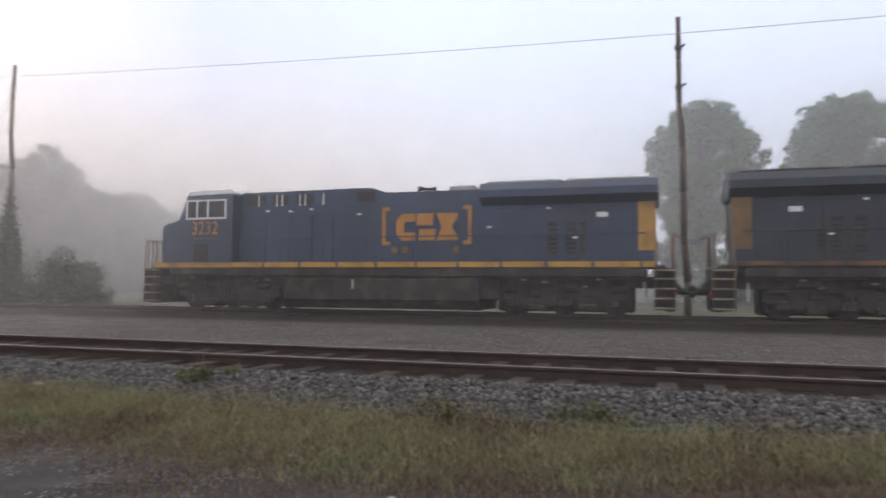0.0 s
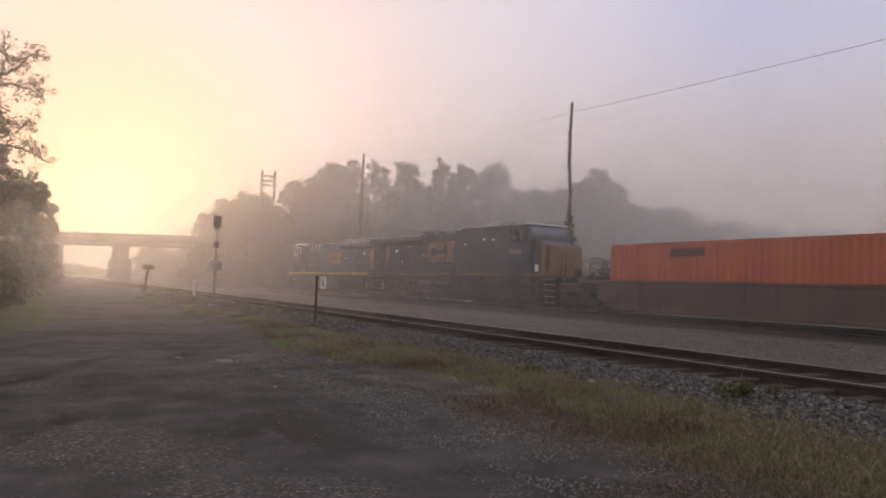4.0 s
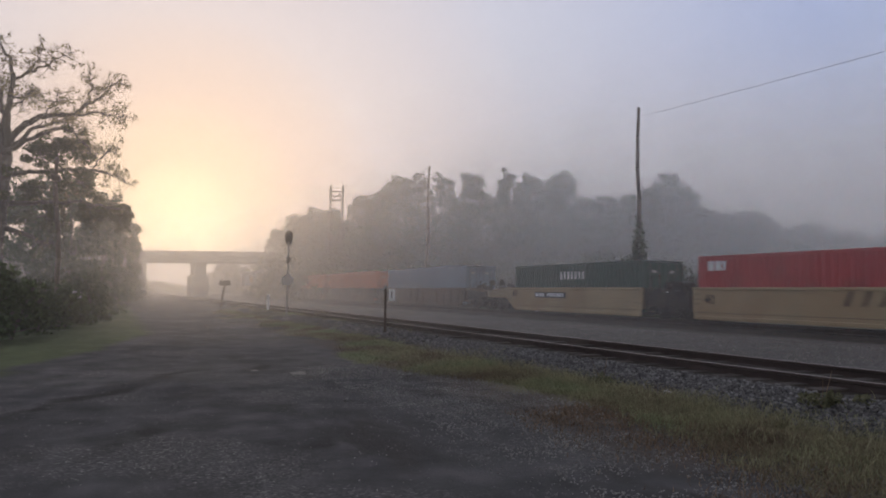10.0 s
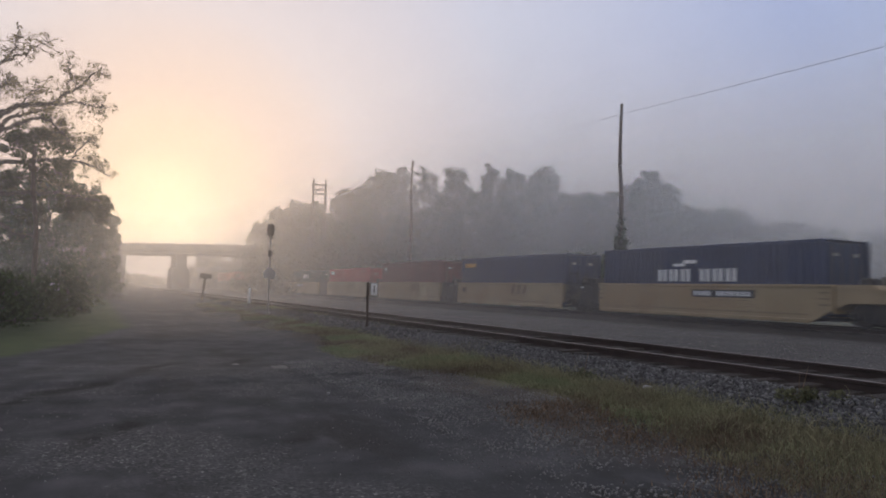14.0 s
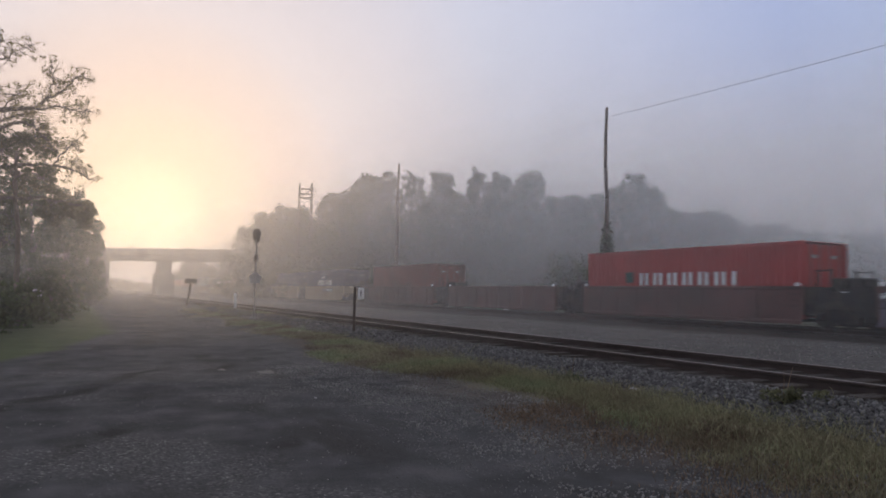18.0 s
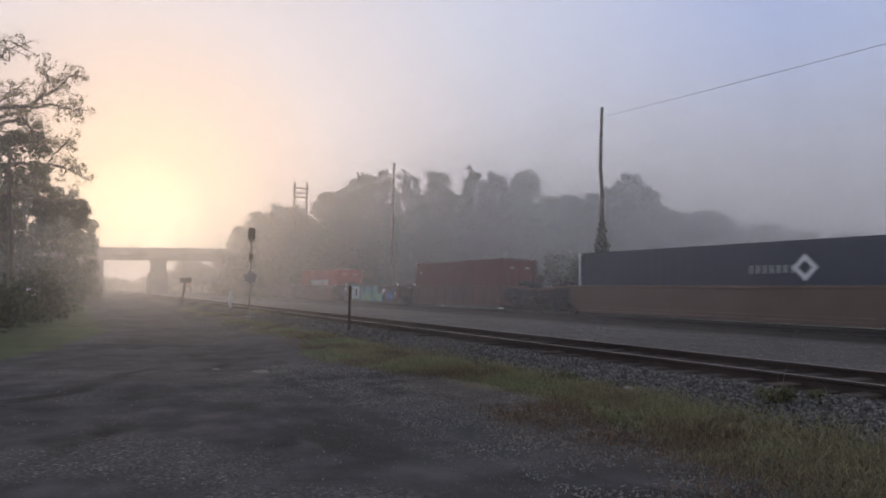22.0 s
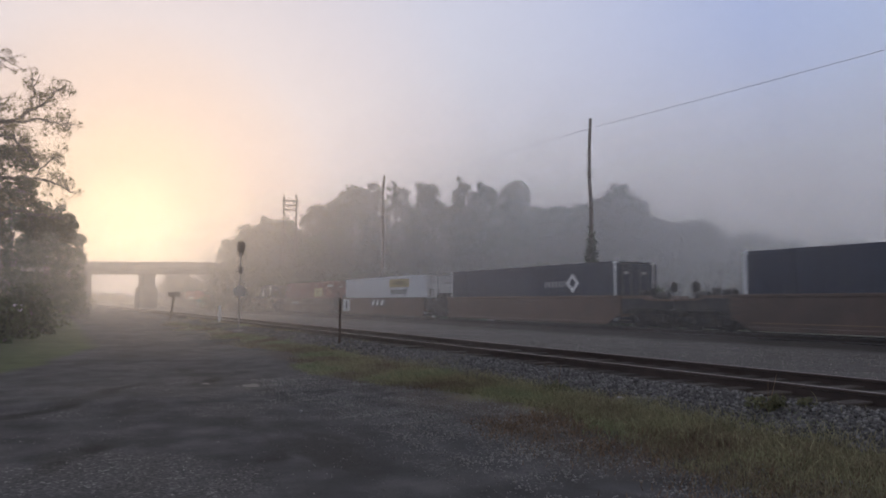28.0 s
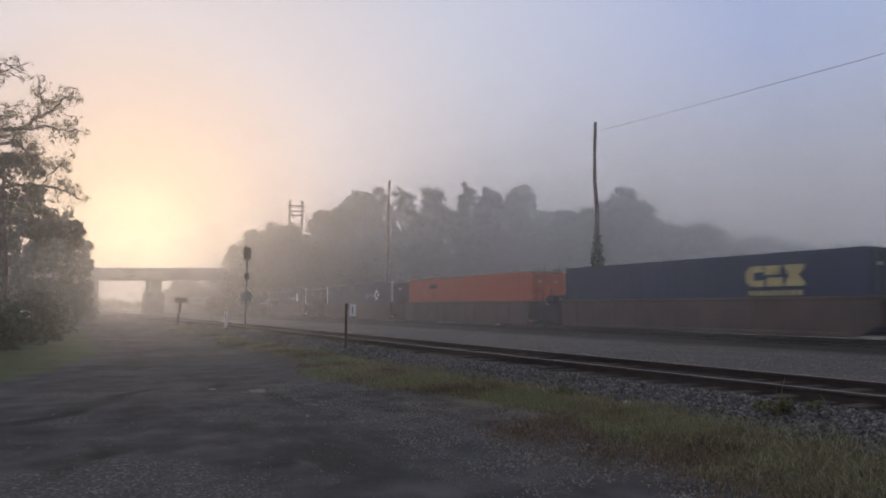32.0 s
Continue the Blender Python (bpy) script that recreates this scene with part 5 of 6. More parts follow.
for i, row in enumerate((("grey", 0.9, mid, 1.0, full, 0), ("white", 0.25, 1.2, 0.2, 0.1, 1), ("white", 1.55, 0.95, 0.1, 0.3, 1), ("maroon", 0.8, 0.6, 0.5, 0.2, 1),
                         ("teal", 2.42, mid, 0.52, full, 0), ("teal", 3.5, mid, 0.55, full, 0), ("teal", 4.75, mid, 0.7, full, 0), ("teal", 6.1, mid, 0.75, full, 0), ("teal", 7.5, mid, 0.75, full, 0), ("teal", 8.6, 0.55, 0.75, 0.4, 0),
                         ("maroon", 2.95, 0.8, 0.05, 0.45, 1), ("maroon", 4.12, mid, 0.07, 0.55, 1), ("maroon", 4.98, 1.2, 0.2, 0.34, 1), ("maroon", 6.82, 0.9, 0.14, 0.5, 1), ("maroon", 3.5, 0.38, 0.12, 0.1, 1),
                         ("maroon", 5.75, 1.3, 0.12, 0.12, 1), ("maroon", 7.45, 1.05, 0.1, 0.12, 1), ("maroon", 7.6, 0.4, 0.2, 0.12, 1), ("green", 6.0, 0.5, 0.6, 0.22, 1), ("green", 2.4, 0.35, 0.35, 0.12, 1), ("green", 8.1, 0.5, 0.4, 0.16, 1), ("black", 2.35, 1.05, 0.06, 0.1, 2), ("black", 5.1, 0.75, 0.05, 0.2, 2),
                         ("black", 8.7, 1.2, 0.75, 0.3, 1), ("maroon", 8.4, 1.0, 0.3, 0.16, 2), ("white", 9.25, 0.95, 0.13, 0.2, 2), ("white", 9.6, 1.15, 0.16, 0.14, 2), ("maroon", 9.35, 0.62, 0.12, 0.16, 3), ("black", 9.4, 0.5, 0.3, 0.25, 1),
                         ("blue", 10.8, mid, 1.1, full, 0), ("sky", 10.5, 0.7, 0.7, 0.22, 1), ("black", 10.6, 1.25, 0.7, 0.16, 1), ("black", 11.7, 0.55, 0.4, 0.3, 1), ("white", 11.8, 0.9, 0.06, 0.1, 2), ("white", 11.6, 0.6, 0.08, 0.06, 2))):
    spray(*row[:5], 900 + i, row[5])

# ---------------------------------------------------------------- poles, wire, signal, signs


def polar(az, dist):
    return -math.sin(radians(az)) * dist, math.cos(radians(az)) * dist


def utility_pole(x, y, top, bumps, label, lean=(0, 0), thick=1.0):
    base = new("utility_pole")
    tagged(base, label, "utility pole", "poles along the tracks")
    z = ground_height(x, y)
    base.location = (x, y, z - 0.3)
    bm = bmesh.new()
    h = top - z + 0.3
    cuts = 7
    pts = [Vector((lean[0] * (i / cuts) + 0.05 * math.sin(i * 2.1), lean[1] * (i / cuts) + 0.05 * math.cos(i * 1.7), h * i / cuts)) for i in range(cuts + 1)]
    for i in range(cuts):
        rod(bm, pts[i], pts[i + 1] + Vector((0, 0, 0.02)), thick * (0.215 - 0.09 * i / cuts), thick * (0.215 - 0.09 * (i + 1) / cuts), n=10)
    part("pole", bm, M_wood, base, smooth=True)
    for d in bumps:
        bm = bmesh.new()
        p = pts[-1] - Vector((0, 0, d))
        box(bm, p.x - 0.16, p.x + 0.16, p.y - 0.16, p.y + 0.16, p.z - 0.1, p.z + 0.1, 0.04)
        rod(bm, p + Vector((0.1, -0.1, 0)), p + Vector((0.3, -0.1, 0.12)), 0.05)
        part("insulator_bracket", bm, M_wood, base)
    return base


Y_POLES = 32.0
POLES = [(1.13, 13.3), (-36.95, 14.45), (-72.1, 16.0)]
utility_pole(POLES[0][0], Y_POLES, 13.3, (1.35, 3.1), "leaning bare wooden utility pole behind the tracks", (-0.33, 0), 0.8)
utility_pole(POLES[1][0], Y_POLES, 14.45, (), "tall bare wooden pole with ivy round its foot", (-0.1, 0), 0.85)
utility_pole(POLES[2][0], Y_POLES, 16.0, (), "bare wooden pole before misty trees")
utility_pole(40.0, Y_POLES, 13.0, (1.3,), "bare wooden pole beside the tracks")
x, y = polar(93.3, 30)
utility_pole(x, y, 6.4, (0.8,), "old leaning utility pole among bushes", (0, -0.4), 0.5)


def wire():
    cu = bpy.data.curves.new("overhead_wire", "CURVE")
    cu.dimensions, cu.bevel_depth, cu.bevel_resolution = "3D", 0.014, 1
    ends = [(78.0, 11.0), (40.0, 12.6), (0.82, 12.55), (-37.0, 13.75), (-72.1, 14.6), (-108, 15.0)]
    pts = []
    for (xa, za), (xb, zb) in zip(ends, ends[1:]):
        for i in range(12):
            f = i / 12
            pts.append((xa + (xb - xa) * f, Y_POLES - 0.1, za + (zb - za) * f - 0.55 * f * (1 - f)))
    sp = cu.splines.new("POLY")
    sp.points.add(len(pts) - 1)
    for p, c in zip(sp.points, pts):
        p.co = (*c, 1)
    tmp = new("overhead_wire", cu)
    me = bpy.data.meshes.new_from_object(tmp.evaluated_get(bpy.context.evaluated_depsgraph_get()))
    bpy.data.objects.remove(tmp)
    me.materials.clear()
    me.materials.append(M_grey)
    ob = new("overhead_wire", me)
    tagged(ob, "thin sagging wire strung from pole to pole", "wire")


wire()


def signal_mast():
    x, y = polar(77.25, 31.6)
    base = new("railway_signal")
    z = ground_height(x, y)
    base.location = (x, y, z)
    base.rotation_euler = (0, 0, radians(77))
    tagged(base, "railway signal with a hooded head on a slim mast", "signal")
    top = 4.15 - z
    bm = bmesh.new(); rod(bm, (0, 0, -0.1), (0, 0, top), 0.036, n=10); box(bm, -0.2, 0.2, -0.2, 0.2, -0.1, 0.1, 0.02)
    part("mast", bm, M_steel, base)
    bm = bmesh.new()
    slab(bm, [(-0.15, top - 0.5), (0.15, top - 0.5), (0.17, top - 0.12), (0.1, top), (-0.1, top), (-0.17, top - 0.12)], -0.05, 0.0)
    box(bm, -0.12, 0.12, 0.0, 0.24, top - 0.62, top - 0.06, 0.04)
    part("signal_head", bm, M_black, base)
    for dz in (0.12, 0.32):
        bm = bmesh.new(); rod(bm, (0, -0.25, top - dz), (0, -0.05, top - dz), 0.08, n=12)
        part("lamp_hood", bm, M_black, base)
    bm = bmesh.new(); box(bm, -0.1, 0.1, -0.08, 0.08, top - 1.42, top - 1.12, 0.03)
    part("upper_box", bm, M_black, base)
    # the sky's reflection on this bracket is painted as pale grey
    bm = bmesh.new(); slab(bm, [(-0.2, top - 2.38), (-0.27, top - 2.08), (-0.1, top - 1.95), (0.0, top - 1.85), (0.1, top - 1.95), (0.27, top - 2.08), (0.2, top - 2.38)], -0.1, 0.02)
    part("lower_bracket", bm, M_grey, base, "bracket plate in pale grey for the sky it reflects")


signal_mast()


def mile_post():
    x, y = polar(69.4, 20.6)
    base = new("mile_post")
    base.location = (x, y, ground_height(x, y))
    base.rotation_euler = (0, 0, radians(69.4))
    tagged(base, "dark steel post with a white plate numbered one", "sign post")
    top = 1.64 - base.location.z
    bm = bmesh.new(); box(bm, -0.036, 0.036, -0.03, 0.03, -0.15, top, 0.008)
    part("post", bm, M_rail, base)
    simple("number_plate", base, M_white, (0.09, 0.27, -0.02, 0.0, top - 0.37, top - 0.03), bevel=0.01, label="small white plate")
    lettering("number", "1", 0.3, pose(0.18, -0.026, top - 0.2), M_black, base)
    simple("bracket", base, M_rail, (0.04, 0.12, -0.01, 0.02, top - 0.12, top - 0.08))


mile_post()


def whistle_post():
    x, y = polar(82.05, 53)
    base = new("trackside_marker")
    base.location = (x, y, ground_height(x, y))
    base.rotation_euler = (0, 0, radians(82))
    tagged(base, "leaning marker post with a flat dark top board", "sign post")
    top = 2.2 - base.location.z
    bm = bmesh.new(); rod(bm, (-0.2, 0, -0.1), (0.02, 0, top - 0.1), 0.08)
    part("post", bm, M_under, base)
    simple("top_board", base, M_black, (-0.4, 0.42, -0.06, 0.06, top - 0.36, top), bevel=0.03)


whistle_post()
x, y = polar(78.7, 40)
b = new("short_post"); b.location = (x, y, ground_height(x, y))
tagged(b, "short white marker post beside the track", "post")
simple("post", b, M_white, (-0.08, 0.08, -0.06, 0.06, -0.05, 0.9), bevel=0.02)


def h_frame(az, dist, top):
    x, y = polar(az, dist)
    base = new("power_tower")
    base.location = (x, y, ground_height(x, y))
    base.rotation_euler = (0, 0, radians(az))
    tagged(base, "two-legged wooden power line frame above the trees", "power pole")
    for sx in (-0.97, 0.97):
        bm = bmesh.new(); rod(bm, (sx * 1.12, 0, -0.3), (sx, 0, top), 0.27, 0.17)
        part("leg", bm, M_wood, base)
    for z, reach in ((1.0, 1.35), (1.8, 1.25), (2.5, 1.1)):
        bm = bmesh.new(); box(bm, -reach, reach, -0.14, 0.14, top - z - 0.12, top - z + 0.12)
        part("cross_arm", bm, M_wood, base)
    bm = bmesh.new(); rod(bm, (-0.95, 0, top - 2.5), (0.95, 0, top - 1.0), 0.06)
    part("brace", bm, M_wood, base)


h_frame(73.55, 116, 19.1)
for az, d, t in ((79.6, 190, 15.0), (80.4, 230, 13.5)):
    x, y = polar(az, d)
    utility_pole(x, y, t, (0.8,), "distant wooden pole near the bridge")

# ---------------------------------------------------------------- road bridge over the tracks


def bridge():
    base = new("road_bridge")
    tagged(base, "concrete road bridge crossing over the tracks", "bridge", kind="")
    a, b = Vector((-167.0, -8.0, 0)), Vector((-133.0, 44.0, 0))
    d = (b - a)
    base.location = a
    base.rotation_euler = (0, 0, math.atan2(d.y, d.x))
    n = d.length
    bm = bmesh.new(); box(bm, -40, n + 30, -5, 5, 8.0, 8.35); part("deck", bm, M_concrete, base)
    for yy in (-4.2, -1.4, 1.4, 4.2):
        bm = bmesh.new()
        along(bm, [(yy - 0.35, 7.0), (yy + 0.35, 7.0), (yy + 0.35, 7.2), (yy + 0.12, 7.35), (yy + 0.12, 7.9), (yy + 0.4, 8.0), (yy - 0.4, 8.0), (yy - 0.12, 7.9), (yy - 0.12, 7.35), (yy - 0.35, 7.2)], -40, n + 30)
        part("girder", bm, M_concrete, base)
    for yy in (-4.9, 4.9):
        bm = bmesh.new(); box(bm, -40, n + 30, yy - 0.12, yy + 0.12, 8.35, 9.15, 0.03); part("parapet", bm, M_concrete, base)
    for xp in (28.5, 58.0):
        for name, w, z0, z1 in (("pier_cap", 1.25, 6.5, 7.0), ("pier_shaft", 1.05, 4.4, 6.5), ("pier_base", 1.65, -0.4, 4.4)):
            bm = bmesh.new(); box(bm, -4.6, 4.6, -w, w, z0, z1, 0.1)
            ob = part(name, bm, M_concrete, base)
            ob.location = (xp, 0, 0)
            ob.rotation_euler = (0, 0, -base.rotation_euler.z)
    bm = bmesh.new(); box(bm, -40, 14.0, -5, 5, -0.4, 7.0); part("abutment", bm, M_concrete, base)


bridge()



def house():
    """A low white house with a grey roof and a porch gable, and a long added block, beyond the main track."""
    base = new("house")
    base.location = (-3.2, 58, 0)
    tagged(base, "low white house with a grey roof and an added block", "house")
    simple("wall", base, M_white, (-8.6, 0, 0.4, 6.4, -0.2, 2.9))
    bm = bmesh.new()
    slab(bm, [(-9.0, 2.8), (-9.0, 2.95), (0.35, 2.95), (0.35, 2.8)], 0.0, 0.02)
    part("eaves_board", bm, M_white, base)
    for s in (-1, 1):
        bm = bmesh.new()
        along(bm, [(3.4 + s * 3.5, 2.85), (3.4 + s * 3.5, 2.98), (3.4, 4.72), (3.4, 4.58)], -9.0, 0.35)
        part("roof", bm, M_grey, base, "grey sheet roof")
    bm = bmesh.new()
    slab(bm, [(-6.6, 2.9), (-4.6, 3.9), (-2.6, 2.9), (-2.85, 2.9), (-4.6, 3.72), (-6.35, 2.9)], -0.7, -0.55)
    part("porch_gable", bm, M_white, base, "white gable board")
    for x0 in (-6.4, -2.8):
        simple("porch_post", base, M_white, (x0 - 0.07, x0 + 0.07, -0.7, -0.56, -0.2, 2.9))
    for x0 in (-7.6, -1.6):
        w = simple("window", base, M_glass, (x0 - 0.45, x0 + 0.45, 0.36, 0.41, 1.0, 2.1))
        simple("sill", w, M_grey, (x0 - 0.5, x0 + 0.5, 0.3, 0.4, 0.94, 1.0))
    # long low block added to stand for a bright patch in the background
    simple("added_block_wall", base, M_grey, (0.0, 11.0, 1.0, 5.0, -0.2, 2.1))
    simple("added_block_roof", base, M_grey, (0.0, 11.3, 0.8, 5.2, 2.1, 2.25))


house()

# low green barrier behind the main track
b = new("green_barrier"); b.location = (-56.6, 33.2, 0)
tagged(b, "pale green low barrier with white end posts", "barrier")
simple("panel", b, M_green_wall, (-5.2, 5.2, -0.05, 0.05, 0.1, 1.62), bevel=0.02)
simple("top_rail", b, M_white, (-5.2, 5.2, -0.08, 0.08, 1.62, 1.72), bevel=0.02)
for xx in (-5.3, 5.3):
    bm = bmesh.new(); rod(bm, (xx, 0, 0), (xx, 0, 1.5), 0.22); box(bm, xx - 0.5, xx + 0.5, -0.3, 0.3, 1.5, 1.8, 0.08)
    part("end_post", bm, M_white, b)

# ---------------------------------------------------------------- trees
R = np.random.RandomState(4)


def leaf_cloud(centres, radii, count, size, rs, fuzz=0.0):
    """Many small leaf sprays round clump centres, thicker towards the outside of each clump."""
    k = rs.choice(len(centres), count, p=radii ** 2 / (radii ** 2).sum())
    v = rs.normal(size=(count, 3)); v /= np.linalg.norm(v, axis=1)[:, None]
    r = radii[k] * rs.uniform(0.25, 1, count) ** 0.45 * rs.uniform(0.75, 1.12, count)
    r *= 1 + fuzz * rs.uniform(0, 1, count) ** 4
    p = centres[k] + v * r[:, None] * (1, 1, 0.8)
    a = rs.normal(size=(count, 3)); a /= np.linalg.norm(a, axis=1)[:, None]
    b = np.cross(a, rs.normal(size=(count, 3))); b /= np.linalg.norm(b, axis=1)[:, None]
    s = size * rs.uniform(0.5, 1.3, count)[:, None]
    quads = np.stack([p - a * s, p + b * s * 0.55, p + a * s, p - b * s * 0.55], 1).reshape(-1, 3)
    return quads, np.arange(4 * count).reshape(-1, 4)


def np_mesh(name, verts, quads, material, parent=None):
    me = bpy.data.meshes.new(name)
    me.vertices.add(len(verts)); me.vertices.foreach_set("co", np.asarray(verts, np.float32).ravel())
    me.loops.add(quads.size); me.loops.foreach_set("vertex_index", quads.astype(np.int32).ravel())
    me.polygons.add(len(quads)); me.polygons.foreach_set("loop_start", np.arange(0, quads.size, 4, dtype=np.int32))
    me.update(calc_edges=True)
    me.materials.append(material)
    ob = new(name, me)
    if parent is not None:
        ob.parent = parent
    return ob


def tree(x, y, height, spread, material, label, seed, leaves=2600, leaf=0.34, base_at=0.22, trunk=0.28, kind="tree", open_crown=1.0, dome=False, ball=False):
    rs = np.random.RandomState(seed)
    base = new(kind)
    z = ground_height(x, y)
    base.location = (x, y, z)
    tagged(base, label, kind, "trees and bushes round the tracks")
    bm = bmesh.new()
    n = 16
    centres, radii = [], []
    top = Vector((rs.normal() * 0.3, rs.normal() * 0.3, height * 0.9))
    rod(bm, (0, 0, -0.3), top * 0.55, trunk, trunk * 0.6, n=9)
    rod(bm, top * 0.55, top, trunk * 0.6, 0.05, n=7)
    for i in range(n):
        f = base_at + (0.95 - base_at) * (i + 0.5) / n
        ang = i * 2.4 + rs.uniform(-0.5, 0.5)
        wide = spread * (math.sin(math.pi * min(1, 0.22 + f * 0.78)) ** 0.8) * rs.uniform(0.55, 1.05)
        tip = Vector((math.cos(ang) * wide * 0.8, math.sin(ang) * wide * 0.8, height * (f + rs.uniform(-0.04, 0.05))))
        root = top * max(0.12, f - 0.18)
        mid = (root + tip) / 2 + Vector((0, 0, height * 0.02))
        rod(bm, root, mid, trunk * 0.32, trunk * 0.2, n=6); rod(bm, mid, tip, trunk * 0.2, 0.02, n=5)
        for j in range(3):
            c = tip + Vector(rs.normal(size=3)) * spread * 0.24
            centres.append(c); radii.append(spread * rs.uniform(0.16, 0.34) * open_crown)
    if dome:
        # overlapping round billows of foliage, each set with small leafy clumps
        centres, radii = [], []
        foot = height * base_at
        tall = height - foot
        count = 110 if ball else int(min(84, max(40, 22 * tall / spread)))
        for i in range(count):
            u = (i + 0.5) / count
            wide = spread * (0.8 + 0.5 * u if u < 0.4 else math.sqrt(max(0.2, 1 - ((u - 0.4) / 0.62) ** 2.6)))
            lobe = spread * rs.uniform(0.22, 0.42) * (1.1 - 0.3 * u)
            if ball:
                wide = spread * math.sqrt(1 - ((u - 0.48) / 0.54) ** 2)
                lobe = spread * rs.uniform(0.18, 0.3)
            ang = i * 2.39996 + rs.uniform(-0.7, 0.7)
            out = max(0.0, wide - lobe * 0.7) * (rs.uniform(0.5, 1.0) ** 0.5 if ball else rs.uniform(0.35, 1.1))
            tip = Vector((math.cos(ang) * out, math.sin(ang) * out, foot + lobe * 0.5 + u ** 0.92 * (tall - 1.5 * lobe) * rs.uniform(0.93, 1.0)))
            if i % 3 == 0:
                rod(bm, (0, 0, max(0.5, tip.z - spread * 0.7)), tip, trunk * 0.3, 0.03, n=5)
            centres.append(tip); radii.append(lobe * 0.7)
            for j in range(12):
                e = Vector(rs.normal(size=3)).normalized()
                if e.z < -0.3:
                    e.z = -e.z
                centres.append(tip + e * lobe * rs.uniform(0.5, 0.92)); radii.append(lobe * rs.uniform(0.2, 0.38))
    else:
        centres.append(top * 0.96); radii.append(spread * 0.2)
    part("trunk", bm, M_bark, base)
    v, q = leaf_cloud(np.array([list(c) for c in centres]), np.array(radii), leaves, leaf, rs, 0.55 if dome else 0.4)
    v[:, 2] = np.maximum(v[:, 2], 0.15)
    np_mesh("crown", v, q, material, base)
    return base


MISTY = "tall leafy tree standing in morning mist"
# the wood behind the tracks: azimuth, distance, top above the eye in degrees, spread, foot of the crown
WOOD = [(78.2, 150, 4.9, 1.5, 0.1), (76.9, 140, 6.3, 2.0, 0.1), (75.2, 136, 6.8, 3.0, 0.12), (73.8, 134, 6.8, 3.4, 0.1), (71.4, 130, 8.1, 2.7, 0.25), (70.0, 122, 8.3, 2.2, 0.3),
        (68.5, 116, 9.8, 2.9, 0.35), (66.8, 128, 9.9, 1.8, 0.4), (64.9, 138, 9.8, 2.9, 0.3), (62.5, 112, 10.1, 3.0, 0.4), (59.5, 110, 10.2, 2.1, 0.4), (57.6, 113, 9.9, 1.7, 0.4), (55.2, 106, 10.1, 2.9, 0.42),
        (53.2, 112, 7.9, 1.7, 0.3), (51.7, 106, 8.2, 2.0, 0.25), (49.7, 98, 8.3, 2.4, 0.15), (48.2, 94, 8.9, 2.8, 0.1), (46.8, 90, 9.9, 2.5, 0.1), (45.5, 92, 8.5, 2.6, 0.1), (43.9, 93, 7.0, 2.2, 0.1),
        (42.2, 96, 6.5, 2.8, 0.1), (40.0, 98, 6.2, 3.2, 0.1), (37.4, 100, 5.8, 3.4, 0.1), (34.6, 104, 5.2, 3.8, 0.1), (31.5, 112, 5.0, 4.4, 0.1), (28.0, 120, 4.4, 5, 0.1),
        (24.0, 130, 3.8, 6, 0.1), (19.0, 140, 3.4, 6, 0.1), (13.0, 140, 3.4, 6, 0.1)]
for i, (az, dist, el, spread, foot) in enumerate(WOOD):
    spread = max(spread * 1.4, 3.3)
    x, y = polar(az, dist)
    h = dist * math.tan(radians(el + 0.25)) + 1.5 - ground_height(x, y)
    tree(x, y, h, spread, (M_leaf, M_leaf2, M_leaf3)[i % 3], MISTY, 100 + i, leaves=14000 if az > 40 else 9000, leaf=0.2, base_at=min(foot, 0.26), dome=True)
# lower rounded trees before them
for i in range(15):
    az = 76.5 - i * 2.5
    dist = 96 + 22 * (az - 42) / 35 + 4 * math.sin(i * 2.3)
    x, y = polar(az, dist)
    el = 5.6 + 0.7 * math.sin(i * 1.9) + (0.6 if az < 53 or az > 70 else 0)
    tree(x, y, dist * math.tan(radians(el)) + 1.5, 4.3 + 0.6 * math.cos(i * 1.3), (M_leaf2, M_leaf3, M_leaf)[i % 3], "lower rounded tree in the misty wood", 250 + i, leaves=12000, leaf=0.26, base_at=0.12, dome=True)
# undergrowth closing the foot of the wood
for i in range(25):
    az = 77 - i * 1.95
    dist = 78 + 24 * (az / 80) + 5 * math.sin(i * 2.3)
    x, y = polar(az, dist)
    tree(x, y, 4.4 + 1.6 * math.sin(i * 1.7), 5.0, (M_leaf2, M_leaf3)[i % 2], "dense shrub at the edge of the misty wood", 300 + i, leaves=4200, leaf=0.28, base_at=0.05, trunk=0.12, kind="shrub", open_crown=1.3)
# far wood seen under the bridge
for i in range(9):
    x, y = polar(81.0 + i * 1.15, 225 + 9 * math.sin(i * 2.1))
    tree(x, y, 3.4 + 0.6 * math.sin(i * 1.4), 3.6, (M_leaf2, M_leaf)[i % 2], "distant tree in thick mist beyond the bridge", 350 + i, leaves=1500, leaf=0.5, base_at=0.06, dome=True)
for i in range(6):
    x, y = polar(82.2 - i * 0.9, 195 + 6 * math.sin(i * 1.7))
    tree(x, y, 9.0 + 1.2 * math.sin(i * 2.2), 3.6, (M_leaf3, M_leaf)[i % 2], "distant tree in thick mist beyond the bridge", 370 + i, leaves=3200, leaf=0.4, base_at=0.05, dome=True)
# two round crowns opposite
for i, (az, dist, el, spread) in enumerate(((-3.2, 62, 14.5, 5.2), (-13.2, 64, 14.0, 5.9), (-24, 66, 13.2, 6))):
    x, y = polar(az, dist)
    tree(x, y, dist * math.tan(radians(el)) + 1.3, spread, M_leaf4, "round-crowned green tree behind the main track", 400 + i, leaves=42000, leaf=0.18, base_at=0.28, dome=True, ball=True)
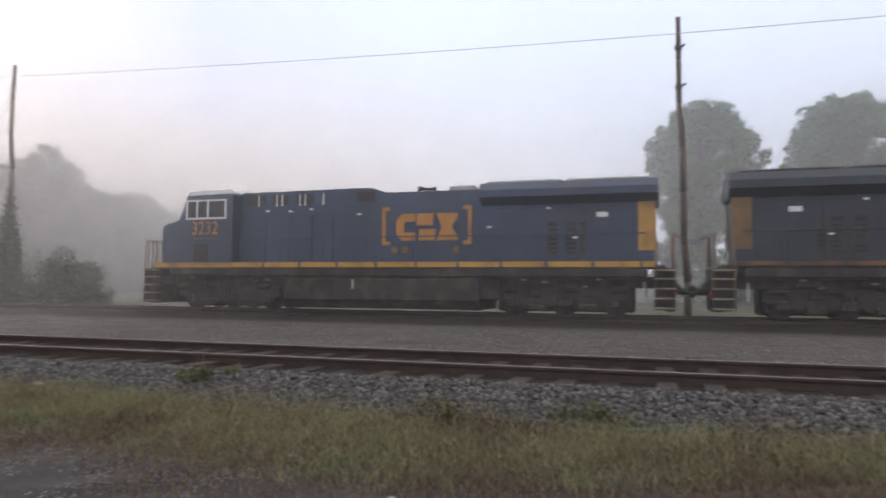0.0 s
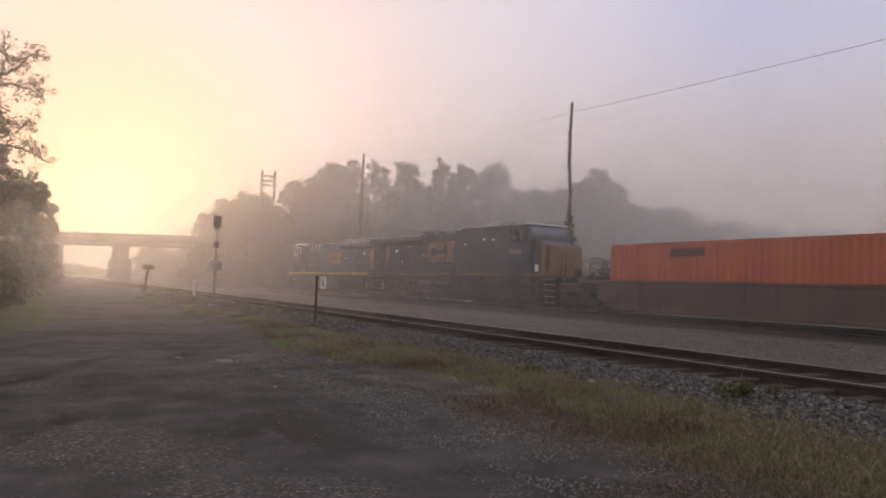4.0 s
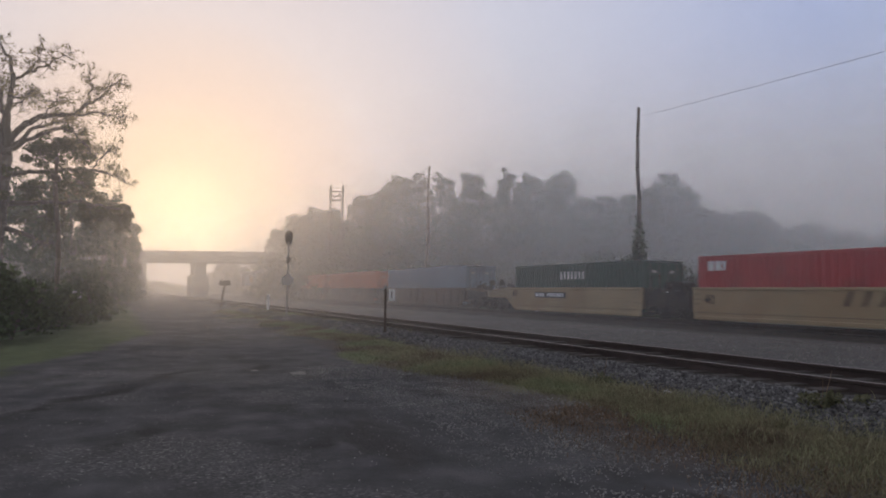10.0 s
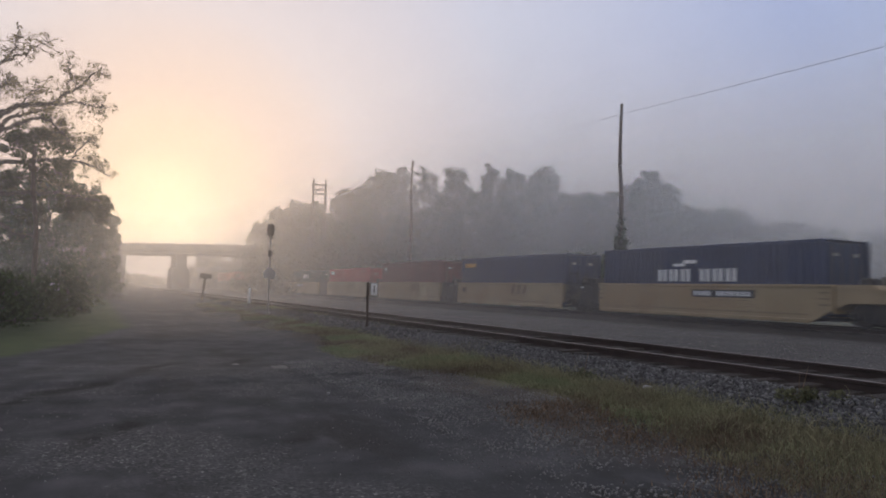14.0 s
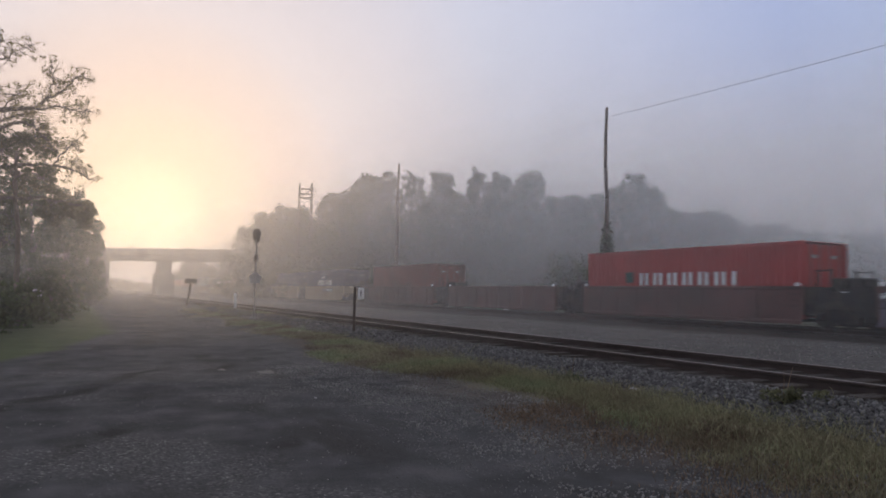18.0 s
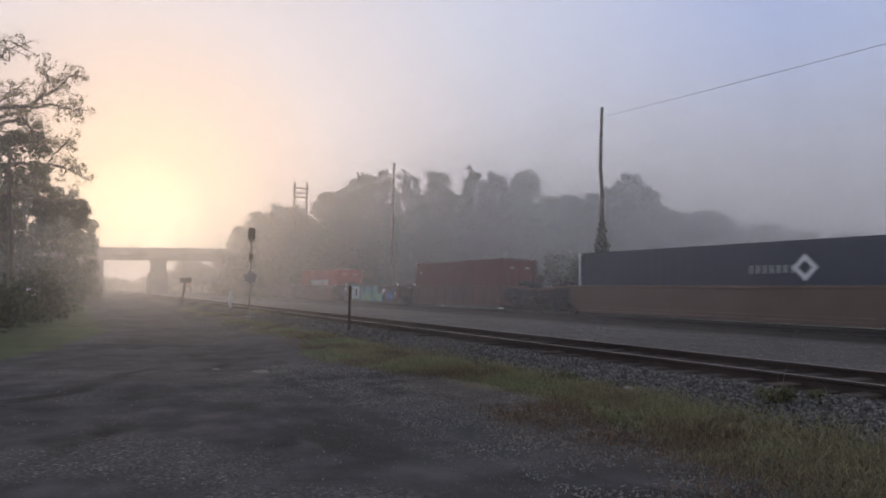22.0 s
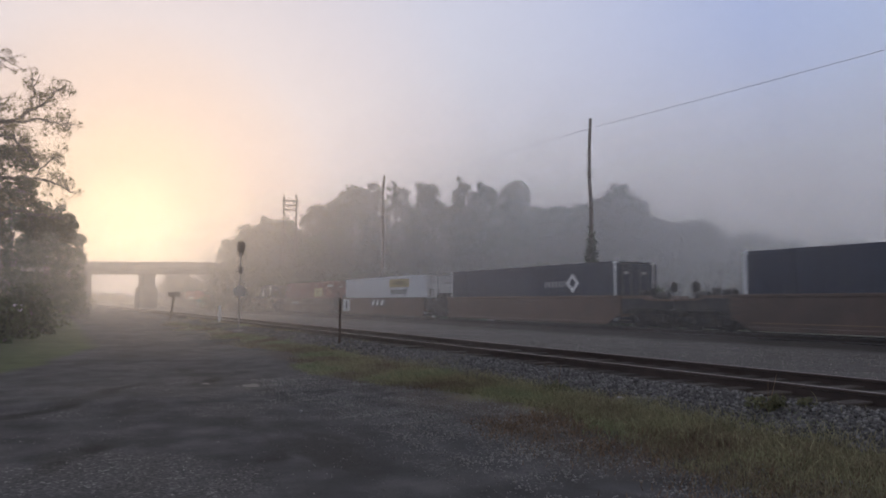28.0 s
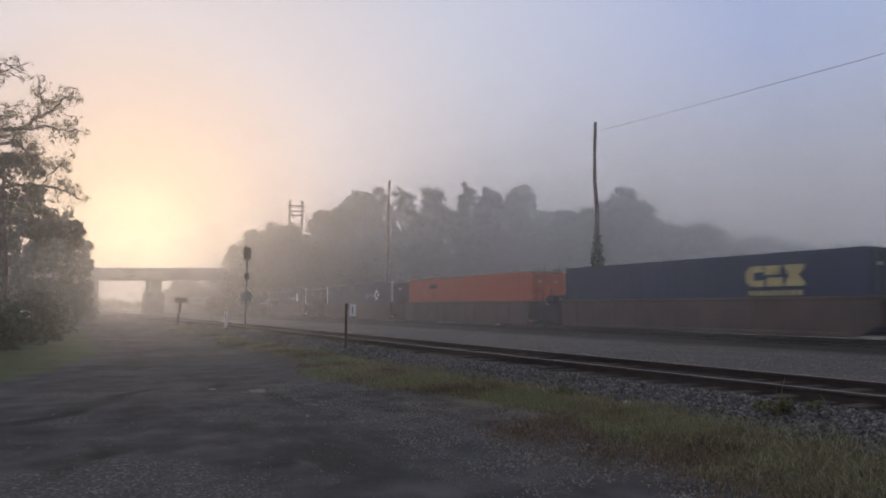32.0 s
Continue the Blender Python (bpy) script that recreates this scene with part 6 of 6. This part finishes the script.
for i, (az, dist, h) in enumerate(((3.5, 70, 3.6), (-1.5, 68, 5.4), (-6.5, 57, 5.0), (-10.5, 58, 5.6), (-15, 58, 5.2), (-20, 60, 5.6), (-26, 60, 5.2), (9, 72, 3.4))):
    x, y = polar(az, dist)
    tree(x, y, h, 3.4, (M_leaf4, M_leaf)[i % 2], "leafy shrub below the round-crowned trees", 415 + i, leaves=3600, leaf=0.24, base_at=0.04, trunk=0.1, kind="shrub", open_crown=1.4)
for i, (x, y, h) in enumerate(((-5.35, 7.25, 0.28), (-0.6, 6.9, 0.2), (-2.2, 6.75, 0.22), (2.4, 6.8, 0.25), (-8.8, 6.9, 0.2))):
    rs = np.random.RandomState(460 + i)
    w = new("weed"); w.location = (x, y, ground_height(x, y)); tagged(w, "low weed tuft growing on the ballast", "weed", "weeds")
    c = rs.normal(size=(9, 3)) * (0.2, 0.13, 0.03) + (0, 0, h * 0.35)
    v, q = leaf_cloud(c, np.full(9, 0.10), 420, 0.028, rs)
    v[:, 2] = np.maximum(v[:, 2], 0.0)
    np_mesh("leaves", v, q, M_weed, w)
    bm = bmesh.new()
    for k in range(5):
        rod(bm, (0, 0, 0), Vector(rs.normal(size=3)) * 0.12 + Vector((0, 0, h)), 0.006, 0.002, n=4)
    part("stalks", bm, M_blade_dry, w)
# ivy round the foot of a pole, and scrub by the main track
x0, y0 = POLES[1][0], Y_POLES
rs = np.random.RandomState(9)
iv = new("ivy"); iv.location = (x0, y0, 0); tagged(iv, "ivy climbing the foot of a wooden pole", "ivy")
c = np.array([(0, 0, z) for z in np.arange(0.4, 7.2, 0.5)]); r = np.array([1.15 - 0.14 * z for z in np.arange(0.4, 7.2, 0.5)]) + 0.04
v, q = leaf_cloud(c, r, 5200, 0.13, rs)
np_mesh("leaves", v, q, M_leaf3, iv)
bm = bmesh.new(); rod(bm, (0.15, -0.2, 0), (0.05, -0.15, 6.5), 0.05, 0.02); part("vine", bm, M_bark, iv)
for i, (x, y, h, s) in enumerate(((-34.2, 33.2, 2.7, 2.0), (-39.5, 33.5, 3.2, 2.4), (-44, 35, 4.2, 3), (-33.6, 34.4, 2.0, 1.6), (-49.5, 34, 2.2, 1.5))):
    tree(x, y, h, s, (M_leaf3, M_leaf)[i % 2], "scrubby bush beside the main track", 430 + i, leaves=3200, leaf=0.13, base_at=0.05, trunk=0.08, kind="bush", open_crown=1.3)


def big_tree():
    """An old tree leaning to the road: limbs fanning from a high fork, sparse leaf sprays above, dense foliage below."""
    rs = np.random.RandomState(21)
    base = new("old_tree")
    x, y = polar(97.2, 40)
    base.location = (x, y, ground_height(x, y))
    tagged(base, "large old tree with fanning limbs and thin leafy sprays", "tree")
    bm = bmesh.new()
    centres, radii, weight = [], [], []
    # limbs: reach towards the road and height, depth, thickness, leafiness
    LIMBS = [([(-0.4, -0.3), (-0.2, 3.4), (-0.1, 5.1), (0.0, 7.1), (0.1, 8.3)], 0.0, 0.42, 0.0),
             ([(0.0, 7.9), (-0.3, 9.1), (-0.7, 10.1), (-1.1, 11.0), (-1.6, 11.8)], 0.3, 0.19, 0.9),
             ([(-0.1, 8.5), (-0.2, 10.2), (-0.5, 11.3), (-0.7, 12.1)], -0.4, 0.14, 1.0),
             ([(0.1, 8.3), (0.0, 10.0), (0.2, 11.5), (0.0, 12.7), (-0.6, 13.4)], 0.1, 0.18, 1.1),
             ([(0.2, 11.5), (0.7, 12.0), (1.2, 12.7), (1.3, 13.4)], 0.2, 0.08, 0.8), ([(0.7, 12.0), (1.5, 12.4), (2.0, 12.8), (2.7, 13.2)], 0.3, 0.06, 0.8),
             ([(0.1, 10.6), (0.8, 11.0), (1.2, 11.4)], -0.5, 0.06, 0.9), ([(0.0, 10.2), (0.6, 10.4), (1.1, 10.9)], 0.5, 0.05, 0.9),
             ([(0.2, 8.5), (0.6, 9.3), (1.3, 9.8), (2.0, 10.1), (2.9, 10.2), (3.7, 10.9), (4.5, 11.8), (5.0, 12.2)], 0.1, 0.17, 1.0),
             ([(2.9, 10.2), (3.9, 10.5), (4.7, 10.3), (5.3, 10.3)], 0.1, 0.07, 1.0), ([(3.5, 10.6), (3.6, 11.5), (3.5, 12.3)], 0.2, 0.05, 0.9), ([(1.5, 9.9), (1.9, 10.7), (2.1, 11.1)], -0.2, 0.05, 0.9),
             ([(0.3, 8.2), (1.2, 9.4), (2.0, 9.8), (2.9, 10.2)], -0.3, 0.12, 0.6),
             ([(0.3, 8.2), (1.6, 9.1), (2.4, 9.4), (2.9, 9.2), (3.4, 8.7), (3.9, 7.9)], 0.5, 0.11, 1.0),
             ([(0.0, 6.9), (1.3, 7.2), (2.5, 7.4), (3.9, 7.6), (4.8, 7.4), (5.7, 7.0)], -0.4, 0.13, 1.1), ([(3.9, 7.6), (4.4, 8.4), (4.8, 8.9)], -0.2, 0.05, 1.0),
             ([(-0.1, 4.4), (1.3, 3.9), (1.9, 3.5), (2.4, 3.5)], 0.4, 0.14, 0.5), ([(-0.1, 5.4), (1.6, 5.6), (3.4, 5.7), (5.0, 5.4)], 0.6, 0.14, 1.0),
             ([(0.0, 7.6), (-1.8, 9.2), (-3.6, 10.4), (-4.6, 10.6)], -0.5, 0.18, 1.3), ([(-0.1, 5.6), (-2.6, 6.8), (-5.0, 7.2), (-6.2, 6.8)], 0.7, 0.18, 1.4)]
    for pts, depth, thick, leafy in LIMBS:
        n = len(pts) * 4
        f = np.linspace(0, len(pts) - 1, n)
        ys = np.interp(f, range(len(pts)), [p[0] for p in pts]) + 0.05 * rs.normal(size=n)
        zs = np.interp(f, range(len(pts)), [p[1] for p in pts]) + 0.05 * rs.normal(size=n)
        xs = depth * np.linspace(0, 2.2, n) + 0.06 * rs.normal(size=n)
        P = [Vector(v) for v in zip(xs, ys, zs)]
        thin = 0.35 if not leafy else 0.85
        for i in range(n - 1):
            rod(bm, P[i], P[i + 1], thick * (1 - thin * i / n), thick * (1 - thin * (i + 1) / n), n=8, caps=False)
            if leafy and i > n * 0.3:
                for _ in range(3):
                    d = (Vector(rs.normal(size=3)) + Vector((0, 0.1, 0.25))).normalized() * rs.uniform(0.25, 0.85)
                    q = P[i + 1] + d
                    rod(bm, P[i + 1], q, 0.022, 0.007, n=4, caps=False)
                    centres.append(q); radii.append(rs.uniform(0.16, 0.34) * leafy); weight.append(1.0)
    # heavy foliage hanging under the right-hand limbs, in many small clumps
    for cy, cz, ry, rz in ((1.6, 7.9, 1.0, 0.8), (2.1, 8.7, 0.9, 0.5), (3.1, 8.6, 1.0, 0.7), (1.1, 6.4, 1.3, 0.7), (3.4, 6.8, 0.9, 0.7), (1.9, 5.0, 1.5, 0.8), (3.6, 5.4, 1.3, 0.8), (4.8, 5.2, 1.0, 0.65), (-0.4, 5.6, 0.7, 1.0), (-0.8, 3.6, 0.9, 1.2)):
        for _ in range(15):
            v = Vector(rs.normal(size=3)).normalized() * rs.uniform(0.3, 1.0)
            q = Vector((v.x * 1.3, cy + v.y * ry, cz + v.z * rz * 1.45))
            rod(bm, Vector((0, cy, cz)), q, 0.03, 0.008, n=4, caps=False)
            centres.append(q); radii.append(rs.uniform(0.2, 0.42)); weight.append(1.8)
    part("trunk", bm, M_bark, base)
    c, r, w = np.array([list(c) for c in centres]), np.array(radii), np.array(weight)
    # upper leaves paler than the lower ones, with the backlight in their colour
    for pick, count in ((w < 1.5, 8200), (w > 1.5, 16000)):
        v, q = leaf_cloud(c[pick], r[pick], count, 0.072 if pick[0] else 0.085, rs)
        np_mesh("crown" if pick[0] else "lower_crown", v, q, M_leaf_backlit if pick[0] else M_leaf2, base)


big_tree()
# darker lower trees and brush at the road's far side
for i, (az, dist, el, spread, lv) in enumerate(((95.2, 68, 6.8, 3.0, 3200), (92.6, 66, 7.4, 2.7, 5000), (90.6, 70, 6.9, 2.4, 5000), (89.6, 78, 6.0, 1.9, 4500), (88.9, 88, 4.4, 1.6, 3000), (98.0, 60, 6.8, 3.4, 2600))):
    x, y = polar(az, dist)
    tree(x, y, dist * math.tan(radians(el)) + 1.5, spread, (M_leaf3, M_leaf)[i % 2], "dark leafy tree beside the road", 500 + i, leaves=lv, leaf=0.22, base_at=0.12, trunk=0.2, open_crown=1.0)
for i, (az, dist, el, spread) in enumerate(((96.4, 23, 0.3, 1.0), (94.6, 26, -0.4, 0.9), (92.9, 29, -0.6, 0.9), (91.3, 31.5, 0.7, 0.7), (97.8, 22, 0.9, 1.2), (93.6, 36, 0.4, 1.4), (91.5, 40, 0.2, 1.5), (89.6, 60, 0.3, 2.0), (88.9, 80, 0.2, 2.0))):
    x, y = polar(az, dist)
    tree(x, y, max(0.7, dist * math.tan(radians(el)) + 1.5), spread, (M_leaf, M_leaf3)[i % 2], "low leafy bush at the edge of the road", 540 + i, leaves=1100, leaf=0.11, base_at=0.03, trunk=0.05, kind="bush", open_crown=1.3)
x, y = polar(92.35, 33.5)
ub = new("utility_box"); ub.location = (x, y, 0); tagged(ub, "small grey utility box on a post", "utility box")
simple("cabinet", ub, M_grey, (-0.2, 0.2, -0.2, 0.2, 0.75, 1.35), bevel=0.03)
simple("post", ub, M_wood, (-0.05, 0.05, -0.05, 0.05, -0.1, 0.75))

# ---------------------------------------------------------------- mist
FOG_X = mat_fog("mist_across", 0.088, 30.0, (75, 118))
FOG_Y = mat_fog("mist_along", 0.20, 34.0, (150, 300))
FOG_FAR = mat_fog("mist_far_across", 0.07, 30.0, (75, 118))
FOG_THIN = mat_fog("mist_thin", 0.045, 20.0, (75, 118))


def mist_sheet(x, y, width, height, turn, material, seed):
    """A gently waving upright layer of mist."""
    rs = np.random.RandomState(seed)
    nx, nz = 40, 8
    ph = rs.uniform(0, 6, 4)
    verts = []
    for j in range(nz + 1):
        for i in range(nx + 1):
            u, w = (i / nx - 0.5) * width, j / nz * height
            verts.append((u, 1.6 * math.sin(u * 0.09 + ph[0] + w * 0.08) + 0.7 * math.sin(u * 0.23 + ph[1] - w * 0.15), w))
    faces = [(j * (nx + 1) + i, j * (nx + 1) + i + 1, (j + 1) * (nx + 1) + i + 1, (j + 1) * (nx + 1) + i) for j in range(nz) for i in range(nx)]
    ob = raw("mist_layer", verts, faces, material)
    for p in ob.data.polygons:
        p.use_smooth = True
    ob.matrix_world = pose(x, y, -0.5, 0, 0, turn)
    tagged(ob, "thin drifting layer of morning mist", "mist", "layers of mist", kind="stuff")


for i in range(17):
    xx = -30 - i * 9.0 - 0.25 * i * i
    mist_sheet(xx, 20, 236, 34, 90, FOG_FAR if -170 < xx < -85 else FOG_X, 700 + i)
FOG_WOOD = mat_fog("mist_in_wood", 0.18, 34.0, (38, 60))
for i, xx in enumerate((-27, -36, -46, -57, -68, -80)):
    mist_sheet(xx, 95, 122, 36, 90, FOG_WOOD, 760 + i)
for i, xx in enumerate((-12, -18, -24)):
    mist_sheet(xx, 20, 236, 22, 90, FOG_THIN, 730 + i)
for i, yy in enumerate((14.5, 20.5)):
    mist_sheet(-30, yy, 236, 22, 0, FOG_THIN, 740 + i)
for i, yy in enumerate((34.5, 44, 55, 70, 88)):
    mist_sheet(-40, yy, 600, 36, 0, FOG_Y, 750 + i)

# ---------------------------------------------------------------- shallow puddles in the road
for i, (px, py, a) in enumerate([(-13.51, 2.49, 0.14), (-12.96, 3.19, 0.25)]):
    rs = np.random.RandomState(620 + i)
    n = 22
    ring = [(px + a * (1 + 0.3 * math.sin(3 * k * 2 * math.pi / n + i) + 0.12 * rs.normal()) * math.cos(k * 2 * math.pi / n), py + a * 0.62 * (1 + 0.25 * math.cos(2 * k * 2 * math.pi / n + i) + 0.12 * rs.normal()) * math.sin(k * 2 * math.pi / n)) for k in range(n)]
    z = max(ground_height(qx, qy) for qx, qy in ring) + 0.005
    pu = raw("puddle", [(qx, qy, z) for qx, qy in ring], [tuple(range(n))], M_puddle)
    tagged(pu, "shallow rain puddle in a worn hollow of the road", "puddle", "puddles")

# ---------------------------------------------------------------- verge and ballast


def scatter_blades(name, count, x0, x1, y0, y1, h, material, label, seed, edge=0.6):
    rs = np.random.RandomState(seed)
    cx, cy = rs.uniform(x0, x1, count // 16), rs.uniform(y0, y1, count // 16)
    k = rs.randint(0, len(cx), count)
    px, py = cx[k] + rs.normal(size=count) * 0.12, cy[k] + rs.normal(size=count) * 0.12
    py += 0.55 * np.sin(px * 0.55) * np.clip((y1 - py) / (y1 - y0), 0, 1)
    if y0 > 0:
        cut = 4.85 + np.clip((-px - 12) * 0.1, 0, 2.0) + 0.5 * np.sin(px * 0.9) + 0.3 * np.sin(px * 2.3) + 0.45 * rs.normal(size=count)
        py = np.where(py < cut - 0.6, py + 1.6, py)
    pz = np.array([ground_height(a, b) for a, b in zip(px, py)])
    hh = h * rs.uniform(0.35, 1.15, count)
    ang, lean = rs.uniform(0, 6.28, count), rs.uniform(0.3, 1.6, count)
    wx, wy = np.cos(ang + 1.57) * 0.0035, np.sin(ang + 1.57) * 0.0035
    p = np.stack([px, py, pz], 1)
    tip = p + np.stack([np.cos(ang) * hh * lean, np.sin(ang) * hh * lean, hh], 1)
    midp = p + np.stack([np.cos(ang) * hh * lean * 0.35, np.sin(ang) * hh * lean * 0.35, hh * 0.6], 1)
    w = np.stack([wx, wy, 0 * wx], 1)
    verts = np.stack([p - w, p + w, midp + w, tip, midp - w], 1)
    v4 = np.stack([verts[:, 0], verts[:, 1], verts[:, 2], verts[:, 4]], 1).reshape(-1, 3)
    t4 = np.stack([verts[:, 4], verts[:, 2], tip + w * 0.2, tip - w * 0.2], 1).reshape(-1, 3)
    allv = np.concatenate([v4, t4])
    ob = np_mesh(name, allv, np.arange(len(allv)).reshape(-1, 4), material)
    tagged(ob, label, "grass", kind="stuff")


scatter_blades("grass", 70000, -16, 7, 5.3, 6.9, 0.085, M_blade, "patchy green verge grass beside the siding", 31)
scatter_blades("grass", 36000, -48, -16, 5.3, 6.9, 0.10, M_blade, "patchy green verge grass beside the siding", 32)
scatter_blades("grass", 12000, -16, 7, 5.8, 6.85, 0.14, M_blade_pale, "taller pale grass along the edge of the ballast", 35)
scatter_blades("dry_grass", 26000, -7.5, 7, 4.0, 5.9, 0.06, M_blade_dry, "dry brownish grass at the edge of the road", 33)
scatter_blades("grass", 14000, -40, -16, -6.5, -2.5, 0.16, M_leaf4, "mown green lawn beside the road", 34)


def scatter_stones(name, count, x0, x1, y0, y1, size, label, seed, lift=0.3, material=None):
    rs = np.random.RandomState(seed)
    V, Q = [], []
    cube = np.array([(-1, -1, -1), (1, -1, -1), (1, 1, -1), (-1, 1, -1), (-1, -1, 1), (1, -1, 1), (1, 1, 1), (-1, 1, 1)], float) * 0.5
    fq = np.array([(0, 3, 2, 1), (4, 5, 6, 7), (0, 1, 5, 4), (1, 2, 6, 5), (2, 3, 7, 6), (3, 0, 4, 7)])
    px, py = rs.uniform(x0, x1, count), rs.uniform(y0, y1, count)
    s = size * rs.uniform(0.45, 1.35, count)
    jit = rs.uniform(0.55, 1.0, (count, 8, 3))
    ang = rs.normal(size=(count, 4)); ang /= np.linalg.norm(ang, axis=1)[:, None]
    a, b, c, d = ang.T
    rot = np.stack([np.stack([1 - 2 * (c * c + d * d), 2 * (b * c - a * d), 2 * (b * d + a * c)], -1),
                    np.stack([2 * (b * c + a * d), 1 - 2 * (b * b + d * d), 2 * (c * d - a * b)], -1),
                    np.stack([2 * (b * d - a * c), 2 * (c * d + a * b), 1 - 2 * (b * b + c * c)], -1)], 1)
    pts = np.einsum("nij,nkj->nki", rot, cube[None] * jit) * s[:, None, None]
    pz = np.array([ground_height(u, w) for u, w in zip(px, py)]) + s * lift
    pts += np.stack([px, py, pz], 1)[:, None]
    ob = np_mesh(name, pts.reshape(-1, 3), (fq[None] + 8 * np.arange(count)[:, None, None]).reshape(-1, 4), material or M_chip)
    tagged(ob, label, "gravel", kind="stuff")


def mat_chip():
    m = mat("loose_stone", (0.2, 0.19, 0.18), 0.9)
    nt = m.node_tree
    geo, ramp = nt.nodes.new("ShaderNodeNewGeometry"), nt.nodes.new("ShaderNodeValToRGB")
    nt.links.new(geo.outputs["Random Per Island"], ramp.inputs["Fac"])
    e = ramp.color_ramp.elements
    e[0].color, e[1].color = (0.05, 0.048, 0.049, 1), (0.19, 0.184, 0.182, 1)
    e.new(0.6).color = (0.092, 0.09, 0.09, 1)
    nt.links.new(ramp.outputs[0], nt.nodes["Principled BSDF"].inputs["Base Color"])
    return m


M_chip = mat_chip()
scatter_stones("ballast", 30000, -16, 8, 6.7, 7.6, 0.04, "loose grey ballast stones along the siding", 41)
scatter_stones("ballast", 8000, -48, -16, 6.85, 7.6, 0.055, "loose grey ballast stones along the siding", 42)
scatter_stones("ballast", 6000, -30, 10, 10.15, 11.4, 0.085, "loose grey ballast stones along the siding", 43)
M_grit = mat("pale_grit", (0.19, 0.186, 0.18), 0.85, 0, 0.5, 2, 30, 0.1)
scatter_stones("gravel", 9000, -14, -3, 3.4, 5.7, 0.017, "loose pale grit along the edge of the road", 47, 0.2, M_grit)
scatter_stones("gravel", 7000, -13, 4, 2.9, 5.3, 0.012, "loose pale grit along the edge of the road", 44, 0.2, M_grit)
scatter_stones("gravel", 2500, -12, 3, -3.5, 3.2, 0.010, "loose pale grit on the road", 46, 0.2, M_grit)
scatter_stones("gravel", 9000, -30, 12, 11, 20, 0.024, "coarse gravel between the tracks", 45, 0.1, M_stone)
for x, y, s in ((-7.35, 6.85, 0.07), (-2.9, 5.2, 0.035), (-1.75, 4.5, 0.028), (-9.4, 3.0, 0.025)):
    bm = bmesh.new()
    bmesh.ops.create_icosphere(bm, subdivisions=1, radius=s)
    for v in bm.verts:
        v.co *= 0.75 + 0.5 * abs(noise.noise(v.co * 30 + Vector((x, y, 0))))
    ob = part("litter", bm, M_grey)
    ob.matrix_world = pose(x, y, ground_height(x, y) + s * 0.5) @ Matrix.Diagonal((1.5, 1, 0.7, 1))
    tagged(ob, "scrap of pale litter lying on the ground", "litter")

# ---------------------------------------------------------------- ties, last
TIE = mesh_of("tie", (lambda bm: (box(bm, -0.115, 0.115, -1.3, 1.3, -0.30, -0.175, 0.012), bm)[1])(bmesh.new()), M_tie)
rs = np.random.RandomState(77)
for i in range(150):
    t = part("tie", TIE, None, TRACK_NEAR)
    t.matrix_local = pose(-62 + i * 0.53 + rs.uniform(-0.04, 0.04), rs.uniform(-0.06, 0.06), rs.uniform(0.0, 0.04) + 0.035, 0, 0, rs.uniform(-1.5, 1.5))
for i in range(60):
    t = part("tie", TIE, None, TRACK_MAIN)
    t.matrix_local = pose(-25 + i * 0.55, rs.uniform(-0.05, 0.05), 0.02, 0, 0, rs.uniform(-1, 1))
for track, a, b in ((TRACK_NEAR, -200, -62.5), (TRACK_NEAR, 18, 40), (TRACK_MAIN, -200, -25.5), (TRACK_MAIN, 8.5, 60)):
    V, Q = [], []
    for x in np.arange(a, b, 0.54):
        n = len(V)
        V += [(x + dx, dy, dz) for dz in (-0.28, -0.145) for dx, dy in ((-0.115, -1.3), (0.115, -1.3), (0.115, 1.3), (-0.115, 1.3))]
        Q += [[n + k for k in f] for f in ((0, 3, 2, 1), (4, 5, 6, 7), (0, 1, 5, 4), (1, 2, 6, 5), (2, 3, 7, 6), (3, 0, 4, 7))]
    ob = np_mesh("ties", np.array(V), np.array(Q), M_tie, track)
    ob["kind"] = "stuff"

# ---------------------------------------------------------------- what moves
GONE = [(0, 0.0), (2, 25.63), (5, 64.2), (8, 102.6), (11, 141.6), (14, 180.5), (17, 218.0), (20, 255.3), (23, 293.2), (26, 330.8), (29, 368.6), (32, 406.4)]


def motions():
    for thing, s, turn in MOVING:
        walk(thing, [(t, pose(s - u, Y_MAIN, RAIL_MAIN, 0, 0, turn)) for t, u in GONE])


motions()
